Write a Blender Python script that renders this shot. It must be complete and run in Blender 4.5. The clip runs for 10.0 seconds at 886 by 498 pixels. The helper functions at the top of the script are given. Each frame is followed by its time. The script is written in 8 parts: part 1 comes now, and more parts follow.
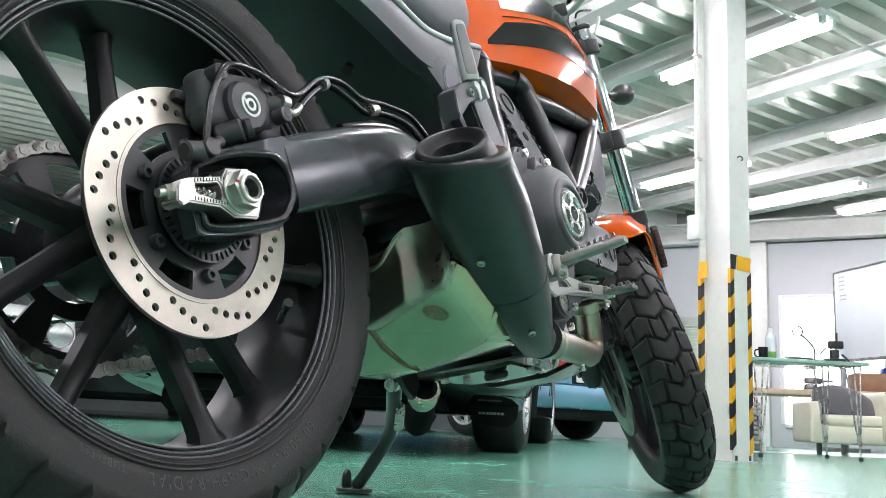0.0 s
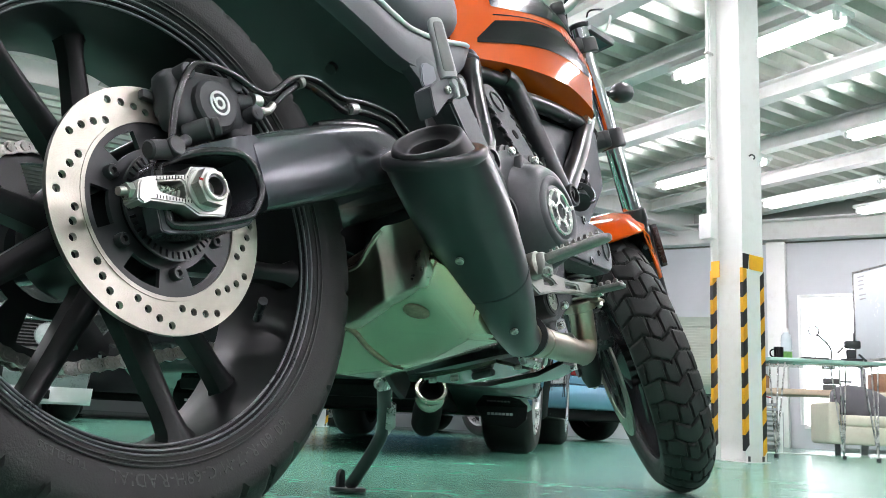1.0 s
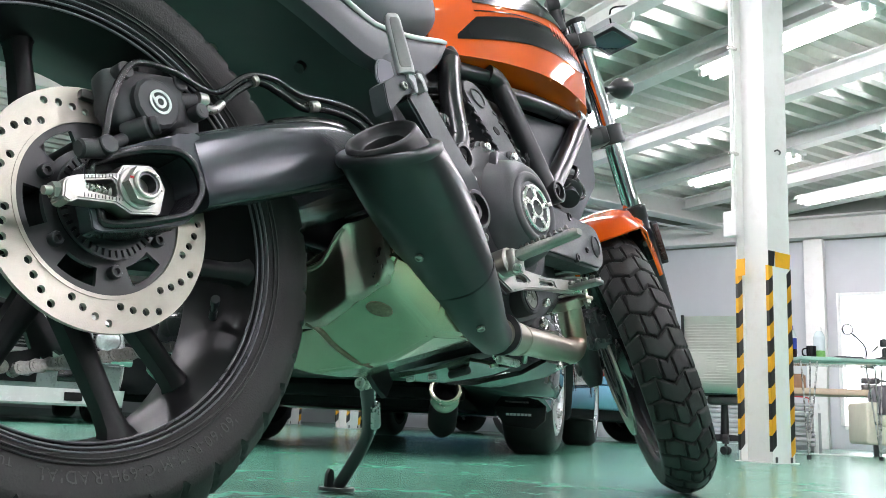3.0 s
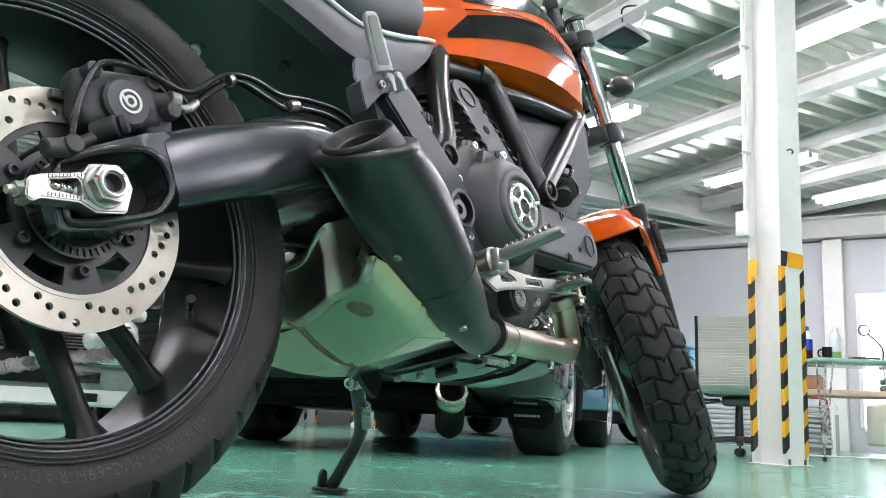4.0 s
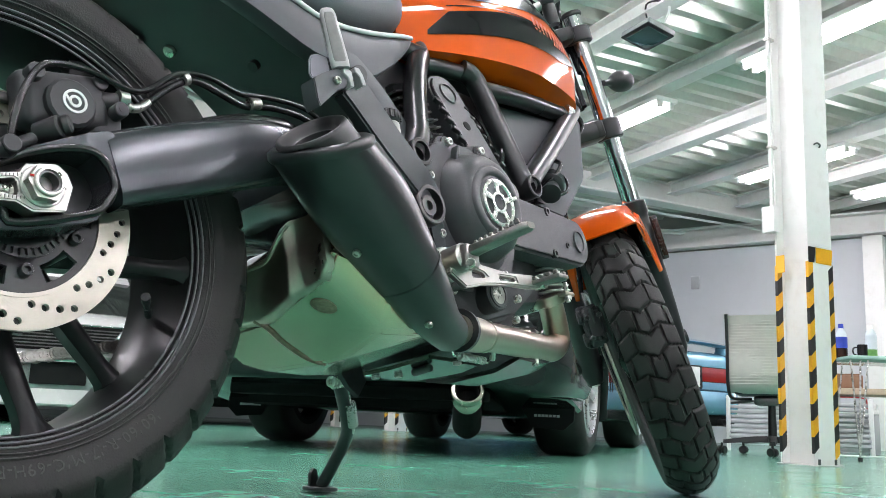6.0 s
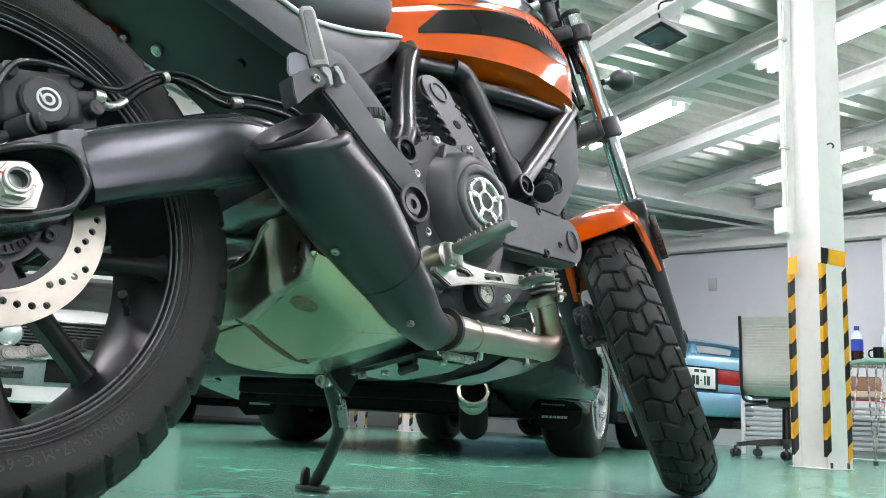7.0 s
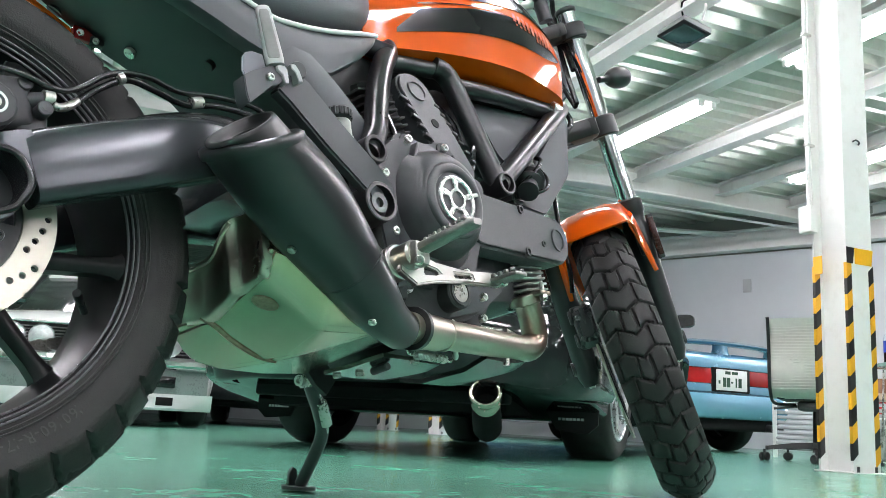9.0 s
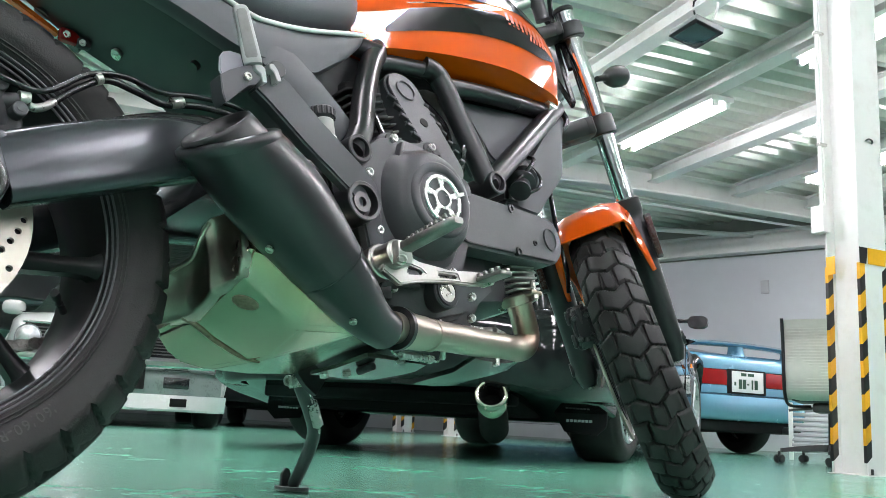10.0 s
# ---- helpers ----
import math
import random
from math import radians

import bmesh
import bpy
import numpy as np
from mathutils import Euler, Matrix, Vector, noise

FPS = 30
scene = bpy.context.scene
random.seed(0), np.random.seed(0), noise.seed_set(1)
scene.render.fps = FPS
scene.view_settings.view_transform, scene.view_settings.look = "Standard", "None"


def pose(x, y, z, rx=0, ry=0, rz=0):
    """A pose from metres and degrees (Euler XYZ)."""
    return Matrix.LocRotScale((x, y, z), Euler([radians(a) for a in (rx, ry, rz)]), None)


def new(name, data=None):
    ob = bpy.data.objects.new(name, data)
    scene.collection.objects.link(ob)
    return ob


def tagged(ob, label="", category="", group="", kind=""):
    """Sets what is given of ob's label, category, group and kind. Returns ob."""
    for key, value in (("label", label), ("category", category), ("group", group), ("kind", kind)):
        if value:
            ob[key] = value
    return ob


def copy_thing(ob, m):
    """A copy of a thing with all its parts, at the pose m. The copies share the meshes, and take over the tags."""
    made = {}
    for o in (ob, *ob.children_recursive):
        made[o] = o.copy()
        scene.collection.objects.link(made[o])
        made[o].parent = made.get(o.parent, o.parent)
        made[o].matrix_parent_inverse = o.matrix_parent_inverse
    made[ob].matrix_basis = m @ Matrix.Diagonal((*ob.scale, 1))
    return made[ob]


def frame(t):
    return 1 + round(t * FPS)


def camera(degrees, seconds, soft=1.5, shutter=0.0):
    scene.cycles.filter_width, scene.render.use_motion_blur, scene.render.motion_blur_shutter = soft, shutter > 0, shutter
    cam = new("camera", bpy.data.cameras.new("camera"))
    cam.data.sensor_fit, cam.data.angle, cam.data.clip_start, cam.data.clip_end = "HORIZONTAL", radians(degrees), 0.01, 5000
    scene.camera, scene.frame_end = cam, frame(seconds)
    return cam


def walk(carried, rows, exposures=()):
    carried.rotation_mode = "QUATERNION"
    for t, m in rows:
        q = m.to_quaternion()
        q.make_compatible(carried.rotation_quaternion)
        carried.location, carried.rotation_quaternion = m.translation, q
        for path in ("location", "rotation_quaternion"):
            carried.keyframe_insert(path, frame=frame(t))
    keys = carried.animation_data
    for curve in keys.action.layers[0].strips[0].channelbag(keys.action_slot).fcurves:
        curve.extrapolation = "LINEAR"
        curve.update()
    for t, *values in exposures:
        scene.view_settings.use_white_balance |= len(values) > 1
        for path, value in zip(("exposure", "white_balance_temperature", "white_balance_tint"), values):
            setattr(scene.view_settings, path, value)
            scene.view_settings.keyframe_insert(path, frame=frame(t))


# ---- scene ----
cam = camera(52.78, 10.0, 0.8)
# seconds, x, y, z, yaw to the left, pitch up, lean to the left
PATH = [
    (0, 0.0000, 0.0000, 0.1431, 0.001, 10.693, 2.712),
    (0.5, 0.0255, 0.0014, 0.1423, 0.662, 10.691, 2.743),
    (1, 0.0500, 0.0032, 0.1420, 1.306, 10.717, 2.683),
    (1.5, 0.0742, 0.0056, 0.1416, 1.916, 10.735, 2.618),
    (2, 0.0985, 0.0084, 0.1412, 2.579, 10.762, 2.472),
    (2.5, 0.1225, 0.0119, 0.1415, 3.261, 10.718, 2.497),
    (4, 0.1942, 0.0260, 0.1420, 5.181, 10.764, 2.631),
    (4.5, 0.2181, 0.0302, 0.1418, 5.849, 10.752, 2.680),
    (5, 0.2415, 0.0344, 0.1414, 6.530, 10.769, 2.559),
    (5.5, 0.2658, 0.0397, 0.1410, 7.205, 10.767, 2.371),
    (7, 0.3370, 0.0555, 0.1399, 9.121, 10.783, 2.765),
    (7.5, 0.3612, 0.0614, 0.1398, 9.773, 10.835, 2.733),
    (8, 0.3846, 0.0674, 0.1394, 10.377, 10.851, 2.727),
    (8.5, 0.4080, 0.0739, 0.1394, 11.017, 10.848, 2.780),
    (9, 0.4310, 0.0809, 0.1394, 11.632, 10.875, 2.858),
    (9.5, 0.4542, 0.0883, 0.1394, 12.253, 10.872, 2.906),
    (10, 0.4775, 0.0964, 0.1390, 12.893, 10.949, 2.930),
]
walk(cam, [(t, pose(x, y, z, 0, 0, yaw) @ pose(0, 0, 0, 90 + pitch, 0, 0) @ pose(0, 0, 0, 0, 0, lean)) for t, x, y, z, yaw, pitch, lean in PATH], [(0, 0.26, 6600, 18), (5, 0.28, 6600, 18), (10, 0.38, 6600, 16)])

# ---- light ----
world = bpy.data.worlds.new("world")
scene.world = world
world.use_nodes = True
world.node_tree.nodes["Background"].inputs["Color"].default_value = (0.75, 0.85, 1.0, 1)
world.node_tree.nodes["Background"].inputs["Strength"].default_value = 0.4

# ---- mesh tools ----
def B():
    return bmesh.new()


def V(*p):
    return Vector(p)


def finish(bm, smooth=38):
    bmesh.ops.remove_doubles(bm, verts=bm.verts, dist=1e-6)
    bmesh.ops.recalc_face_normals(bm, faces=bm.faces)
    me = bpy.data.meshes.new("mesh")
    bm.to_mesh(me)
    bm.free()
    for p in me.polygons:
        p.use_smooth = smooth > 0
    if smooth > 0:
        me.set_sharp_from_angle(angle=radians(smooth))
    return me


def solid(name, bm, material, label="", category="", group="", kind="", m=None, smooth=38):
    """A top-level thing of one mesh."""
    me = finish(bm, smooth)
    me.name = name
    ob = new(name, me)
    if material:
        me.materials.append(material)
    if m is not None:
        ob.matrix_world = m
    return tagged(ob, label, category, group, kind)


def thing(name, m, label, category, group="", kind=""):
    """An Empty at the base of a thing that has parts."""
    ob = new(name)
    ob.empty_display_size = 0.05
    ob.matrix_world = m
    return tagged(ob, label, category, group, kind)


def part(name, bm, material, parent, label="", smooth=38, m=None):
    me = bm if isinstance(bm, bpy.types.Mesh) else finish(bm, smooth)
    ob = new(name, me)
    if not me.materials:
        me.materials.append(material)
    ob.parent = parent
    if m is not None:
        ob.matrix_basis = m
    return tagged(ob, label)


def box(bm, size, at=(0, 0, 0), bev=0.0, m=None, seg=2, taper=None):
    """A block with its edges rounded; taper: x and y scale of its top."""
    made = bmesh.ops.create_cube(bm, size=1.0)["verts"]
    for v in made:
        k = (taper if taper and v.co.z > 0 else (1, 1))
        v.co = Vector((v.co.x * size[0] * k[0], v.co.y * size[1] * k[1], v.co.z * size[2]))
    if bev > 0:
        edges = list({e for v in made for e in v.link_edges})
        made = list({v for f in bmesh.ops.bevel(bm, geom=edges, offset=bev, segments=seg, affect="EDGES", profile=0.5, clamp_overlap=True)["faces"] for v in f.verts} | {v for v in made if v.is_valid})
    for v in made:
        co = v.co + Vector(at)
        v.co = m @ co if m is not None else co
    return made


def basis(axis):
    """Two directions square to an axis."""
    a = Vector(axis).normalized()
    u = a.cross(Vector((0, 0, 1)) if abs(a.z) < 0.9 else Vector((1, 0, 0))).normalized()
    return u, a.cross(u)


def bridge(bm, rings, close=True, cap=True):
    """Quads between rings of as many vertices each."""
    rings = [[bm.verts.new(p) for p in r] for r in rings]
    n = len(rings[0])
    for a, b in zip(rings, rings[1:]):
        for i in range(n if close else n - 1):
            j = (i + 1) % n
            try:
                bm.faces.new((a[i], a[j], b[j], b[i]))
            except ValueError:
                pass
    if cap and close:
        for r in (rings[0], rings[-1]):
            try:
                bm.faces.new(r)
            except ValueError:
                pass
    return rings


def rod(bm, p0, p1, r, r1=None, n=16, bore=0.0, bev=0.0):
    """A round bar between two points; bore: the radius of a hole through it."""
    p0, p1 = Vector(p0), Vector(p1)
    a = (p1 - p0).normalized()
    u, w = basis(a)
    r1 = r if r1 is None else r1
    ring = lambda c, q: [c + (u * math.cos(k) + w * math.sin(k)) * q for k in (2 * math.pi * i / n for i in range(n))]
    if bore > 0:
        rr = [ring(p0, bore), ring(p0, r - bev), ring(p0 + a * bev, r), ring(p1 - a * bev, r1), ring(p1, r1 - bev), ring(p1, bore), ring(p0, bore)]
        if bev <= 0:
            rr = [rr[0], rr[1], rr[4], rr[5], rr[6]]
        bridge(bm, rr, cap=False)
    elif bev > 0:
        bridge(bm, [ring(p0, r - bev), ring(p0 + a * bev, r), ring(p1 - a * bev, r1), ring(p1, r1 - bev)])
    else:
        bridge(bm, [ring(p0, r), ring(p1, r1)])


def glide(pts, steps=6):
    """A smooth line through the points."""
    pts = [Vector(p) for p in pts]
    out = []
    for i in range(len(pts) - 1):
        p0, p1, p2, p3 = pts[max(i - 1, 0)], pts[i], pts[i + 1], pts[min(i + 2, len(pts) - 1)]
        for k in range(steps):
            t = k / steps
            out.append(0.5 * (2 * p1 + (p2 - p0) * t + (2 * p0 - 5 * p1 + 4 * p2 - p3) * t * t + (3 * p1 - p0 - 3 * p2 + p3) * t ** 3))
    return out + [pts[-1]]


def pipe(bm, pts, r, n=12, steps=6, flat=None, cap=True):
    """A round pipe along a smooth line. r: one radius, or one for each point; flat: (direction, factor) squeezes it."""
    line = glide(pts, steps)
    radii = [r] * len(line) if not hasattr(r, "__len__") else [r[min(i // steps, len(r) - 1)] * (1 - (i % steps) / steps) + r[min(i // steps + 1, len(r) - 1)] * ((i % steps) / steps) for i in range(len(line))]
    rings, u = [], None
    for i, p in enumerate(line):
        a = (line[min(i + 1, len(line) - 1)] - line[max(i - 1, 0)]).normalized()
        u = basis(a)[0] if u is None else (u - a * u.dot(a)).normalized()
        w = a.cross(u)
        ring = []
        for k in range(n):
            d = (u * math.cos(2 * math.pi * k / n) + w * math.sin(2 * math.pi * k / n)) * radii[i]
            if flat:
                e = Vector(flat[0]).normalized()
                d = d - e * d.dot(e) * (1 - flat[1])
            ring.append(p + d)
        rings.append(ring)
    bridge(bm, rings, cap=cap)


def lathe(bm, profile, n=64, m=None, full=True):
    """Turns (radius, height) pairs about the y axis; full: the profile is closed on itself."""
    rings = []
    for i in range(n):
        a = 2 * math.pi * i / n
        rings.append([Vector((r * math.cos(a), h, r * math.sin(a))) for r, h in profile])
    if m is not None:
        rings = [[m @ p for p in r] for r in rings]
    vs = [[bm.verts.new(p) for p in r] for r in rings]
    k = len(profile)
    for i in range(n):
        a, b = vs[i], vs[(i + 1) % n]
        for j in range(k if full else k - 1):
            q = (j + 1) % k
            bm.faces.new((a[j], a[q], b[q], b[j]))
    return vs


def plate(bm, loops, t0, t1, m=None):
    """A flat plate in x and z, thick along y from t0 to t1, with an outline and holes."""
    edges = []
    for loop in loops:
        vs = [bm.verts.new((p[0], t0, p[1])) for p in loop]
        edges += [bm.edges.new((vs[i], vs[(i + 1) % len(vs)])) for i in range(len(vs))]
    faces = [g for g in bmesh.ops.triangle_fill(bm, use_beauty=True, use_dissolve=False, edges=edges)["geom"] if isinstance(g, bmesh.types.BMFace)]
    more = bmesh.ops.extrude_face_region(bm, geom=faces)["geom"]
    top = [g for g in more if isinstance(g, bmesh.types.BMVert)]
    bmesh.ops.translate(bm, verts=top, vec=(0, t1 - t0, 0))
    every = set(top) | {v for e in edges if e.is_valid for v in e.verts}
    if m is not None:
        for v in every:
            v.co = m @ v.co
    return every


def circle(r, n=32, at=(0, 0), start=0.0):
    return [(at[0] + r * math.cos(start + 2 * math.pi * i / n), at[1] + r * math.sin(start + 2 * math.pi * i / n)) for i in range(n)]


def skin(bm, sections, steps=3, cap=True):
    """A smooth body through sections (rings of as many points)."""
    n = len(sections[0])
    lines = [glide([s[i] for s in sections], steps) for i in range(n)]
    bridge(bm, [[lines[i][k] for i in range(n)] for k in range(len(lines[0]))], cap=cap)


def oval(c, u, w, a, b, n=20, power=2.0):
    """A ring about c: half-width a along u, half-height b along w; power over 2 squares it off."""
    c, u, w = Vector(c), Vector(u), Vector(w)
    out = []
    for i in range(n):
        k = 2 * math.pi * i / n
        x, y = math.cos(k), math.sin(k)
        out.append(c + u * (a * math.copysign(abs(x) ** (2 / power), x)) + w * (b * math.copysign(abs(y) ** (2 / power), y)))
    return out


def hexagon(bm, c, axis, r, h, n=6, bore=0.0):
    c, a = Vector(c), Vector(axis).normalized()
    rod(bm, c, c + a * h, r, n=n, bore=bore)


def bolt(bm, c, axis, r, h=None, n=10, hollow=True):
    """The round head of a socket screw."""
    h = h or r * 1.1
    a = Vector(axis).normalized()
    c = Vector(c)
    u, w = basis(a)
    ring = lambda d, q, s=n: [c + a * d + (u * math.cos(2 * math.pi * i / s) + w * math.sin(2 * math.pi * i / s)) * q for i in range(s)]
    rings = [ring(0, r), ring(h * 0.8, r), ring(h, r * 0.85)]
    if hollow:
        rings += [ring(h, r * 0.5), ring(h * 0.45, r * 0.45)]
    bridge(bm, rings)


def pieces(name, bm, material, parent, label="", smooth=38, m=None):
    """Every loose island of a bmesh becomes a part of its own."""
    bm.verts.index_update()
    seen, made = set(), []
    for v in bm.verts:
        if v in seen:
            continue
        seen.add(v)
        isle, todo = [], [v]
        while todo:
            q = todo.pop()
            isle.append(q)
            for e in q.link_edges:
                w = e.other_vert(q)
                if w not in seen:
                    seen.add(w)
                    todo.append(w)
        one = bmesh.new()
        at = {q: one.verts.new(q.co) for q in isle}
        for f in {f for q in isle for f in q.link_faces}:
            one.faces.new([at[q] for q in f.verts])
        made.append(part(name, one, material, parent, label, smooth, m))
    bm.free()
    return made

# ---- materials ----
def material(name, colour, rough=0.5, metal=0.0, vary=0.15, scale=20.0, bump=0.0, bump_scale=200.0, coat=0.0, rough_vary=0.1, spec=0.5, dirt=None, emit=None, sheen=0.0, aniso=None):
    """A surface with two scales of variation: broad stains and fine grain. dirt: (colour, amount, scale)."""
    mat = bpy.data.materials.new(name)
    mat.use_nodes = True
    nt = mat.node_tree
    bsdf = nt.nodes["Principled BSDF"]
    link = nt.links.new

    def node(kind, **values):
        n = nt.nodes.new(kind)
        for k, v in values.items():
            n.inputs[k.replace("_", " ")].default_value = v
        return n

    coord = nt.nodes.new("ShaderNodeTexCoord")
    big = node("ShaderNodeTexNoise", Scale=scale, Detail=4.0, Roughness=0.6)
    fine = node("ShaderNodeTexNoise", Scale=scale * 9, Detail=3.0, Roughness=0.6)
    link(coord.outputs["Object"], big.inputs["Vector"])
    link(coord.outputs["Object"], fine.inputs["Vector"])
    mix = nt.nodes.new("ShaderNodeMix")
    mix.data_type = "FLOAT"
    mix.inputs[0].default_value = 0.4
    link(big.outputs["Fac"], mix.inputs[2])
    link(fine.outputs["Fac"], mix.inputs[3])
    span = node("ShaderNodeMapRange", From_Min=0.3, From_Max=0.7, To_Min=1 - vary, To_Max=1 + vary)
    link(mix.outputs[0], span.inputs["Value"])
    tint = nt.nodes.new("ShaderNodeMix")
    tint.data_type, tint.blend_type = "RGBA", "MULTIPLY"
    tint.inputs[0].default_value = 1.0
    tint.inputs[6].default_value = (*colour, 1)
    link(span.outputs["Result"], tint.inputs[7])
    out = tint.outputs[2]
    if dirt:
        spots = node("ShaderNodeTexNoise", Scale=dirt[2], Detail=6.0, Roughness=0.7)
        link(coord.outputs["Object"], spots.inputs["Vector"])
        ramp = node("ShaderNodeMapRange", From_Min=0.52, From_Max=0.72, To_Min=0.0, To_Max=dirt[1])
        link(spots.outputs["Fac"], ramp.inputs["Value"])
        over = nt.nodes.new("ShaderNodeMix")
        over.data_type = "RGBA"
        link(ramp.outputs["Result"], over.inputs[0])
        link(out, over.inputs[6])
        over.inputs[7].default_value = (*dirt[0], 1)
        out = over.outputs[2]
    link(out, bsdf.inputs["Base Color"])
    rr = node("ShaderNodeMapRange", From_Min=0.3, From_Max=0.7, To_Min=max(rough - rough_vary, 0.02), To_Max=min(rough + rough_vary, 1.0))
    link(mix.outputs[0], rr.inputs["Value"])
    link(rr.outputs["Result"], bsdf.inputs["Roughness"])
    bsdf.inputs["Metallic"].default_value = metal
    bsdf.inputs["Specular IOR Level"].default_value = spec
    if coat:
        bsdf.inputs["Coat Weight"].default_value = coat
        bsdf.inputs["Coat Roughness"].default_value = 0.04
    if sheen:
        bsdf.inputs["Sheen Weight"].default_value = sheen
    if bump:
        grain = node("ShaderNodeTexNoise", Scale=bump_scale, Detail=3.0)
        link(coord.outputs["Object"], grain.inputs["Vector"])
        b = node("ShaderNodeBump", Strength=bump, Distance=0.002)
        link(grain.outputs["Fac"], b.inputs["Height"])
        link(b.outputs["Normal"], bsdf.inputs["Normal"])
    if emit:
        bsdf.inputs["Emission Color"].default_value = (*emit[0], 1)
        bsdf.inputs["Emission Strength"].default_value = emit[1]
    return mat


M = {}
M["floor"] = material("green floor paint", (0.105, 0.335, 0.235), 0.23, vary=0.24, scale=2.6, rough_vary=0.06, bump=0.015, bump_scale=9, dirt=((0.19, 0.42, 0.32), 0.35, 3.0))
M["wall"] = material("white wall paint", (0.53, 0.55, 0.57), 0.6, vary=0.04, scale=0.8, bump=0.1, bump_scale=60)
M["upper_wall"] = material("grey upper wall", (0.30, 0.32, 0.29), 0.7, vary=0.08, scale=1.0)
M["steel_white"] = material("white painted steel", (0.78, 0.78, 0.755), 0.40, vary=0.03, scale=3, bump=0.08, bump_scale=80, dirt=((0.45, 0.40, 0.32), 0.22, 9.0))
M["deck"] = material("galvanised deck", (0.58, 0.61, 0.55), 0.38, 0.55, vary=0.12, scale=3, dirt=((0.4, 0.42, 0.38), 0.4, 3.0))
M["tape_yellow"] = material("yellow tape", (0.85, 0.42, 0.02), 0.4, vary=0.08, scale=12)
M["tape_black"] = material("black tape", (0.018, 0.018, 0.02), 0.42, vary=0.2, scale=12)
M["rubber"] = material("tyre rubber", (0.0185, 0.0185, 0.018), 0.55, vary=0.3, scale=14, bump=0.25, bump_scale=500, dirt=((0.042, 0.040, 0.036), 0.35, 10.0), spec=0.3)
M["black_gloss"] = material("gloss black paint", (0.009, 0.0095, 0.0105), 0.2, vary=0.10, scale=10, coat=0.0, rough_vary=0.012)
M["rim_black"] = material("satin black wheel paint", (0.0115, 0.0118, 0.0125), 0.33, vary=0.08, scale=10, rough_vary=0.03, spec=0.2)
# rim steps: the glossy lip's reflections are put into this paler grey
M["rim_edge"] = material("rim edge sheen", (0.13, 0.133, 0.14), 0.34, 0.4, vary=0.2, scale=20)
M["frame_black"] = material("satin black frame paint", (0.016, 0.0165, 0.018), 0.30, vary=0.10, scale=10, rough_vary=0.03, spec=0.5)
M["guard_metal"] = material("dark anodised guard", (0.13, 0.14, 0.135), 0.22, 0.9, vary=0.06, scale=10, rough_vary=0.04)
M["black_satin"] = material("satin black paint", (0.016, 0.018, 0.019), 0.36, vary=0.2, scale=12, bump=0.03, bump_scale=900, rough_vary=0.06)
M["black_matt"] = material("matt black cast", (0.033, 0.034, 0.037), 0.55, vary=0.2, scale=14, bump=0.12, bump_scale=1200)
M["black_plastic"] = material("black plastic", (0.022, 0.023, 0.025), 0.5, vary=0.15, scale=10, bump=0.15, bump_scale=1500)
M["grey_plastic"] = material("grey plastic panel", (0.075, 0.08, 0.088), 0.5, vary=0.1, scale=10, bump=0.06, bump_scale=1500)
M["steel"] = material("brushed steel", (0.58, 0.57, 0.55), 0.28, 1.0, vary=0.1, scale=20, rough_vary=0.1)
M["chrome"] = material("chrome", (0.70, 0.71, 0.72), 0.09, 1.0, vary=0.05, scale=20, rough_vary=0.04)
M["alu"] = material("cast aluminium", (0.46, 0.455, 0.43), 0.36, 1.0, vary=0.12, scale=25, bump=0.08, bump_scale=600)
M["zinc"] = material("zinc plated", (0.5, 0.5, 0.46), 0.3, 1.0, vary=0.2, scale=40)
M["pipe_steel"] = material("heat-stained steel", (0.50, 0.445, 0.37), 0.34, 1.0, vary=0.02, scale=5, dirt=((0.36, 0.25, 0.17), 0.2, 3.0), rough_vary=0.03)
M["cat_steel"] = material("polished exhaust steel", (0.47, 0.45, 0.345), 0.22, 1.0, vary=0.05, scale=4, dirt=((0.42, 0.3, 0.2), 0.08, 5.0), rough_vary=0.03)
M["orange"] = material("orange paint", (0.76, 0.092, 0.001), 0.4, vary=0.02, scale=6, coat=1.0, rough_vary=0.03, spec=0.05)
M["dark_panel"] = material("dark tank panel", (0.009, 0.010, 0.010), 0.16, vary=0.06, scale=10, rough_vary=0.03, spec=0.2)
M["seat"] = material("grey seat vinyl", (0.11, 0.115, 0.125), 0.5, vary=0.1, scale=10, bump=0.2, bump_scale=700)
M["white_paint"] = material("white paint", (0.8, 0.8, 0.78), 0.4, vary=0.03, scale=10)
M["red_plastic"] = material("red plastic", (0.5, 0.02, 0.015), 0.3, vary=0.1, scale=10)
M["tube_glow"] = material("lit tube", (0.9, 0.9, 0.9), 0.5, emit=((1.0, 0.985, 1.05), 58.0))
M["tube_dim"] = material("dimmed lit tube", (0.9, 0.9, 0.9), 0.5, emit=((1.0, 0.985, 1.02), 20.0))
M["car_black"] = material("black car paint", (0.010, 0.013, 0.013), 0.07, vary=0.05, scale=4, rough_vary=0.03, spec=0.4)
M["car_under"] = material("underbody and shade black", (0.010, 0.011, 0.011), 0.75, vary=0.25, scale=8, spec=0.15)
M["car_blue"] = material("light blue car paint", (0.17, 0.40, 0.55), 0.22, 0.25, vary=0.05, scale=4, coat=1.0)
M["car_white"] = material("white car paint", (0.66, 0.68, 0.66), 0.22, vary=0.04, scale=4, coat=0.8)
M["car_green"] = material("dark green car paint", (0.014, 0.06, 0.05), 0.18, vary=0.05, scale=4, coat=1.0)
M["car_glass"] = material("dark car glass", (0.012, 0.016, 0.016), 0.05, vary=0.05, scale=4, spec=0.7)
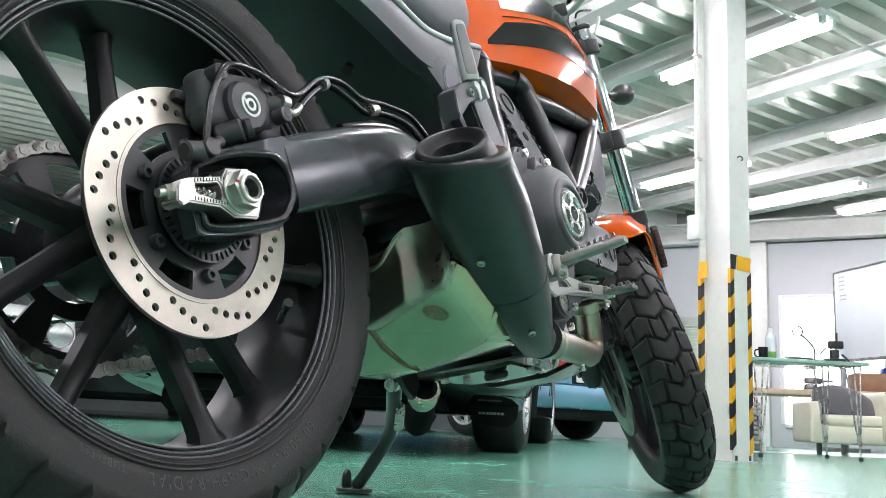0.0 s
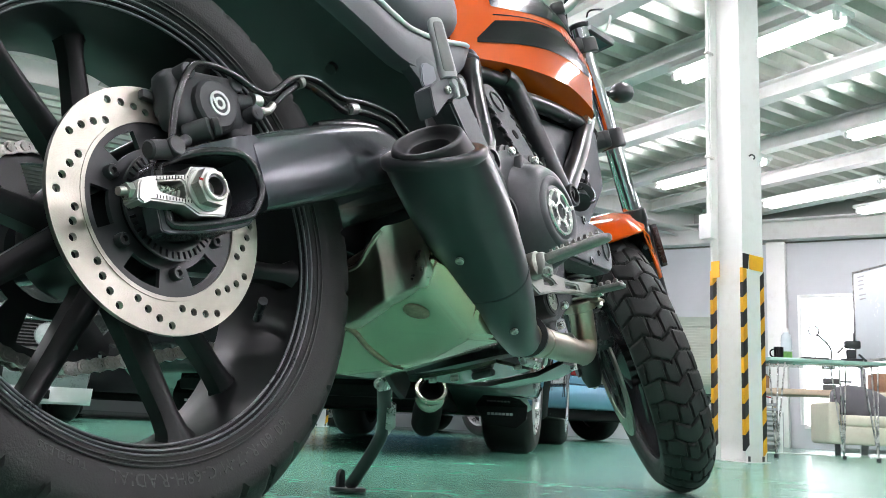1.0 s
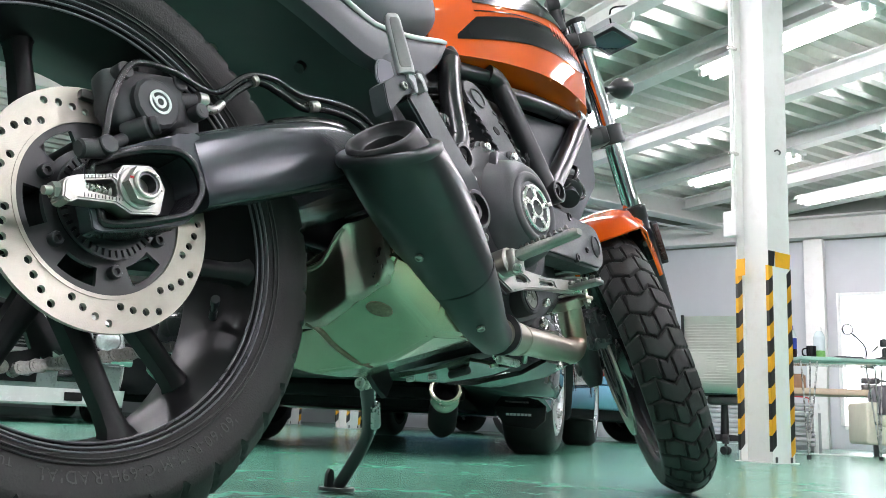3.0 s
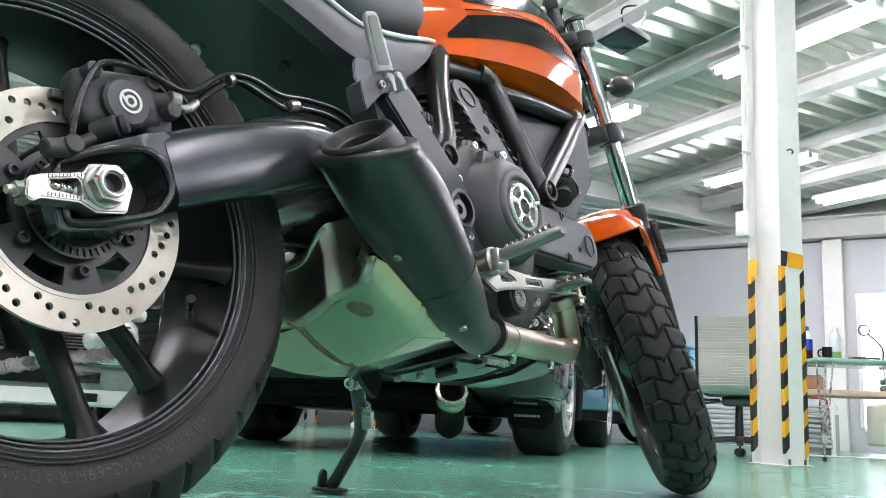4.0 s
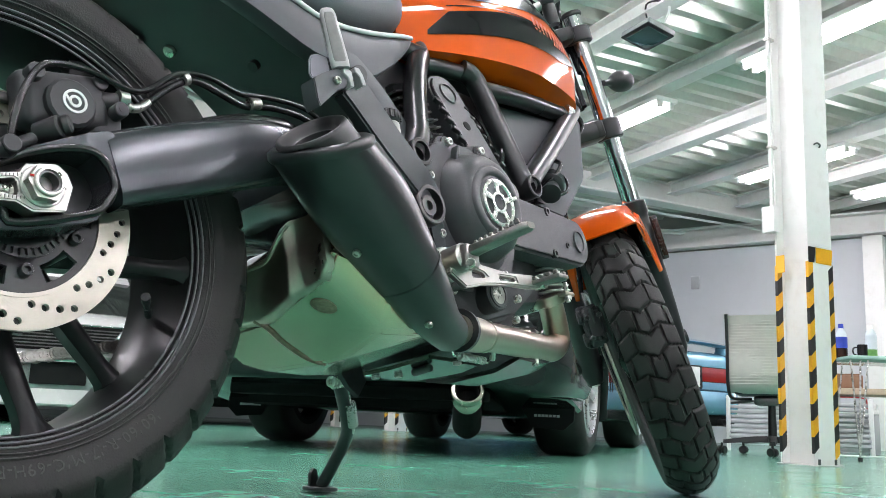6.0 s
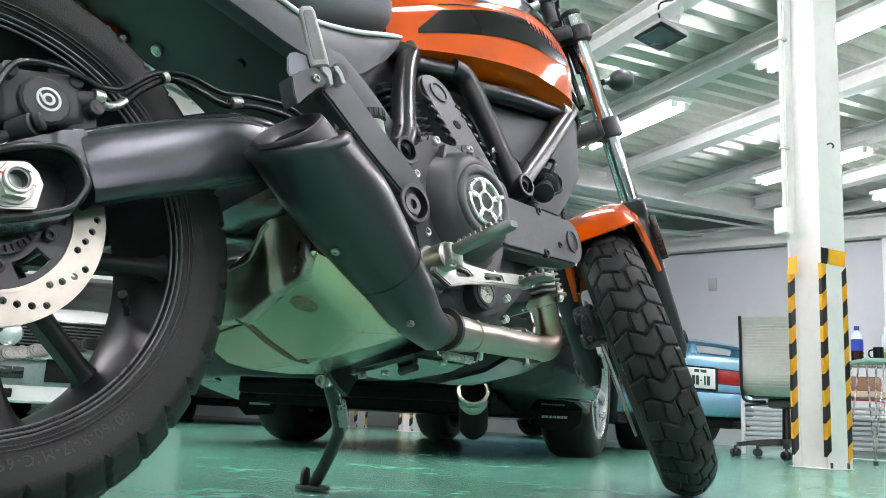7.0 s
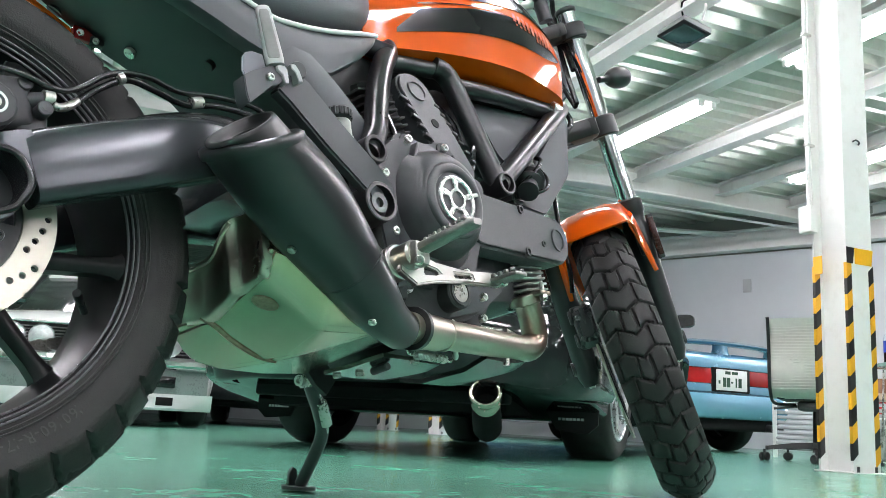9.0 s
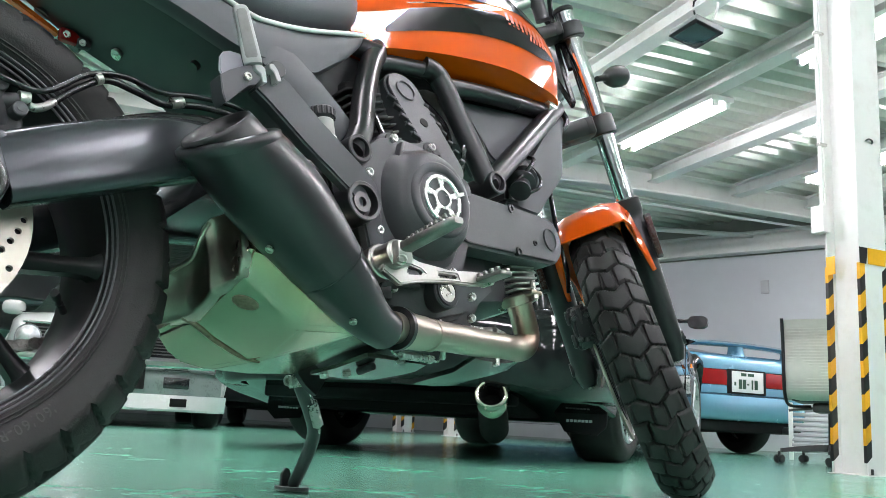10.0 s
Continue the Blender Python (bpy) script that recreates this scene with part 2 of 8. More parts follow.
M["rubber_mark"] = material("moulded rubber", (0.032, 0.032, 0.031), 0.5, vary=0.2, scale=20)
M["swing_black"] = material("swingarm paint", (0.052, 0.057, 0.064), 0.23, 0.5, vary=0.04, scale=9, rough_vary=0.02, bump=0.02, bump_scale=700)
M["exhaust_black"] = material("exhaust paint", (0.014, 0.016, 0.0175), 0.29, vary=0.04, scale=9, rough_vary=0.015, spec=0.6)
M["outlet_black"] = material("outlet paint", (0.014, 0.014, 0.015), 0.45, vary=0.2, scale=20)
M["dark_steel"] = material("dark steel", (0.12, 0.12, 0.12), 0.4, 0.9, vary=0.2, scale=30)
M["chain"] = material("greasy chain steel", (0.42, 0.41, 0.38), 0.32, 0.9, vary=0.4, scale=60, dirt=((0.05, 0.046, 0.04), 0.5, 40.0))
M["disc_steel"] = material("ground disc steel", (0.44, 0.415, 0.36), 0.33, 1.0, vary=0.06, scale=10, rough_vary=0.05)
M["alu_bright"] = material("bright machined alloy", (0.8, 0.8, 0.78), 0.25, 0.9, vary=0.06, scale=30)
M["alu_dull"] = material("dull alloy", (0.24, 0.235, 0.22), 0.42, 0.9, vary=0.25, scale=40, bump=0.2, bump_scale=500)
M["belt_grey"] = material("dark grey cast cover", (0.05, 0.053, 0.057), 0.5, vary=0.12, scale=14, bump=0.12, bump_scale=1500)
M["fin"] = material("cast fin alloy", (0.42, 0.42, 0.40), 0.45, 0.7, vary=0.25, scale=30)
M["fin_dark"] = material("dark cast fins", (0.085, 0.086, 0.088), 0.45, 0.5, vary=0.2, scale=30)
M["silver_line"] = material("pale trim", (0.55, 0.56, 0.56), 0.35, vary=0.05, scale=10)
M["red_print"] = material("red print", (0.55, 0.07, 0.02), 0.35, vary=0.05, scale=10)
M["tail_black"] = material("mudguard plastic", (0.026, 0.029, 0.031), 0.45, vary=0.15, scale=6, bump=0.05, bump_scale=900)
M["milky"] = material("milky plastic", (0.30, 0.30, 0.28), 0.35, vary=0.05, scale=10)
M["reflector"] = material("dark red reflector", (0.035, 0.010, 0.008), 0.25, vary=0.1, scale=20)
M["alloy"] = material("silver alloy wheel", (0.55, 0.56, 0.57), 0.3, 0.8, vary=0.08, scale=12)
M["lamp_red"] = material("red lamp plastic", (0.30, 0.010, 0.010), 0.15, vary=0.1, scale=20, coat=0.6)
M["lamp_amber"] = material("amber lamp plastic", (0.75, 0.16, 0.01), 0.2, vary=0.1, scale=20)
M["lamp_clear"] = material("lamp glass", (0.55, 0.58, 0.58), 0.12, 0.6, vary=0.25, scale=60, coat=0.8)
M["plate_green"] = material("plate print", (0.02, 0.07, 0.04), 0.5, vary=0.05, scale=20)
M["apron"] = material("grey-green apron", (0.20, 0.24, 0.23), 0.3, vary=0.1, scale=8, coat=0.4)
M["tip_steel"] = material("polished tip steel", (0.62, 0.58, 0.48), 0.22, 1.0, vary=0.08, scale=20)
M["fin_grey"] = material("violet-grey plastic", (0.23, 0.225, 0.26), 0.5, vary=0.08, scale=10, bump=0.06, bump_scale=1500)
M["peg_grey"] = material("light grey cast alloy", (0.40, 0.39, 0.395), 0.42, 0.25, vary=0.08, scale=20, bump=0.05, bump_scale=900)
M["insert_grey"] = material("grey peg rubber", (0.22, 0.21, 0.21), 0.6, vary=0.15, scale=30)
M["daylight"] = material("daylight", (0.9, 0.95, 1.0), 0.6, emit=((0.92, 0.97, 1.0), 3.5))
M["vent_grey"] = material("grey vent", (0.4, 0.41, 0.42), 0.5, vary=0.05, scale=20)
M["flood_glass"] = material("dark lamp glass", (0.05, 0.09, 0.085), 0.08, vary=0.1, scale=10, coat=0.5)
M["mesh_white"] = material("white chair mesh", (0.62, 0.61, 0.56), 0.6, vary=0.06, scale=30, bump=0.3, bump_scale=300)
M["navy"] = material("navy seat fabric", (0.012, 0.014, 0.03), 0.8, vary=0.25, scale=40, sheen=0.3)
M["floor_tint_top"] = material("pale glass top with floor green", (0.32, 0.50, 0.42), 0.15, vary=0.05, scale=5, coat=0.5)
M["cream"] = material("cream leather", (0.60, 0.57, 0.46), 0.45, vary=0.08, scale=12, bump=0.1, bump_scale=150, dirt=((0.4, 0.36, 0.27), 0.3, 8.0))
M["cushion_grey"] = material("dark grey cushion cloth", (0.06, 0.06, 0.065), 0.85, vary=0.2, scale=60, sheen=0.3)
M["wood"] = material("brown wood", (0.20, 0.10, 0.05), 0.55, vary=0.3, scale=14)
M["wood_pale"] = material("pale wood", (0.45, 0.36, 0.26), 0.55, vary=0.2, scale=14)
M["board_white"] = material("whiteboard", (0.70, 0.75, 0.78), 0.22, vary=0.03, scale=4)
M["steel_grey"] = material("grey steel", (0.35, 0.36, 0.36), 0.45, 0.3, vary=0.08, scale=10)
M["bottle_clear"] = material("clear bottle plastic", (0.62, 0.70, 0.72), 0.12, vary=0.05, scale=20)
M["bottle_cola"] = material("dark drink", (0.03, 0.012, 0.008), 0.15, vary=0.1, scale=20)
M["label_blue"] = material("blue label", (0.02, 0.05, 0.35), 0.35, vary=0.2, scale=60)
M["label_green"] = material("green label", (0.16, 0.40, 0.10), 0.35, vary=0.3, scale=60)
M["red_tray"] = material("red tray", (0.50, 0.03, 0.03), 0.4, vary=0.15, scale=20)
M["heat_brown"] = material("heat-browned steel", (0.50, 0.42, 0.36), 0.30, 1.0, vary=0.08, scale=9, rough_vary=0.04, dirt=((0.36, 0.25, 0.18), 0.35, 5.0))
M["badge_brown"] = material("dull stamped steel", (0.20, 0.17, 0.12), 0.45, 0.6, vary=0.5, scale=140)
M["cover_grey"] = material("dark grey engine cover", (0.036, 0.038, 0.042), 0.40, vary=0.12, scale=14, bump=0.1, bump_scale=1500)
M["bracket_grey"] = material("grey-black forging", (0.050, 0.054, 0.060), 0.45, vary=0.1, scale=10, bump=0.06, bump_scale=1200)


def heat_tint(mat, axis, start, end, colour, amount):
    """Heat colours that fade along one axis of the piece, with a ragged edge."""
    nt = mat.node_tree
    bsdf = nt.nodes["Principled BSDF"]
    before = bsdf.inputs["Base Color"].links[0].from_socket
    coord = nt.nodes.new("ShaderNodeTexCoord")
    part_ = nt.nodes.new("ShaderNodeSeparateXYZ")
    nt.links.new(coord.outputs["Object"], part_.inputs[0])
    rag = nt.nodes.new("ShaderNodeTexNoise")
    rag.inputs["Scale"].default_value = 12
    nt.links.new(coord.outputs["Object"], rag.inputs["Vector"])
    add = nt.nodes.new("ShaderNodeMath")
    add.operation = "MULTIPLY_ADD"
    nt.links.new(rag.outputs["Fac"], add.inputs[0])
    add.inputs[1].default_value = abs(end - start) * 0.6
    nt.links.new(part_.outputs[axis], add.inputs[2])
    span = nt.nodes.new("ShaderNodeMapRange")
    for k, v in (("From Min", start), ("From Max", end), ("To Min", amount), ("To Max", 0.0)):
        span.inputs[k].default_value = v
    nt.links.new(add.outputs[0], span.inputs["Value"])
    over = nt.nodes.new("ShaderNodeMix")
    over.data_type = "RGBA"
    nt.links.new(span.outputs["Result"], over.inputs[0])
    nt.links.new(before, over.inputs[6])
    over.inputs[7].default_value = (*colour, 1)
    nt.links.new(over.outputs[2], bsdf.inputs["Base Color"])


heat_tint(M["cat_steel"], "Y", -0.172, -0.135, (0.55, 0.36, 0.15), 0.75)
heat_tint(M["cat_steel"], "X", 0.335, 0.372, (0.38, 0.29, 0.23), 0.85)
heat_tint(M["pipe_steel"], "X", 0.975, 0.93, (0.22, 0.13, 0.09), 0.75)


def turned(mat, scale, depth):
    """Fine rings round the y axis, left by grinding."""
    nt = mat.node_tree
    bsdf = nt.nodes["Principled BSDF"]
    coord = nt.nodes.new("ShaderNodeTexCoord")
    wave = nt.nodes.new("ShaderNodeTexWave")
    wave.wave_type, wave.rings_direction = "RINGS", "Y"
    wave.inputs["Scale"].default_value = scale
    wave.inputs["Distortion"].default_value = 1.5
    wave.inputs["Detail"].default_value = 3.0
    nt.links.new(coord.outputs["Object"], wave.inputs["Vector"])
    bump = nt.nodes.new("ShaderNodeBump")
    bump.inputs["Strength"].default_value = depth
    bump.inputs["Distance"].default_value = 0.0004
    nt.links.new(wave.outputs["Fac"], bump.inputs["Height"])
    nt.links.new(bump.outputs["Normal"], bsdf.inputs["Normal"])
    tangent = nt.nodes.new("ShaderNodeTangent")
    tangent.direction_type, tangent.axis = "RADIAL", "Y"
    nt.links.new(tangent.outputs["Tangent"], bsdf.inputs["Tangent"])
    bsdf.inputs["Anisotropic"].default_value = 0.75


turned(M["disc_steel"], 420.0, 0.12)

# ---- the hall ----
BEAM = math.atan2(-0.83, 0.56)          # the roof beams' heading
WALLDIR = math.radians(-28.5)
ub = Vector((math.cos(BEAM), math.sin(BEAM), 0))
vb = Vector((-ub.y, ub.x, 0))


def at_uv(u, v, z, turn=0.0):
    p = ub * u + vb * v
    return Matrix.Translation((p.x, p.y, z)) @ Matrix.Rotation(BEAM + turn, 4, "Z")


bm = B()
box(bm, (60, 60, 0.2), (0, 8, -0.1))
solid("floor", bm, M["floor"], "green painted concrete floor with a worn gloss", "floor", kind="structure")

EAST = Matrix.Translation((0.75, 11.70, 0)) @ Matrix.Rotation(WALLDIR, 4, "Z")
WIN = (3.55, 4.55, 0.25, 1.64)           # the door window: along the wall, and its heights
bm = B()
for xa, xb, za, zb in ((-24, WIN[0], 0, 2.28), (WIN[1], 20, 0, 2.28), (WIN[0], WIN[1], 0, WIN[2]), (WIN[0], WIN[1], WIN[3], 2.28)):
    box(bm, (xb - xa, 0.2, zb - za), ((xa + xb) / 2, 0.1, (za + zb) / 2))
solid("wall_east", bm, M["wall"], "plain white painted wall with a bright door window", "wall", kind="structure", m=EAST)
# plain grey from the wall's head up to the deck
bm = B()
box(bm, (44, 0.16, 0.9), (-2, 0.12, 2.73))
solid("wall_band", bm, M["upper_wall"], "grey band above the white wall", "wall", kind="structure", m=EAST)
win = thing("window_1", EAST, "bright door window in a thin white frame", "window", kind="structure")
for xa, xb, za, zb in ((WIN[0] - 0.04, WIN[0], WIN[2], WIN[3] + 0.04), (WIN[1], WIN[1] + 0.04, WIN[2], WIN[3] + 0.04), (WIN[0], WIN[1], WIN[3], WIN[3] + 0.04), (WIN[0], WIN[1], WIN[2] - 0.04, WIN[2])):
    bm = B()
    box(bm, (xb - xa, 0.12, zb - za), ((xa + xb) / 2, -0.0, (za + zb) / 2), 0.004)
    part("window_frame", bm, M["white_paint"], win)
bm = B()
box(bm, (1.6, 0.02, 2.0), ((WIN[0] + WIN[1]) / 2, 0.5, 0.95))
solid("backdrop", bm, M["daylight"], "white daylight outside the window", "sky", kind="structure", m=EAST)
# steel beam and bracket along the wall's head
bm = B()
box(bm, (44, 0.18, 0.02), (-2, -0.09, 2.31))
box(bm, (44, 0.02, 0.22), (-2, -0.02, 2.43))
box(bm, (44, 0.14, 0.02), (-2, -0.08, 2.54))
solid("wall_beam", bm, M["steel_white"], "white steel beam along the head of the wall", "beam", kind="structure", m=EAST)
bm = B()
box(bm, (0.20, 0.16, 2.28), (3.30, -0.06, 1.14), 0.004)
solid("wall_post", bm, M["steel_white"], "white steel post against the wall", "post", kind="structure", m=EAST)
bm = B()
box(bm, (0.10, 0.02, 0.16), (0, -0.012, 1.86), 0.006)
solid("wall_vent", bm, M["vent_grey"], "small grey wall vent", "vent", m=EAST @ Matrix.Translation((1.29, 0, 0.03)))
for nm, c, ang in (("wall_north", (-14, 10, 0), 60), ("wall_south", (0, -9, 0), -20), ("wall_west", (16, -2, 0), 75)):
    bm = B()
    box(bm, (60, 0.2, 4.4), (0, 0, 2.2))
    solid(nm, bm, M["wall"], "plain white painted wall", "wall", kind="structure", m=Matrix.Translation(c) @ Matrix.Rotation(radians(ang), 4, "Z"))

# the steel deck: ribs run square to the beams
bm = B()
pitch_, ribs = 0.2, 200
line = []
for i in range(ribs):
    x = (i - ribs / 2) * pitch_
    line += [(x, 0), (x + 0.06, 0), (x + 0.1, 0.06), (x + 0.16, 0.06)]
lo = [bm.verts.new((x, -16, 2.73 + z)) for x, z in line]
hi = [bm.verts.new((x, 20, 2.73 + z)) for x, z in line]
for i in range(len(line) - 1):
    bm.faces.new((lo[i], lo[i + 1], hi[i + 1], hi[i]))
solid("ceiling", bm, M["deck"], "ribbed galvanised steel deck over the hall", "ceiling", kind="structure", m=Matrix.Rotation(BEAM, 4, "Z"), smooth=0)
bm = B()
box(bm, (44, 40, 0.1), (0, 4, 3.0))
solid("roof_slab", bm, M["deck"], "slab above the steel deck", "roof", kind="structure")


def h_beam(bm, length, depth, width, web=0.008, flange=0.012):
    box(bm, (length, width, flange), (0, 0, flange / 2))
    box(bm, (length, width, flange), (0, 0, depth - flange / 2))
    box(bm, (length, web, depth - 2 * flange), (0, 0, depth / 2))


for i, v in enumerate((-2.6, -1.6, -0.6, 0.4, 1.4, 2.5, 3.58, 4.46, 5.50, 6.54, 7.50, 8.45)):
    bm = B()
    h_beam(bm, 18.2, 0.13, 0.13)
    solid("roof_beam", bm, M["steel_white"], "white painted steel roof beam", "beam", "roof beams", m=at_uv(1.95, v, 2.6))
gird = thing("girder", at_uv(-7.22, 4, 2.5, math.pi / 2), "heavy white painted steel girder under the deck", "girder")
for nm, size, z in (("flange", (40, 0.2, 0.014), 0.007), ("flange", (40, 0.2, 0.014), 0.223), ("web", (40, 0.01, 0.202), 0.115)):
    bm = B()
    box(bm, size, (0, 0, z))
    part(nm, bm, M["steel_white"], gird)


def tube_light(m, glow="tube_glow"):
    t = thing("ceiling_light", m, "lit twin-tube fluorescent batten under the roof deck", "ceiling light", "tube lights")
    bm = B()
    box(bm, (1.26, 0.20, 0.035), (0, 0, 0.045), 0.006)
    part("housing", bm, M["white_paint"], t)
    for s in (-1, 1):
        bm = B()
        rod(bm, (-0.59, s * 0.052, 0.0), (0.59, s * 0.052, 0.0), 0.016, n=10)
        part("tube", bm, M[glow], t)
        for e in (-1, 1):
            bm = B()
            box(bm, (0.03, 0.04, 0.075), (e * 0.605, s * 0.052, 0.02), 0.004)
            part("lamp_holder", bm, M["white_paint"], t)
    return t


LIGHTS = [(-5.45, 4.5), (-3.4, 4.5), (-5.46, 6.50), (-3.38, 6.45)]
# rows out of view, added on the same grid to light the near side
LIGHTS += [(u, v) for v in (2.4, 0.3, -1.8) for u in (-7.9, -5.45, -3.4, -1.35, 0.7, 2.75, 4.8, 6.85)]
LIGHTS += [(u, 4.5) for u in (-1.35, 0.7, 2.75, 4.8)]
first = None
for u, v in LIGHTS:
    if first is None:
        first = tube_light(at_uv(u, v, 2.5))
    else:
        copy_thing(first, at_uv(u, v, 2.5))
# these two are dimmed so the wall beside them stays less bright
for u, v in ((-4.95, 7.47), (-4.48, 8.32)):
    tube_light(at_uv(u, v, 2.38), "tube_dim")

# the steel columns with hazard tape on their flange edges
def column(m):
    col = thing("column", m, "white painted steel column with yellow and black hazard tape on its edges", "column", "hall columns")
    bm = B()
    box(bm, (0.175, 0.0125, 3.0), (0, -0.0875, 1.5), 0.002, seg=1)
    part("flange", bm, M["steel_white"], col)
    bm = B()
    box(bm, (0.175, 0.0125, 3.0), (0, 0.0875, 1.5), 0.002, seg=1)
    part("flange", bm, M["steel_white"], col)
    bm = B()
    box(bm, (0.012, 0.1625, 3.0), (-0.03, 0, 1.5))
    part("web", bm, M["steel_white"], col)
    bm = B()
    box(bm, (0.21, 0.21, 0.006), (0, 0, 0.003), 0.002, seg=1)
    part("base_plate", bm, M["steel_white"], col)
    for x, y in ((-0.06, -0.094), (0.055, -0.094)):
        bm = B()
        box(bm, (0.016, 0.004, 0.026), (x, y - 0.002, 0.018), 0.001, seg=1)
        part("base_slot", bm, M["dark_steel"], col)
    step, lean = 0.0735, 0.028
    shapes = {}
    for sx in (-1, 1):
        for mat in ("tape_yellow", "tape_black"):
            bm = B()
            lo, hi = [], []
            for x, dz in ((0.0, 0.0), (0.033, 1.0)):
                for y in (-0.0078, 0.0078):
                    lo.append((-sx * x + sx * 0.0015, y, (dz if sx < 0 else -dz) * lean))
            lo = [lo[0], lo[1], lo[3], lo[2]]
            hi = [(p[0], p[1], p[2] + step) for p in lo]
            bridge(bm, [lo, hi])
            me = finish(bm, 0)
            me.materials.append(M[mat])
            shapes[sx, mat] = me
    for sx, sy in ((-1, -1), (1, -1), (-1, 1), (1, 1)):
        for k in range(12):
            z = 0.055 + k * step
            part("tape_stripe", shapes[sx, "tape_yellow" if (k + (sx > 0)) % 2 else "tape_black"], None, col, m=Matrix.Translation((sx * 0.0875, sy * 0.0875, z)))
    for x0, x1, z0, z1, y, mat in ((-0.089, -0.035, 0.935, 1.01, -0.0968, "tape_black"), (-0.035, 0.089, 0.935, 1.01, -0.0968, "tape_yellow"), (-0.0945, -0.0885, 0.90, 0.985, 0.0875, "tape_yellow")):
        bm = B()
        if y < 0:
            vs = [bm.verts.new((x, y, z)) for x, z in ((x0, z0), (x1 - 0.012, z0), (x1 + 0.0, z1), (x0, z1))]
            f = bm.faces.new(vs)
            bmesh.ops.solidify(bm, geom=[f], thickness=0.0016)
        else:
            box(bm, (0.004, 0.05, z1 - z0), (-0.0895, 0.062, (z0 + z1) / 2), 0.001, seg=1)
        part("tape_cap", bm, M[mat], col)
    return col


COL = Matrix.Translation((1.437, 4.480, 0)) @ Matrix.Rotation(radians(38), 4, "Z")
col = column(COL)
bm = B()
pipe(bm, [(-0.115, 0.08, 1.12), (-0.115, 0.08, 2.55)], 0.011, 10, 2)
part("conduit", bm, M["steel_white"], col)
for z in (1.53, 2.1):
    bm = B()
    box(bm, (0.05, 0.03, 0.014), (-0.105, 0.08, z), 0.003)
    rod(bm, (-0.135, 0.08, z), (-0.12, 0.08, z), 0.008, n=10)
    part("conduit_clip", bm, M["zinc"], col)
bm = B()
box(bm, (0.05, 0.075, 0.13), (-0.125, 0.08, 1.16), 0.006)
part("junction_box", bm, M["white_paint"], col)
bm = B()
pipe(bm, [(-0.02, -0.096, 1.52), (-0.01, -0.108, 1.527), (0.012, -0.108, 1.52), (0.02, -0.097, 1.512)], 0.004, 8)
part("wire_hook", bm, M["dark_steel"], col)
for m in (Matrix.Translation((-1.37, 9.17, 0)) @ Matrix.Rotation(radians(50), 4, "Z"), Matrix.Translation((-2.25, 10.4, 0)) @ Matrix.Rotation(radians(50), 4, "Z")):
    column(m)

# flood lamp, conduits and braces under the deck
FL = at_uv(-3.90, 3.56, 2.40)
FL = Matrix.Translation((0, 0, 0.07)) @ FL @ Matrix.Rotation(radians(-13), 4, "X")
fl = thing("floodlight", FL, "grey floodlight hanging from a roof beam, switched off", "floodlight")
bm = B()
box(bm, (0.262, 0.206, 0.035), (0, 0, 0.014), 0.010)
part("housing", bm, M["vent_grey"], fl)
bm = B()
box(bm, (0.208, 0.156, 0.012), (0, 0, -0.010), 0.003)
part("lens", bm, M["flood_glass"], fl, "dark green lamp glass")
bm = B()
box(bm, (0.258, 0.202, 0.010), (0, 0, -0.007), 0.003)
part("bezel", bm, M["black_satin"], fl)
bm = B()
pipe(bm, [(-0.16, 0, 0.02), (-0.16, 0, 0.14), (0, 0, 0.17), (0.16, 0, 0.14), (0.16, 0, 0.02)], 0.008, 8, 4)
part("yoke", bm, M["steel_white"], fl)
bm = B()
pipe(bm, [(0.0, 0.0, 0.05), (0.04, -0.08, 0.16), (0.16, -0.05, 0.15), (0.12, 0.02, 0.19), (0.3, 0.02, 0.2)], 0.006, 8, 5)
part("cable", bm, M["black_gloss"], fl)
for pts, r, nm in (([(-9, 4.2, 2.46), (-7.1, 4.2, 2.46), (-7.1, 9.5, 2.46)], 0.012, "a"), ([(-7.35, 2.0, 2.48), (-7.35, 6.0, 2.44), (-7.35, 10.5, 2.48)], 0.014, "b")):
    bm = B()
    line = [tuple(ub * u + vb * v + Vector((0, 0, z))) for u, v, z in pts]
    pipe(bm, line, r, 8, 6)
    solid("conduit", bm, M["steel_white"], "white cable conduit along the girder", "conduit", "conduits")
bm = B()
pipe(bm, [(1.677, 4.642, 2.53), (1.908, 4.788, 2.53), (2.117, 4.90, 2.53), (2.277, 4.97, 2.53), (2.499, 5.147, 2.53), (2.756, 5.327, 2.53)], 0.011, 8, 4)
solid("conduit", bm, M["steel_white"], "white cable conduit under the roof deck", "conduit", "conduits")
bm = B()
box(bm, (0.11, 0.09, 0.05), (0, 0, 0), 0.008, m=Matrix.Translation((2.19, 4.935, 2.535)) @ Matrix.Rotation(radians(30), 4, "Z"))
solid("junction_box", bm, M["steel_white"], "small white junction box on the roof conduit", "junction box")
for u0, v0, u1, v1 in ((-9.6, 3.2, -8.0, 8.5), (-10.6, 4.0, -8.6, 9.5)):
    bm = B()
    rod(bm, tuple(ub * u0 + vb * v0 + Vector((0, 0, 2.52))), tuple(ub * u1 + vb * v1 + Vector((0, 0, 2.52))), 0.03, n=8)
    solid("brace", bm, M["steel_white"], "white steel brace under the deck", "brace", "roof braces")

# ---- the motorcycle: x forward, y to its left, z up from the rear axle ----
BIKE = Matrix.Translation((-0.31, 0.870, 0.306)) @ Matrix.Rotation(radians(57.0), 4, "Z") @ Matrix.Rotation(radians(-10.9), 4, "X")
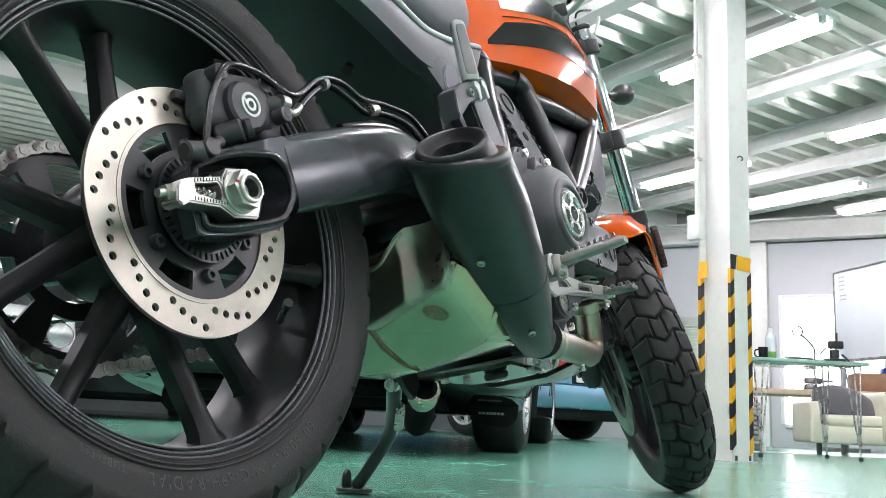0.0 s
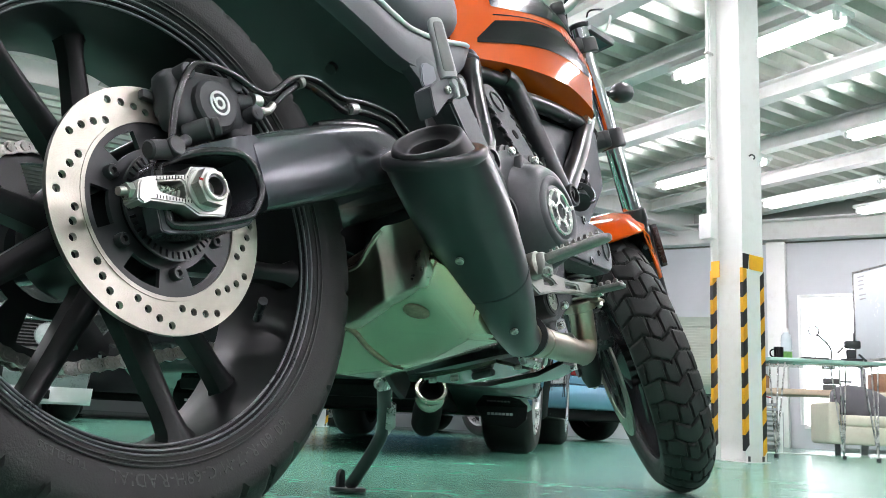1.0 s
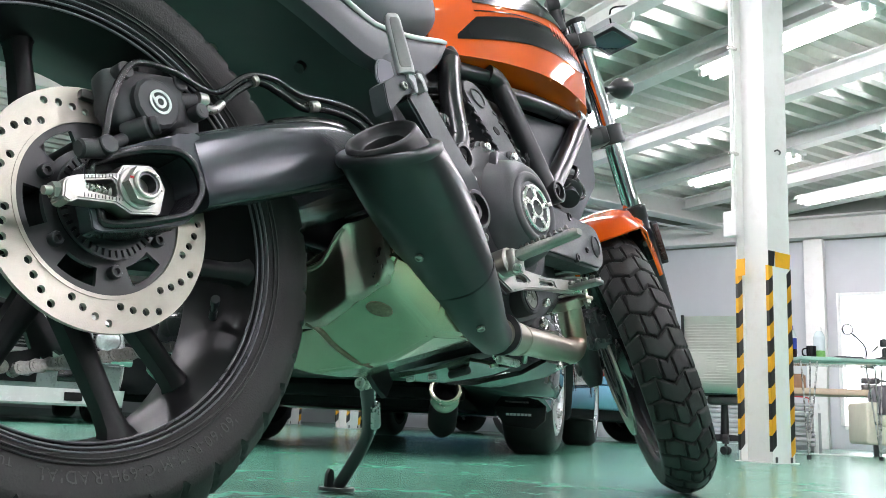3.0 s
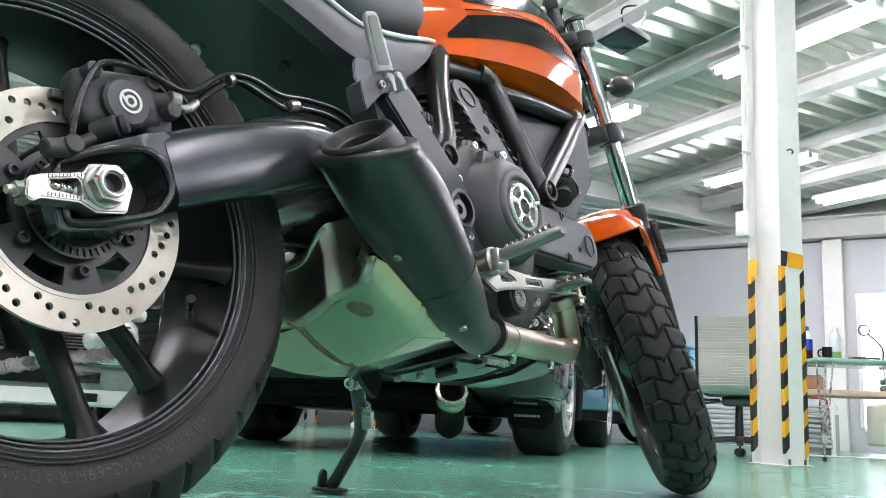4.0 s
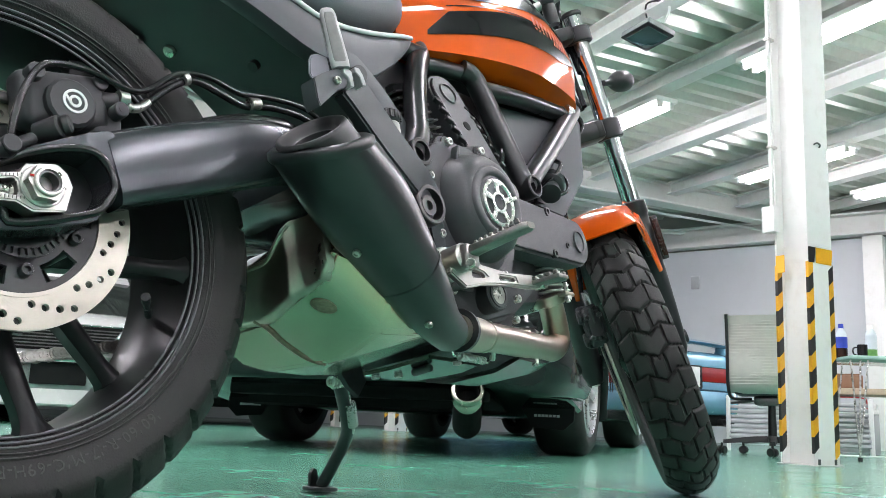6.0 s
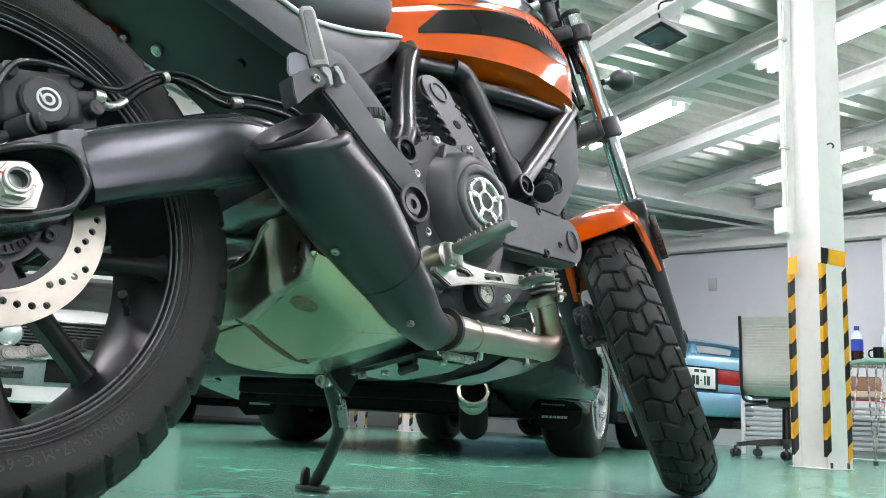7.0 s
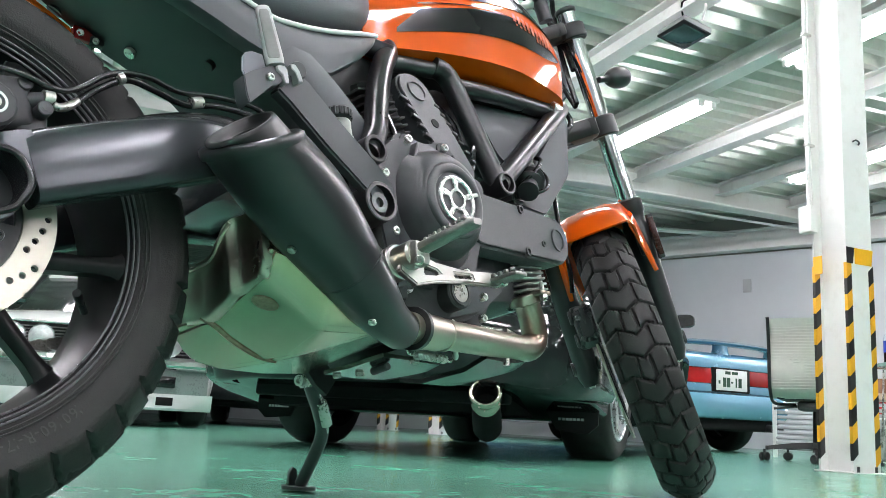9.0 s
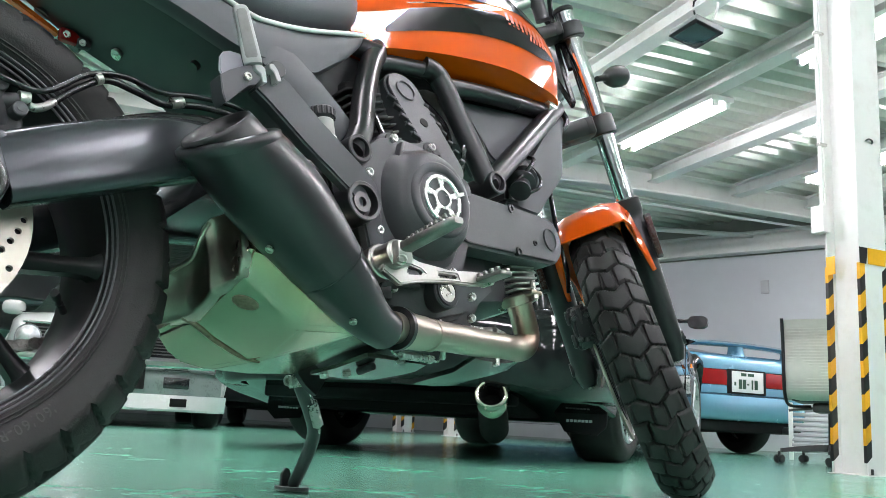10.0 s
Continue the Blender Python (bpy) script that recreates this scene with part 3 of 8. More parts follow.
bike = thing("motorcycle", BIKE, "orange and black scrambler motorcycle leaning on its side stand", "motorcycle")
OUT = (0, -1, 0)


def tyre_mesh(R, width, bead, groove, n=420, crown=0.042, power=2.2, k=34):
    """A tyre with its tread cut in; groove(s, w) gives the depth at s metres along and w (-1 to 1) across the tread."""
    bm = B()
    h = width / 2
    prof = []
    for i in range(k + 1):
        w = -1 + 2 * i / k
        prof.append((R - crown * abs(w) ** power, w * h, w))
    side = [(R - crown - 0.010, 1.0 * h), (R - crown - 0.020, 0.985 * h), (R - crown - 0.026, 0.975 * h), (bead + 0.016, 0.955 * h), (bead + 0.012, 0.92 * h), (bead + 0.005, 0.895 * h), (bead, 0.86 * h), (bead - 0.006, 0.80 * h), (bead - 0.008, 0.7 * h)]
    side = [(r, y) for r, y in side if r < R - crown - 0.004]
    full = [(r, -y, None) for r, y in reversed(side)] + prof + [(r, y, None) for r, y in side]
    rings = []
    for j in range(n):
        a = 2 * math.pi * j / n
        ring = []
        for r, y, w in full:
            q = r - (groove(a * R, w) if w is not None else 0.0)
            ring.append(Vector((q * math.cos(a), y, q * math.sin(a))))
        rings.append(ring)
    vs = [[bm.verts.new(p) for p in r] for r in rings]
    for j in range(n):
        a, b = vs[j], vs[(j + 1) % n]
        for i in range(len(full) - 1):
            bm.faces.new((a[i], a[i + 1], b[i + 1], b[i]))
    return bm


def cut(d, half, deep, soft=0.0018):
    """Depth of a groove at distance d from its middle."""
    d = abs(d)
    return deep if d < half else max(0.0, deep * (1 - (d - half) / soft))


def tread_rear(s, w):
    pitch = 2 * math.pi * 0.312 / 40
    a = abs(w)
    bend = 0.022 * a + (0.012 if a > 0.55 else 0.012 * a / 0.55)
    d = ((s + (bend if w > 0 else bend + pitch / 2) + pitch / 2) % pitch) - pitch / 2
    g = cut(d, 0.0026, 0.0065) if a > 0.12 else 0.0
    d2 = abs(a - 0.5 - 0.06 * math.sin(2 * math.pi * s / pitch)) * 0.08
    return max(g, cut(d2, 0.002, 0.005) if 0.3 < (s / pitch % 1) < 0.95 else 0.0)


def tread_front(s, w):
    pitch = 2 * math.pi * 0.316 / 42
    a = abs(w)
    vee = 0.019 * min(a / 0.5, 1.0) - 0.012 * max(a - 0.5, 0.0) / 0.5
    q = (s + vee) / pitch + (0.0 if w < 0 else 0.08)
    d = ((q + 0.5) % 1 - 0.5) * pitch
    g = cut(d, 0.0021, 0.0062, 0.0014)
    row = int(math.floor(q + 0.0)) % 2
    for c, on in ((0.20, row == 0), (0.46, row == 1), (0.78, row == 0)):
        if on:
            g = max(g, cut((a - c - 0.05 * (q % 1)) * 0.058, 0.0015, 0.0055, 0.0012))
    return g


def rim_mesh(r, half, well=0.02):
    bm = B()
    prof = [(r, -half), (r - 0.003, -half - 0.002), (r - 0.006, -half), (r - 0.0075, -half + 0.004), (r - 0.010, -half + 0.0065), (r - 0.013, -half + 0.007), (r - 0.0145, -half + 0.012), (r - 0.016, -half + 0.024), (r - well, -half * 0.45), (r - well - 0.002, 0)]
    prof = prof + [(q, -y) for q, y in reversed(prof[:-1])]
    inner = [(r - 0.004, half - 0.006), (r - 0.010, half - 0.016), (r - 0.012, 0), (r - 0.010, -half + 0.016), (r - 0.004, -half + 0.006)]
    lathe(bm, prof + inner, 120)
    return bm


def spoke_mesh(r0, r1, w0, w1, t0, t1, y0=0.0, foot=0.018):
    """One cast spoke along +x: a ridged box that flares into the rim."""
    bm = B()
    secs = []
    for f, extra in ((0.0, 1.35), (0.12, 1.08), (0.5, 1.0), (0.82, 1.0), (0.93, 1.25), (1.0, 1.9)):
        x = r0 + (r1 - r0) * f
        w = (w0 + (w1 - w0) * f) * extra / 2
        t = (t0 + (t1 - t0) * f) / 2 * (1 + 0.25 * (extra - 1))
        secs.append([Vector((x, y, z)) for y, z in ((y0 - t, -w * 0.45), (y0 - t * 1.08, 0), (y0 - t, w * 0.45), (y0 - t * 0.55, w), (y0 + t * 0.6, w), (y0 + t, w * 0.5), (y0 + t, -w * 0.5), (y0 + t * 0.6, -w), (y0 - t * 0.55, -w))])
    bridge(bm, secs)
    return bm


WALL_R, WALL_Y = (0.2335, 0.2405, 0.2445, 0.250, 0.256, 0.266), (0.0779, 0.0800, 0.0831, 0.0848, 0.0857, 0.0870)   # the tyre wall


def raised_text(body, size, depth, r, y, angle, span=None, flip=False):
    """Letters standing out of a tyre wall, each turned round the wheel's axis."""
    bm = B()
    total = 0.0
    glyphs = []
    for ch in body:
        if ch == " ":
            glyphs.append((None, size * 0.4))
            continue
        cu = bpy.data.curves.new("letter", "FONT")
        cu.body, cu.size, cu.extrude, cu.resolution_u = ch, size, depth, 2
        ob = bpy.data.objects.new("letter", cu)
        me = ob.to_mesh()
        xs = [v.co.x for v in me.vertices]
        wide = (max(xs) - min(xs)) if xs else size * 0.3
        pts = [(v.co.x - (min(xs) if xs else 0), v.co.y, v.co.z) for v in me.vertices]
        polys = [tuple(p.vertices) for p in me.polygons]
        glyphs.append(((pts, polys), wide + size * 0.14))
        ob.to_mesh_clear()
        bpy.data.objects.remove(ob)
        bpy.data.curves.remove(cu)
    total = sum(g[1] for g in glyphs)
    k = span / total if span else 1.0
    total *= k
    run = -total / 2
    for shape, wide in glyphs:
        if shape:
            vs = []
            for x, up, z in shape[0]:
                a = angle + (run + x * k) / r * (1 if flip else -1)
                rr = r + (-(up - size * 0.35) if flip else (up - size * 0.35))
                vs.append(bm.verts.new((rr * math.cos(a), y - np.interp(rr, WALL_R, WALL_Y) - z, rr * math.sin(a))))
            for p in shape[1]:
                try:
                    bm.faces.new([vs[i] for i in p])
                except ValueError:
                    pass
        run += wide * k
    return bm


# -- rear wheel --
rear = part("rear_wheel", rim_mesh(0.2295, 0.0715), M["rim_black"], bike, "gloss black cast wheel", smooth=30)
part("tyre", tyre_mesh(0.318, 0.174, 0.2285, tread_rear, n=480), M["rubber"], rear, "worn black radial tyre", smooth=50)
part("tyre_lettering", raised_text("160/60-R-17-M/C-69H-RADIAL", 0.0165, 0.0006, 0.2490, 0.0, radians(-77), 0.229), M["rubber_mark"], rear, "moulded tyre size lettering", smooth=0)
part("tyre_lettering", raised_text("TUBELESS", 0.0105, 0.0005, 0.2470, 0.0, radians(-113.5), 0.049), M["rubber_mark"], rear, smooth=0)
for r, y in ((0.2262, -0.0735), (0.2215, -0.0705), (0.2165, -0.0665)):
    bm = B()
    lathe(bm, [(r + 0.0013 * math.cos(q), y + 0.0016 * math.sin(q)) for q in (2 * math.pi * i / 8 for i in range(8))], 140)
    part("rim_step", bm, M["rim_edge"], rear, smooth=60)
for r, y in ((0.2325, -0.0785), (0.2368, -0.0800)):
    bm = B()
    lathe(bm, [(r + 0.0010 * math.cos(q), y + 0.0012 * math.sin(q)) for q in (2 * math.pi * i / 8 for i in range(8))], 140)
    part("bead_line", bm, M["rubber_mark"], rear, smooth=60)
bm = B()
for k in range(5):
    w = radians(64 - k * 5.2)
    c = Vector((0.266 * math.cos(w), -0.0848, 0.266 * math.sin(w)))
    box(bm, (0.012, 0.0012, 0.016), (0, 0, 0), m=Matrix.Translation(c) @ Matrix.Rotation(-w, 4, "Y"))
part("tyre_mark", bm, M["rubber_mark"], rear, "moulded maker's mark as bars")
# ten spokes in pairs; one of each pair leans to the disc's side of the rim
spokes = {}
for s, y_hub, y_rim in ((-1, -0.004, 0.002), (1, -0.010, -0.046)):
    bm = spoke_mesh(0.0, 0.1620, 0.026, 0.0185, 0.034, 0.028, 0.0)
    for v in bm.verts:
        v.co.y += y_hub + (y_rim - y_hub) * v.co.x / 0.162
    spokes[s] = finish(bm)
    spokes[s].materials.append(M["rim_black"])
for k in range(5):
    for s in (-1, 1):
        part("spoke", spokes[s], None, rear, m=Matrix.Rotation(-radians(-96.5 + 72 * k), 4, "Y") @ Matrix.Translation((0.0547, 0, s * 0.0057)) @ Matrix.Rotation(-radians(s * 23.5), 4, "Y"))
bm = B()
lathe(bm, [(0.02, -0.085), (0.046, -0.085), (0.05, -0.07), (0.062, -0.045), (0.066, -0.02), (0.066, 0.03), (0.055, 0.06), (0.02, 0.08)], 48)
part("hub", bm, M["rim_black"], rear)
hub_boss = B()
rod(hub_boss, (0, -0.086, 0), (0, -0.03, 0), 0.012, n=14)
hub_boss = finish(hub_boss)
hub_boss.materials.append(M["rim_black"])
for k in range(6):
    a = radians(160 + 60 * k)
    part("hub_boss", hub_boss, None, rear, m=Matrix.Translation((0.0635 * math.cos(a), 0, 0.0635 * math.sin(a))))
# brake disc: swept rows of holes
loops = [circle(0.1215, 120), circle(0.0888, 96)]
for k in range(12):
    for i in range(4):
        r = 0.0961 + 0.0053 * i
        a = radians(161.47 + 30 * k + 7.3 * i)
        loops.append(circle(0.0039, 12, (r * math.cos(a), r * math.sin(a))))
bm = B()
plate(bm, loops, -0.0925, -0.0875)
disc = part("brake_disc", bm, M["disc_steel"], rear, "drilled steel brake disc", smooth=20)
# its carrier, with windows between the bolts
loops = [circle(0.0895, 96), circle(0.048, 48)]
for k in range(6):
    a0, a1 = radians(160 + 60 * k + 15), radians(160 + 60 * k + 45)
    loops.append([(r * math.cos(a), r * math.sin(a)) for r, a in [(0.0785, a0 + (a1 - a0) * i / 8) for i in range(9)] + [(0.060, a1 - (a1 - a0) * i / 8) for i in range(9)]])
bm = B()
plate(bm, loops, -0.0915, -0.0865)
part("disc_carrier", bm, M["black_satin"], disc, "black disc carrier", smooth=20)
bm = B()
lathe(bm, [(0.0897, -0.0935), (0.0897, -0.0865), (0.0856, -0.0865), (0.0856, -0.0935)], 96)
part("carrier_edge", bm, M["disc_steel"], disc)
bt = B()
bolt(bt, (0, 0, 0), OUT, 0.0068, 0.008)
bt = finish(bt)
bt.materials.append(M["black_satin"])
for k in range(6):
    a = radians(160 + 60 * k)
    part("disc_bolt", bt, None, disc, m=Matrix.Translation((0.0635 * math.cos(a), -0.0915, 0.0635 * math.sin(a))))
loops = [circle(0.0535, 96), circle(0.036, 64)]
for k in range(44):
    a = 2 * math.pi * k / 44
    loops.append([(r * math.cos(a + d), r * math.sin(a + d)) for r, d in ((0.0445, -0.032), (0.0515, -0.028), (0.0515, 0.028), (0.0445, 0.032))])
bm = B()
plate(bm, loops, -0.1035, -0.1005)
part("sensor_ring", bm, M["black_satin"], rear, "slotted sensor ring", smooth=20)
bm = B()
lathe(bm, [(0.016, -0.128), (0.026, -0.128), (0.03, -0.118), (0.031, -0.105), (0.036, -0.1), (0.036, -0.085), (0.016, -0.085)], 40)
part("axle_spacer", bm, M["black_satin"], rear)
bm = B()
for a in (-20,):
    c = Vector((0.2 * math.cos(radians(a)), -0.02, 0.2 * math.sin(radians(a))))
    d = Vector((-math.cos(radians(a)) * 0.6, -0.8, -math.sin(radians(a)) * 0.6)).normalized()
    rod(bm, c, c + d * 0.02, 0.0045, n=12)
    rod(bm, c + d * 0.018, c + d * 0.036, 0.0035, n=10)
    rod(bm, c + d * 0.034, c + d * 0.046, 0.0052, n=12)
part("tyre_valve", bm, M["black_plastic"], rear)
# chain, sprocket and guard on the far side
loops = [[((0.1175 + (0.004 if i % 4 < 2 else -0.004)) * math.cos(2 * math.pi * i / 184), (0.1175 + (0.004 if i % 4 < 2 else -0.004)) * math.sin(2 * math.pi * i / 184)) for i in range(184)], circle(0.05, 40)]
for k in range(6):
    a0, a1 = radians(60 * k + 10), radians(60 * k + 50)
    loops.append([(r * math.cos(a), r * math.sin(a)) for r, a in [(0.102, a0 + (a1 - a0) * i / 6) for i in range(7)] + [(0.068, a1 - (a1 - a0) * i / 6) for i in range(7)]])
bm = B()
plate(bm, loops, 0.088, 0.094)
part("sprocket", bm, M["black_satin"], rear, smooth=20)
chain = part("chain", (lambda b: (rod(b, (0.0, 0.083, 0.118), (0.0, 0.099, 0.118), 0.004, n=8), b)[1])(B()), M["zinc"], bike, "greasy drive chain")
link = B()
plate(link, [[(0.0075 * math.cos(a) + c, 0.0075 * math.sin(a) * s) for c, s, a in [(-0.008, 1, radians(d)) for d in (90, 120, 150, 180, 210, 240, 270)]] + [(0, -0.0055)] + [(0.0075 * math.cos(radians(d)) + 0.008, 0.0075 * math.sin(radians(d))) for d in (-90, -60, -30, 0, 30, 60, 90)] + [(0, 0.0055)]], -0.0085, -0.0068)
plate(link, [[(0.0075 * math.cos(radians(d)) - 0.008, 0.0075 * math.sin(radians(d))) for d in (90, 120, 150, 180, 210, 240, 270)] + [(0, -0.0055)] + [(0.0075 * math.cos(radians(d)) + 0.008, 0.0075 * math.sin(radians(d))) for d in (-90, -60, -30, 0, 30, 60, 90)] + [(0, 0.0055)]], 0.0068, 0.0085)
for c in (-0.008, 0.008):
    rod(link, (c, -0.0095, 0), (c, 0.0095, 0), 0.0045, n=10)
link = finish(link)
link.materials.append(M["chain"])
runs = [((-0.012, 0.118), (0.56, 0.135)), ((0.56, -0.008), (0.022, -0.118))]
for p, q in runs:
    p, q = Vector((p[0], 0.091, p[1])), Vector((q[0], 0.091, q[1]))
    count = int((q - p).length / 0.0158)
    tilt = math.atan2(q.z - p.z, q.x - p.x)
    for i in range(count):
        c = p + (q - p) * ((i + 0.5) / count)
        part("chain_link", link, None, chain, m=Matrix.Translation(c + Vector((0, 0.0015 * (i % 2), 0))) @ Matrix.Rotation(-tilt, 4, "Y"))
for i in range(23):
    a = radians(95 + i * 7.8)
    part("chain_link", link, None, chain, m=Matrix.Translation((0.118 * math.cos(a), 0.091, 0.118 * math.sin(a))) @ Matrix.Rotation(-(a + math.pi / 2), 4, "Y"))

# -- swingarm --
def arm_section(x, y, z, hw, hh, tilt=0.33, n=16):
    return oval((x, y, z), (0, 1, 0), (-math.sin(tilt), 0, math.cos(tilt)), hw, hh, n, 4.5)


bm = B()
skin(bm, [arm_section(0.068, -0.135, 0.037, 0.0205, 0.039, 0.3), arm_section(0.10, -0.136, 0.0505, 0.021, 0.0405), arm_section(0.19, -0.136, 0.086, 0.022, 0.042), arm_section(0.26, -0.132, 0.112, 0.023, 0.040), arm_section(0.31, -0.125, 0.126, 0.024, 0.036), arm_section(0.36, -0.115, 0.133, 0.024, 0.034), arm_section(0.43, -0.103, 0.138, 0.024, 0.036), arm_section(0.55, -0.095, 0.13, 0.025, 0.042)], 4)
swing = part("swingarm", bm, M["swing_black"], bike, "satin black box-section swingarm", smooth=45)
bm = B()
skin(bm, [arm_section(-0.04, 0.136, 0.005, 0.018, 0.035, 0.3), arm_section(0.10, 0.137, 0.045, 0.020, 0.035), arm_section(0.28, 0.13, 0.11, 0.022, 0.033), arm_section(0.43, 0.11, 0.136, 0.024, 0.036), arm_section(0.55, 0.095, 0.13, 0.025, 0.042)], 4)
part("left_arm", bm, M["swing_black"], swing, smooth=45)
bm = B()
box(bm, (0.09, 0.22, 0.07), (0.40, 0, 0.14), 0.02)
rod(bm, (0.56, -0.11, 0.13), (0.56, 0.11, 0.13), 0.035, n=24)
part("crossmember", bm, M["swing_black"], swing)
# the open pocket at its end
def rounded(pts, steps=4):
    """A smooth closed outline through the points."""
    n = len(pts)
    line = glide([(*pts[(i - 2) % n], 0) for i in range(n + 5)], steps)
    return [(p.x, p.y) for p in line[2 * steps:(n + 2) * steps]]


outer = [(-0.045, 0.013), (-0.035, 0.030), (-0.004, 0.047), (0.030, 0.062), (0.062, 0.075), (0.074, 0.060), (0.076, 0.030), (0.069, 0.004), (0.059, -0.010), (0.040, -0.027), (-0.027, -0.041), (-0.038, -0.028)]
inner = [(-0.0360, 0.0150), (-0.0269, 0.0265), (0.0065, 0.0405), (0.0420, 0.0450), (0.0580, 0.0340), (0.0645, 0.0163), (0.0580, 0.0010), (0.0427, -0.0148), (-0.0165, -0.0306), (-0.027, -0.0198)]
bm = B()
outer, inner = rounded(outer), rounded(inner)
plate(bm, [outer, inner], -0.1540, -0.112)
for v in bm.verts:
    if v.co.y < -0.13:
        v.co.y += 0.022 * min(max((0.035 - v.co.x) / 0.06, 0.0), 1.0)
bmesh.ops.bevel(bm, geom=[e for e in bm.edges if e.calc_face_angle(0) > 0.9], offset=0.004, segments=3, affect="EDGES", clamp_overlap=True)
part("end_pocket", bm, M["swing_black"], swing, "open cast end of the swingarm", smooth=50)
bm = B()
rng_lip = random.Random(5)
line_ = [Vector((x, -0.1545 + 0.022 * min(max((0.035 - x) / 0.06, 0.0), 1.0), z)) for x, z in inner]
mid_ = sum(line_, Vector()) / len(line_)
line_ = [p + Vector((p.x - mid_.x, 0, p.z - mid_.z)).normalized() * 0.003 for p in line_]
pipe(bm, line_ + line_[:1], [0.0042 + rng_lip.uniform(-0.0004, 0.0005) for _ in range(len(line_) + 1)], 10, 1)
part("pocket_lip", bm, M["black_gloss"], swing, "glossy welded lip", smooth=60)
bm = B()
plate(bm, [inner], -0.1165, -0.112)
part("pocket_back", bm, M["black_satin"], swing)
bm = B()
pipe(bm, [(0.20, -0.118, 0.140), (0.26, -0.114, 0.158), (0.32, -0.108, 0.168), (0.36, -0.10, 0.165)], [0.006, 0.013, 0.018, 0.015], 14)
part("cable_guard", bm, M["black_gloss"], swing)
# chain adjuster, axle and nut
bm = B()
plate(bm, [[(-0.0763, -0.0105), (-0.073, -0.006), (-0.0642, -0.0020), (-0.0248, 0.0095), (-0.0191, 0.0190), (0.0102, 0.0258), (0.0200, 0.0180), (0.0256, 0.0060), (0.0195, -0.0205), (-0.0113, -0.0262), (-0.0274, -0.0200), (-0.0636, -0.0240), (-0.0709, -0.0290), (-0.0775, -0.0260)],
           [(-0.058, -0.0055), (-0.031, 0.0025), (-0.0275, 0.001), (-0.0245, -0.0115), (-0.027, -0.0140), (-0.055, -0.0140)]], -0.154, -0.133)
bmesh.ops.bevel(bm, geom=[e for e in bm.edges if e.calc_face_angle(0) > 0.9], offset=0.0016, segments=2, affect="EDGES", clamp_overlap=True)
adj = part("chain_adjuster", bm, M["alu"], bike, "silver aluminium axle adjuster block with scale marks", smooth=40)
bm = B()
for i in range(12):
    for s in (0, 1):
        x = -0.058 + i * 0.0034
        z = -0.0030 + (x + 0.0582) * 0.294 if s == 0 else -0.0195 + (x + 0.058) * 0.11
        box(bm, (0.0006, 0.0006, 0.0025 if i % 3 else 0.0038), (x, -0.1542, z))
pieces("scale_mark", bm, M["black_satin"], adj)
bm = B()
for i in range(5):
    rod(bm, (-0.054 + i * 0.006, -0.142, -0.006), (-0.051 + i * 0.006, -0.142, -0.006), 0.0055, n=12)
rod(bm, (-0.060, -0.142, -0.006), (-0.022, -0.142, -0.006), 0.0035, n=10)
part("adjuster_screw", bm, M["zinc"], adj)
bm = B()
hexagon(bm, (-0.0745, -0.143, -0.016), (-1, 0, -0.2), 0.0075, 0.008)
rod(bm, (-0.081, -0.143, -0.0172), (-0.089, -0.143, -0.019), 0.004, n=10)
part("lock_nut", bm, M["zinc"], adj)
bm = B()
rod(bm, (-0.005, -0.153, -0.001), (-0.005, -0.157, -0.001), 0.0205, n=32, bev=0.001)
part("washer", bm, M["alu"], adj)
bm = B()
hexagon(bm, (-0.005, -0.157, -0.001), OUT, 0.0185, 0.010, bore=0.012)
rod(bm, (-0.005, -0.166, -0.001), (-0.005, -0.171, -0.001), 0.0140, n=24, bore=0.0112, bev=0.001)
part("axle_nut", bm, M["zinc"], adj, smooth=25)
bm = B()
rod(bm, (-0.005, -0.10, -0.001), (-0.005, -0.169, -0.001), 0.0115, n=24, bore=0.0088)
part("axle", bm, M["dark_steel"], adj)
bm = B()
box(bm, (0.005, 0.0008, 0.002), (-0.0200, -0.1676, 0.002))
part("paint_mark", bm, M["red_plastic"], adj)

# -- rear brake --
bm = B()
box(bm, (0.095, 0.034, 0.062), (0.030, -0.112, 0.112), 0.012, m=Matrix.Translation((0.03, 0, 0.112)) @ Matrix.Rotation(radians(-12), 4, "Y") @ Matrix.Translation((-0.03, 0, -0.112)), seg=3)
box(bm, (0.03, 0.034, 0.036), (0.0, -0.110, 0.104), 0.009, seg=3)
box(bm, (0.036, 0.036, 0.034), (0.076, -0.108, 0.098), 0.009, seg=3)
box(bm, (0.060, 0.05, 0.030), (0.036, -0.085, 0.130), 0.010, seg=3)
cal = part("rear_caliper", bm, M["black_matt"], bike, "black two-piston brake caliper", smooth=40)
bm = B()
rod(bm, (0.031, -0.118, 0.104), (0.031, -0.1385, 0.104), 0.0265, n=14, bev=0.003)
part("piston_housing", bm, M["black_matt"], cal)
bm = B()
MARK = Matrix.Translation((0.033, 0, 0.105)) @ Matrix.Rotation(radians(-35), 4, "Y")
lathe(bm, [(0.0128, -0.1395), (0.0128, -0.1385), (0.0102, -0.1385), (0.0102, -0.1395)], 40, m=MARK)
lathe(bm, [(0.0066, -0.1395), (0.0066, -0.1385), (0.0038, -0.1385), (0.0038, -0.1395)], 30, m=MARK)
box(bm, (0.0026, 0.001, 0.0125), (-0.0053, -0.139, 0.0050), m=MARK)
part("maker_mark", bm, M["white_paint"], cal, "white round maker's mark")
bm = B()
rod(bm, (0.0053, -0.118, 0.0682), (0.0197, -0.14, 0.0739), 0.0115, n=20, bev=0.002)
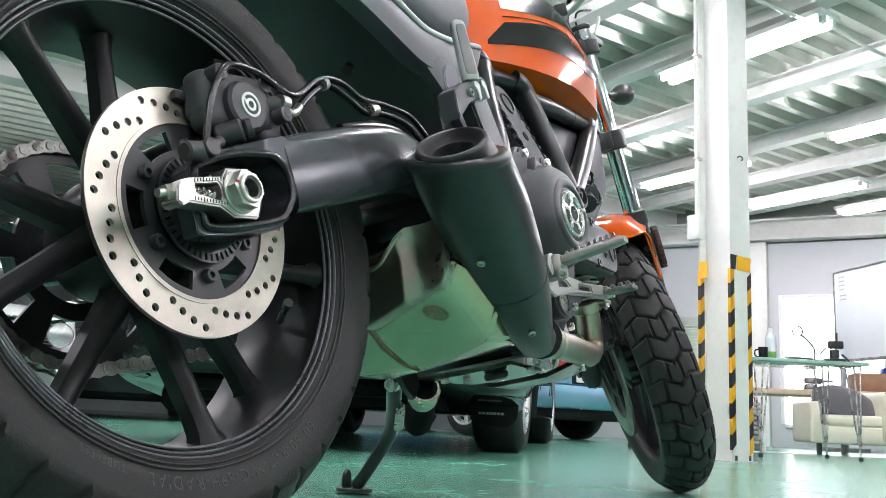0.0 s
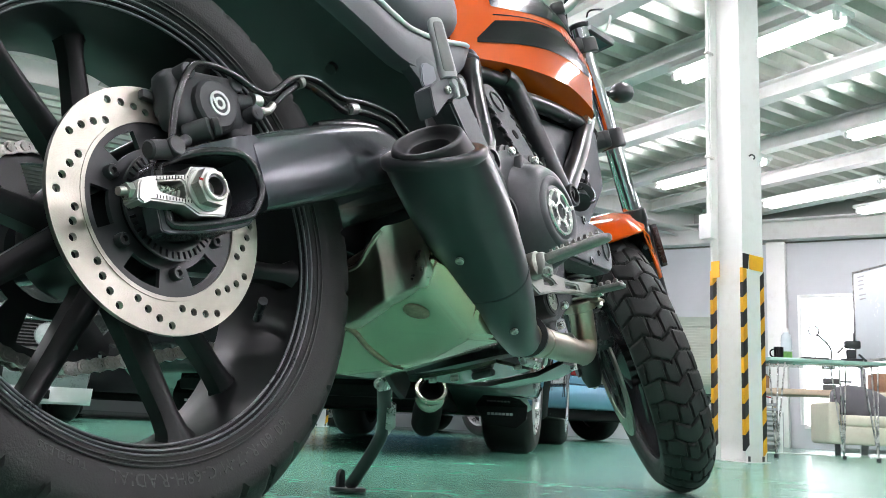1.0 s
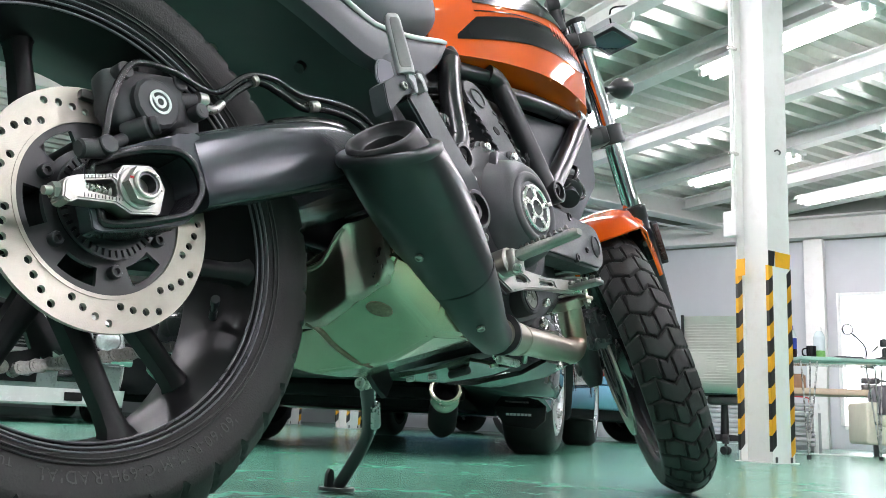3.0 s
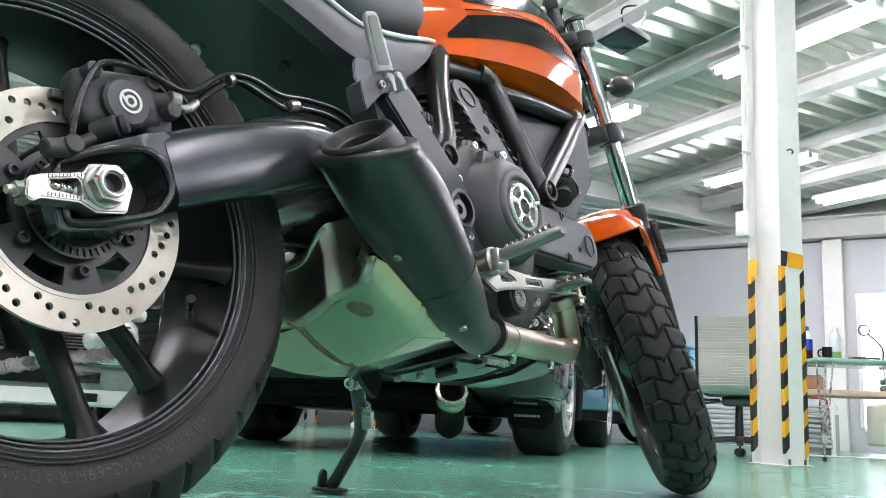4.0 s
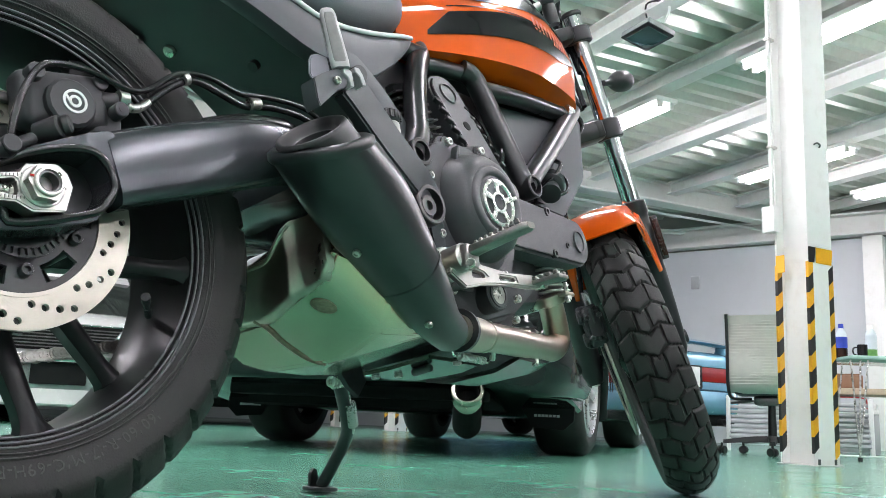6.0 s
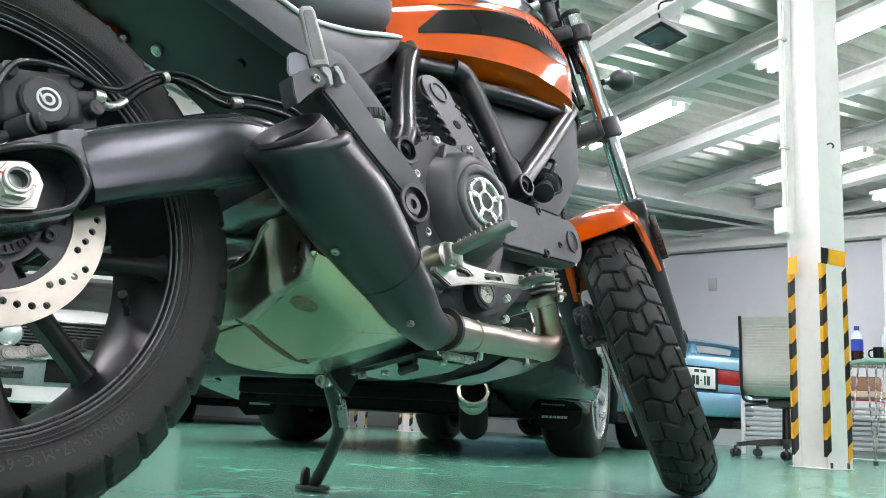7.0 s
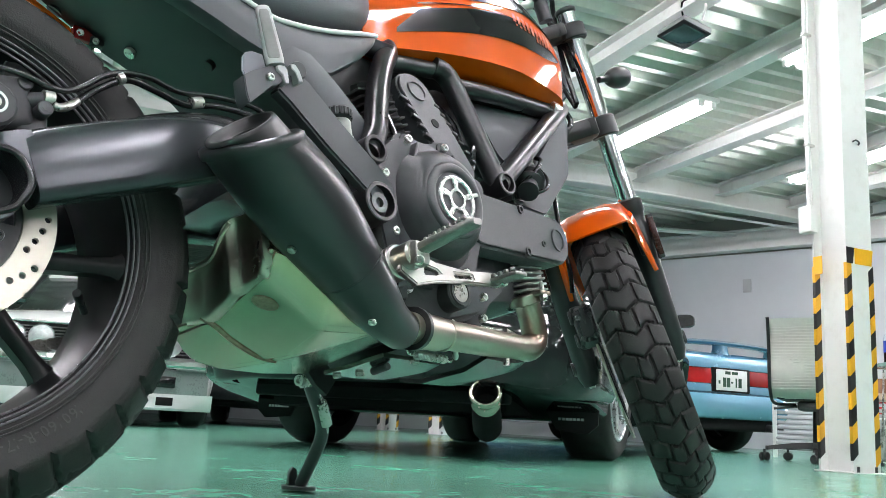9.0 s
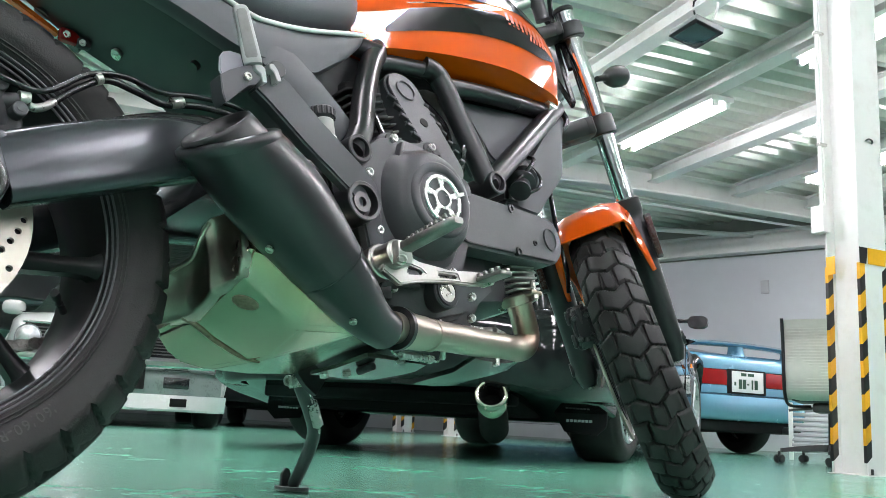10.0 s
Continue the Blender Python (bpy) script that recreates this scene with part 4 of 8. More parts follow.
rod(bm, (0.0197, -0.14, 0.0739), (0.026, -0.146, 0.076), 0.0095, n=18, bev=0.002)
part("slide_pin_boot", bm, M["black_plastic"], cal, "black rubber slide pin boot")
bm = B()
box(bm, (0.022, 0.010, 0.010), (-0.0172, -0.096, 0.1101), 0.003)
box(bm, (0.012, 0.016, 0.022), (-0.005, -0.096, 0.116), 0.003)
part("brake_pad", bm, M["dark_steel"], cal, "worn grey brake pad edge")
bt2 = B()
rod(bt2, (0, 0, 0), (0, -0.016, 0), 0.0085, n=16, bev=0.001)
rod(bt2, (0, -0.0161, 0), (0, -0.0165, 0), 0.004, n=6)
bt2 = finish(bt2)
bt2.materials.append(M["black_matt"])
for p in ((-0.0068, -0.125, 0.1257), (0.0831, -0.125, 0.1115), (0.065, -0.115, 0.141)):
    part("caliper_bolt", bt2, None, cal, m=Matrix.Translation(p))
bm = B()
rod(bm, (0.07, -0.118, 0.125), (0.095, -0.128, 0.128), 0.010, n=16, bev=0.001)
part("banjo_bolt", bm, M["black_matt"], cal)
bm = B()
pipe(bm, [(0.088, -0.128, 0.127), (0.100, -0.130, 0.122), (0.112, -0.128, 0.128), (0.123, -0.124, 0.139)], 0.0048, 10)
rod(bm, (0.083, -0.131, 0.128), (0.094, -0.131, 0.129), 0.0085, n=14)
part("banjo", bm, M["zinc"], cal, "zinc hose fitting")
bm = B()
rod(bm, (-0.056, -0.140, 0.029), (-0.030, -0.141, 0.036), 0.0092, n=20, bev=0.002)
rod(bm, (-0.032, -0.140, 0.036), (-0.005, -0.132, 0.056), 0.006, n=12)
rod(bm, (-0.032, -0.128, 0.035), (-0.032, -0.152, 0.037), 0.0092, n=20, bev=0.001)
part("speed_sensor", bm, M["black_plastic"], cal)
bm = B()
pipe(bm, [(-0.030, -0.140, 0.040), (-0.024, -0.142, 0.085), (-0.008, -0.142, 0.125), (0.013, -0.140, 0.140), (0.053, -0.136, 0.146), (0.108, -0.130, 0.1445), (0.160, -0.1245, 0.186), (0.206, -0.121, 0.200), (0.252, -0.117, 0.196), (0.307, -0.114, 0.208), (0.372, -0.111, 0.212), (0.420, -0.108, 0.185), (0.45, -0.10, 0.15)], 0.0036, 10, 5)
part("sensor_cable", bm, M["black_gloss"], bike)
bm = B()
pipe(bm, [(0.123, -0.124, 0.139), (0.150, -0.121, 0.166), (0.185, -0.118, 0.190), (0.225, -0.115, 0.188), (0.262, -0.112, 0.184), (0.31, -0.109, 0.198), (0.37, -0.107, 0.200), (0.41, -0.105, 0.175), (0.44, -0.1, 0.14)], 0.0045, 10, 5)
hose = part("brake_hose", bm, M["black_gloss"], bike)
bm = B()
for p, q in (((0.27, -0.114, 0.188), (0.285, -0.113, 0.194)), ((0.17, -0.121, 0.184), (0.176, -0.121, 0.188))):
    rod(bm, p, q, 0.0075, n=12)
pieces("hose_clip", bm, M["zinc"], hose)

# -- silencer and exhaust --
ax = Vector((0.292, 0.066, -0.195)).normalized()
side = Vector((0, 1, 0))
side = (side - ax * side.dot(ax)).normalized()
upn = side.cross(ax)
mid = [(Vector((0.2850, -0.2205, 0.0960)), 0.0605, 0.0540), (Vector((0.312, -0.2145, 0.079)), 0.0605, 0.0545), (Vector((0.369, -0.2015, 0.044)), 0.058, 0.055), (Vector((0.437, -0.190, -0.010)), 0.048, 0.046), (Vector((0.489, -0.1775, -0.047)), 0.0385, 0.0375), (Vector((0.530, -0.1645, -0.070)), 0.0300, 0.0295), (Vector((0.570, -0.1515, -0.0815)), 0.0255, 0.0255)]
ne = Vector((-0.451, -0.293, 0.843)).normalized()          # the cut of its open end
bm = B()
secs = []
for i, (c, a, b) in enumerate(mid):
    d = (mid[min(i + 1, 6)][0] - mid[max(i - 1, 0)][0]).normalized()
    d = d.lerp(-ne, (1.0, 0.75, 0.25, 0, 0, 0, 0)[i]).normalized()
    w = (side - d * side.dot(d)).normalized()
    secs.append(oval(c, w, w.cross(d), a, b, 40, 2.3))
skin(bm, secs, 5, cap=True)
sil = part("silencer", bm, M["exhaust_black"], bike, "satin black stubby silencer", smooth=45)
c0 = mid[0][0]
ax = -ne
side = (Vector((0, 1, 0)) - ax * ax.y).normalized()
upn = side.cross(ax)
bm = B()
rings = [oval(c0 - ax * h, side, upn, a, b, 40, 2.3) for h, a, b in ((-0.010, 0.0608, 0.0538), (-0.005, 0.0630, 0.0560), (0.002, 0.0625, 0.0555), (0.005, 0.058, 0.0505), (0.003, 0.046, 0.042))]
bridge(bm, rings, cap=False)
part("end_lip", bm, M["exhaust_black"], sil, smooth=60)
bm = B()
no = Vector((-0.66, -0.256, 0.706)).normalized()       # the outlet is tipped further back than the lip
so_ = (Vector((0, 1, 0)) - no * no.y).normalized()
uo = so_.cross(no)
co = Vector((0.2660, -0.2260, 0.1060))
rings = [oval(c0 + ne * 0.001, side, side.cross(ne), 0.050, 0.046, 40)]
rings += [oval(co + no * h, so_, uo, a, a, 40) for h, a in ((-0.003, 0.0440), (0.001, 0.0425), (0.002, 0.0400), (0.0005, 0.0365), (-0.005, 0.0325), (-0.009, 0.0290), (-0.010, 0.0250), (-0.014, 0.0235), (-0.05, 0.0230))]
bridge(bm, rings, cap=False)
part("outlet", bm, M["outlet_black"], sil, "black exhaust outlet", smooth=50)
bm = B()
bm.faces.new([bm.verts.new(p) for p in oval(co - no * 0.048, so_, uo, 0.0235, 0.0235, 24)])
part("outlet_depth", bm, M["car_under"], sil)
bm = B()
rings = []
for f, e in ((0.0, 0.0), (0.0, 0.0012), (1.0, 0.0012), (1.0, 0.0)):
    c = mid[3][0].lerp(mid[4][0], 0.25 + 0.04 * f)
    d = (mid[4][0] - mid[2][0]).normalized()
    w = (side - d * side.dot(d)).normalized()
    rings.append(oval(c, w, w.cross(d), 0.0458 + e, 0.0440 + e, 40, 2.3))
bridge(bm, rings, cap=False)
part("shield_seam", bm, M["exhaust_black"], sil)
bt3 = B()
bolt(bt3, (0, 0, 0), OUT, 0.0055, 0.004)
bt3 = finish(bt3)
bt3.materials.append(M["zinc"])
for p, d in (((0.3560, -0.1955, -0.0135), (-0.556, 0.0, -0.83)), ((0.4840, -0.1870, -0.0845), (-0.30, -0.20, -0.93))):
    q = Vector((0, -1, 0)).rotation_difference(Vector(d)).to_matrix().to_4x4()
    part("shield_screw", bt3, None, sil, m=Matrix.Translation(p) @ q)
bm = B()
pipe(bm, [(0.575, -0.153, -0.074), (0.64, -0.134, -0.070), (0.75, -0.112, -0.064), (0.88, -0.085, -0.058), (0.945, -0.072, -0.052), (0.972, -0.068, -0.032), (0.962, -0.074, 0.0), (0.942, -0.082, 0.033)], 0.0225, 24, 8)
hdr = part("header_pipe", bm, M["pipe_steel"], bike, "heat-stained steel header pipe", smooth=50)
bm = B()
for a, b, r in (((0.598, -0.146, -0.0725), (0.618, -0.140, -0.0715), 0.0275), ((0.618, -0.140, -0.0715), (0.66, -0.1295, -0.0695), 0.0255), ((0.676, -0.126, -0.0685), (0.682, -0.125, -0.0682), 0.0245)):
    rod(bm, a, b, r, n=28, bev=0.0015)
part("pipe_cuff", bm, M["pipe_steel"], hdr)
bm = B()
rod(bm, (0.592, -0.148, -0.073), (0.600, -0.1455, -0.0725), 0.0305, n=28)
part("shield_band", bm, M["exhaust_black"], hdr)
bm = B()
rod(bm, (0.946, -0.081, 0.026), (0.938, -0.083, 0.043), 0.031, n=20, bev=0.002)
box(bm, (0.03, 0.09, 0.008), (0.942, -0.082, 0.034), 0.003)
part("port_flange", bm, M["pipe_steel"], hdr)
bm = B()
for s in (-1, 1):
    rod(bm, (0.943, -0.082 + s * 0.038, 0.02), (0.939, -0.083 + s * 0.038, 0.055), 0.004, n=8)
    hexagon(bm, (0.943, -0.082 + s * 0.038, 0.024), (0, 0, 1), 0.0075, 0.007)
pieces("flange_nut", bm, M["zinc"], hdr)


def coil(bm, p, q, r, wire, turns, per=8):
    p, q = Vector(p), Vector(q)
    u, w = basis(q - p)
    pts = [p + (q - p) * (i / (turns * per)) + (u * math.cos(2 * math.pi * i / per) + w * math.sin(2 * math.pi * i / per)) * r for i in range(turns * per + 1)]
    pipe(bm, pts, wire, 5, 1)


bm = B()
coil(bm, (0.622, -0.122, -0.102), (0.70, -0.104, -0.099), 0.0055, 0.0014, 20)
pipe(bm, [(0.598, -0.13, -0.088), (0.604, -0.125, -0.102), (0.622, -0.122, -0.102)], 0.0016, 6)
pipe(bm, [(0.70, -0.104, -0.099), (0.716, -0.101, -0.1), (0.722, -0.103, -0.088)], 0.0016, 6)
part("exhaust_spring", bm, M["steel"], hdr)
bm = B()
pipe(bm, [(0.718, -0.112, -0.082), (0.722, -0.106, -0.094), (0.728, -0.102, -0.09)], 0.004, 8)
rod(bm, (0.86, -0.09, -0.078), (0.86, -0.09, -0.092), 0.006, n=10)
pieces("spring_hook", bm, M["zinc"], hdr)

# -- collector box under the engine --
def hull(bm, pts, bev, seg=3, flat=3):
    vs = [bm.verts.new(p) for p in pts]
    bmesh.ops.convex_hull(bm, input=vs)
    bmesh.ops.dissolve_limit(bm, angle_limit=radians(flat), verts=bm.verts, edges=bm.edges)
    for v in [v for v in bm.verts if not v.link_faces]:
        bm.verts.remove(v)
    if bev:
        bmesh.ops.bevel(bm, geom=list(bm.edges), offset=bev, segments=seg, affect="EDGES", clamp_overlap=True)


bm = B()
hull(bm, [(0.343, 0.06, -0.062), (0.372, 0.072, -0.090), (0.41, 0.045, -0.107), (0.348, -0.029, -0.0605), (0.351, -0.143, -0.0285), (0.350, -0.166, -0.002), (0.440, -0.145, -0.090), (0.450, -0.055, -0.108), (0.50, 0.065, -0.103), (0.629, 0.14, -0.080), (0.536, -0.145, -0.084), (0.43, -0.188, -0.025), (0.60, -0.11, -0.075), (0.346, -0.108, 0.048), (0.345, -0.05, 0.010), (0.345, 0.06, 0.010), (0.40, -0.165, 0.05), (0.62, 0.12, 0.03), (0.58, -0.12, 0.03)], 0.007, 4, 9)
coll = part("exhaust_collector", bm, M["cat_steel"], bike, "polished steel exhaust collector with brown heat tint", smooth=50)
coll.modifiers.new("even_normals", "WEIGHTED_NORMAL").keep_sharp = True
bm = B()
FOLD = [(0.342, 0.05, -0.049), (0.342, -0.015, -0.0565), (0.341, -0.032, -0.0565), (0.338, -0.060, -0.0495), (0.337, -0.080, -0.0440), (0.335, -0.092, -0.0400), (0.338, -0.099, -0.0375), (0.344, -0.112, -0.0345), (0.346, -0.130, -0.0295), (0.344, -0.143, -0.0250), (0.342, -0.155, -0.0120)]
line_ = glide(FOLD, 4)
rows = []
for p in line_:
    top = 0.013 + 0.037 * min(max((-0.062 - p.y) / 0.042, 0.0), 1.0)
    rows.append([(p.x + 0.016, p.y, p.z - 0.007), (p.x + 0.005, p.y, p.z - 0.0045), (p.x + 0.001, p.y, p.z + 0.001), (p.x - 0.001, p.y, p.z * 0.5 + top * 0.5), (p.x - 0.004, p.y, top - 0.006), (p.x - 0.009, p.y, top), (p.x - 0.004, p.y, top + 0.002), (p.x + 0.008, p.y, p.z * 0.5 + top * 0.5)])
bridge(bm, rows)
part("rear_plate", bm, M["heat_brown"], coll, "brown heat-stained rear plate", smooth=55)
bm = B()
pipe(bm, [(0.334, 0.045, 0.010), (0.333, -0.02, 0.009), (0.331, -0.058, 0.010), (0.329, -0.084, 0.030), (0.331, -0.102, 0.045)], 0.0028, 10)
part("weld_seam", bm, M["heat_brown"], coll)
bm = B()
pipe(bm, [(0.345, -0.013, -0.0560), (0.356, -0.024, -0.0657), (0.386, -0.020, -0.0820), (0.423, -0.022, -0.1002), (0.450, -0.028, -0.1075)], [0.0030, 0.0036, 0.0036, 0.0032, 0.0020], 10)
part("bottom_seam", bm, M["badge_brown"], coll)
bm = B()
lathe(bm, [(0.0175, 0), (0.0175, -0.0006), (0.0155, -0.0010), (0.0, -0.0008)], 32, full=False)
dn = Vector((-0.556, -0.238, -0.796)).normalized()
part("stamped_badge", bm, M["badge_brown"], coll, "stamped oval plate", m=Matrix.Translation((0.3757, -0.1107, -0.0557)) @ Vector((0, -1, 0)).rotation_difference(dn).to_matrix().to_4x4() @ Matrix.Diagonal((1, 1, 0.62, 1)))
bm = B()
plate(bm, [[(0.578, 0.030), (0.586, -0.020), (0.580, -0.100), (0.702, -0.090), (0.720, -0.045), (0.716, -0.019), (0.697, 0.032), (0.649, 0.038), (0.604, 0.030)]], 0.098, 0.104, Matrix.Rotation(radians(-90), 4, "X"))
skid = part("bash_plate", bm, M["guard_metal"], bike, "glossy dark engine guard plate", smooth=30)
bm = B()
rod(bm, (0.614, -0.038, -0.110), (0.609, -0.077, -0.110), 0.0062, n=12, bev=0.002)
part("rubber_stop", bm, M["black_plastic"], skid)
bt7 = B()
bolt(bt7, (0, 0, 0), (0, 0, -1), 0.0065, 0.005)
bt7 = finish(bt7)
bt7.materials.append(M["zinc"])
for p in ((0.622, 0.000, -0.104), (0.598, 0.024, -0.104), (0.640, -0.101, -0.104)):
    part("guard_bolt", bt7, None, skid, m=Matrix.Translation(p))
bm = B()
skin(bm, [[(x, y, z) for y, z in ((-0.10 * k, zz), (-0.05 * k, zz - 0.012), (0.05 * k, zz - 0.012), (0.10 * k, zz), (0.10 * k, zz + 0.008), (0.05 * k, zz - 0.004), (-0.05 * k, zz - 0.004), (-0.10 * k, zz + 0.008))] for x, zz, k in ((0.80, -0.088, 1.0), (0.88, -0.087, 0.9), (0.95, -0.07, 0.7))], 3)
part("guard_nose", bm, M["guard_metal"], skid)

# -- side stand --
bm = B()
pipe(bm, [(0.640, 0.135, -0.068), (0.653, 0.157, -0.090), (0.70, 0.198, -0.125), (0.735, 0.236, -0.157), (0.752, 0.290, -0.198), (0.760, 0.335, -0.232)], [0.012, 0.0125, 0.012, 0.0115, 0.0115, 0.011], 16, 5)
stand = part("side_stand", bm, M["black_satin"], bike, "black side stand folded out")
bm = B()
bridge(bm, [oval((0.762, 0.344, -0.2410 + h), (1, 0, 0), (0, 1, 0), 0.026 - e, 0.034 - e, 28, 2.6) for h, e in ((0, 0.001), (0.001, 0), (0.006, 0), (0.007, 0.001))])
plate(bm, [[(0.745, -0.235), (0.745, -0.212), (0.752, -0.202), (0.760, -0.205), (0.766, -0.235)]], 0.352, 0.359)
part("stand_foot", bm, M["black_satin"], stand, m=Matrix.Translation((0.762, 0.344, -0.2410)) @ Matrix.Rotation(radians(10.9), 4, "X") @ Matrix.Translation((-0.762, -0.344, 0.2410)))
bm = B()
hexagon(bm, (0.644, 0.148, -0.086), (-0.9, -0.3, -0.2), 0.012, 0.022)
rod(bm, (0.644, 0.148, -0.086), (0.615, 0.14, -0.09), 0.009, n=14, bore=0.005)
part("pivot_bolt", bm, M["zinc"], stand)
bm = B()
plate(bm, [[(0.60, -0.05), (0.66, -0.05), (0.675, -0.09), (0.655, -0.115), (0.635, -0.10), (0.615, -0.075)]], 0.12, 0.13)
part("stand_bracket", bm, M["black_satin"], stand)
bm = B()
coil(bm, (0.685, 0.172, -0.115), (0.722, 0.206, -0.147), 0.0085, 0.0017, 12)
rod(bm, (0.690, 0.178, -0.119), (0.716, 0.202, -0.142), 0.005, n=8)
pipe(bm, [(0.662, 0.150, -0.088), (0.672, 0.160, -0.104), (0.686, 0.173, -0.116)], 0.0022, 6)
pipe(bm, [(0.722, 0.206, -0.147), (0.730, 0.214, -0.154), (0.738, 0.226, -0.158)], 0.0022, 6)
part("stand_spring", bm, M["steel"], stand)

# -- engine --
bm = B()
hull(bm, [(0.52, -0.11, 0.05), (0.52, 0.11, 0.05), (0.54, -0.10, 0.20), (0.54, 0.10, 0.20), (0.72, -0.10, 0.24), (0.72, 0.10, 0.24), (0.84, -0.10, 0.17), (0.84, 0.10, 0.17), (0.86, -0.10, 0.05), (0.86, 0.10, 0.05), (0.80, -0.09, -0.06), (0.80, 0.09, -0.06), (0.62, -0.09, -0.085), (0.62, 0.09, -0.085)], 0.012)
eng = part("engine", bm, M["black_matt"], bike, "black twin-cylinder engine block")
# clutch cover: a domed round with a shoulder towards the rear
bm = B()
cc = Vector((0.642, 0, 0.112))
rings = []
for y, r, sq in ((-0.100, 1.08, 2.6), (-0.150, 1.06, 2.6), (-0.158, 1.03, 2.6), (-0.162, 0.86, 2.3), (-0.188, 0.78, 2.2), (-0.199, 0.68, 2.1), (-0.203, 0.58, 2.0)):
    ctr = cc + Vector((-0.010 if r > 0.9 else 0.006, y, 0.004))
    rings.append(oval(ctr, (1, 0, 0), (0, 0, 1), 0.093 * r, 0.098 * r, 40, sq))
bridge(bm, rings)
cover = part("clutch_cover", bm, M["cover_grey"], eng, "matt black clutch cover", smooth=35)
bm = B()
plate(bm, [rounded([(0.537, 0.150), (0.560, 0.185), (0.588, 0.222), (0.640, 0.219), (0.690, 0.229), (0.735, 0.185), (0.756, 0.138), (0.747, 0.070), (0.712, 0.010), (0.655, 0.010), (0.592, 0.002), (0.549, 0.050), (0.542, 0.100)])], -0.142, -0.1555)
bmesh.ops.bevel(bm, geom=[e for e in bm.edges if e.calc_face_angle(0) > 0.9], offset=0.002, segments=2, affect="EDGES", clamp_overlap=True)
part("cover_flange", bm, M["cover_grey"], cover, smooth=35)
bm = B()
ec = Vector((0.648, -0.203, 0.112))
lathe(bm, [(0.0375, -0.0025), (0.036, -0.0045), (0.0325, -0.0045), (0.031, -0.0025), (0.031, 0.001), (0.0375, 0.001)], 48, m=Matrix.Translation(ec))
lathe(bm, [(0.0165, 0.001), (0.0165, -0.004), (0.0125, -0.0045), (0.0125, 0.001)], 32, m=Matrix.Translation(ec))
part("cover_emblem", bm, M["alu_bright"], cover, "bright five-spoke emblem ring")
bm = B()
box(bm, (0.020, 0.0045, 0.0085), (0.0235, -0.0018, 0), 0.001)
sp5 = finish(bm)
sp5.materials.append(M["alu_bright"])
for k in range(5):
    part("emblem_bar", sp5, None, cover, m=Matrix.Translation(ec) @ Matrix.Rotation(-radians(20 + 72 * k), 4, "Y"))
bm = B()
rod(bm, ec + Vector((0, 0.001, 0)), ec + Vector((0, -0.0012, 0)), 0.032, n=40)
part("emblem_back", bm, M["cover_grey"], cover)
bm = B()
box(bm, (0.0150, 0.0045, 0.0065), (0.0375, -0.0046, 0), 0.001, m=Matrix.Translation(ec) @ Matrix.Rotation(-radians(20), 4, "Y"))
part("emblem_pointer", bm, M["alu_bright"], cover)
bm = B()
lathe(bm, [(0.060, 0.010), (0.058, -0.0005), (0.054, -0.003), (0.045, -0.003), (0.042, 0.0005), (0.042, 0.010)], 56, m=Matrix.Translation(ec))
part("cover_rim", bm, M["cover_grey"], cover, smooth=50)
for p, size, turn in (((0.600, -0.170, 0.182), (0.006, 0.014, 0.044), 18), ((0.690, -0.170, 0.185), (0.006, 0.014, 0.040), -22)):
    bm = B()
    box(bm, size, (0, 0, 0), 0.002, m=Matrix.Translation(p) @ Matrix.Rotation(radians(turn), 4, "Y"))
    part("cover_rib", bm, M["cover_grey"], cover)
bt4 = B()
bolt(bt4, (0, 0, 0), OUT, 0.0068, 0.009, n=12)
bt4 = finish(bt4)
bt4.materials.append(M["alu_bright"])
boss = B()
rod(boss, (0, 0.03, 0), (0, 0.0, 0), 0.011, n=16)
boss = finish(boss)
boss.materials.append(M["black_matt"])
for x, z in ((0.548, 0.145), (0.560, 0.060), (0.600, 0.212), (0.678, 0.218), (0.742, 0.140), (0.60, 0.013), (0.70, 0.02)):
    part("cover_boss", boss, None, cover, m=Matrix.Translation((x, -0.158, z)))
    part("cover_bolt", bt4, None, cover, m=Matrix.Translation((x, -0.158, z)))
bm = B()
rod(bm, (0.705, -0.15, 0.145), (0.715, -0.192, 0.150), 0.017, n=20, bev=0.003)
box(bm, (0.04, 0.03, 0.03), (0.612, -0.125, 0.215), 0.008)
pieces("oil_filler", bm, M["black_matt"], cover)
# timing belt covers
def capsule(p, q, r0, r1, n=14):
    """An outline round two circles in x and z."""
    d = math.atan2(q[1] - p[1], q[0] - p[0])
    out = [(p[0] + r0 * math.cos(d + math.pi / 2 + math.pi * i / n), p[1] + r0 * math.sin(d + math.pi / 2 + math.pi * i / n)) for i in range(n + 1)]
    return out + [(q[0] + r1 * math.cos(d - math.pi / 2 + math.pi * i / n), q[1] + r1 * math.sin(d - math.pi / 2 + math.pi * i / n)) for i in range(n + 1)]


def belt_cover(p, q, r0, r1, y0, y1, m=None):
    bm = B()
    for t0, t1, k in ((y0, y1 + 0.006, 1.0), (y1 + 0.006, y1, 0.9)):
        plate(bm, [capsule(p, q, r0 * k, r1 * k)], t0, t1, m)
    bmesh.ops.bevel(bm, geom=[e for e in bm.edges if e.calc_face_angle(0) > 0.9], offset=0.0025, segments=2, affect="EDGES", clamp_overlap=True)
    return bm


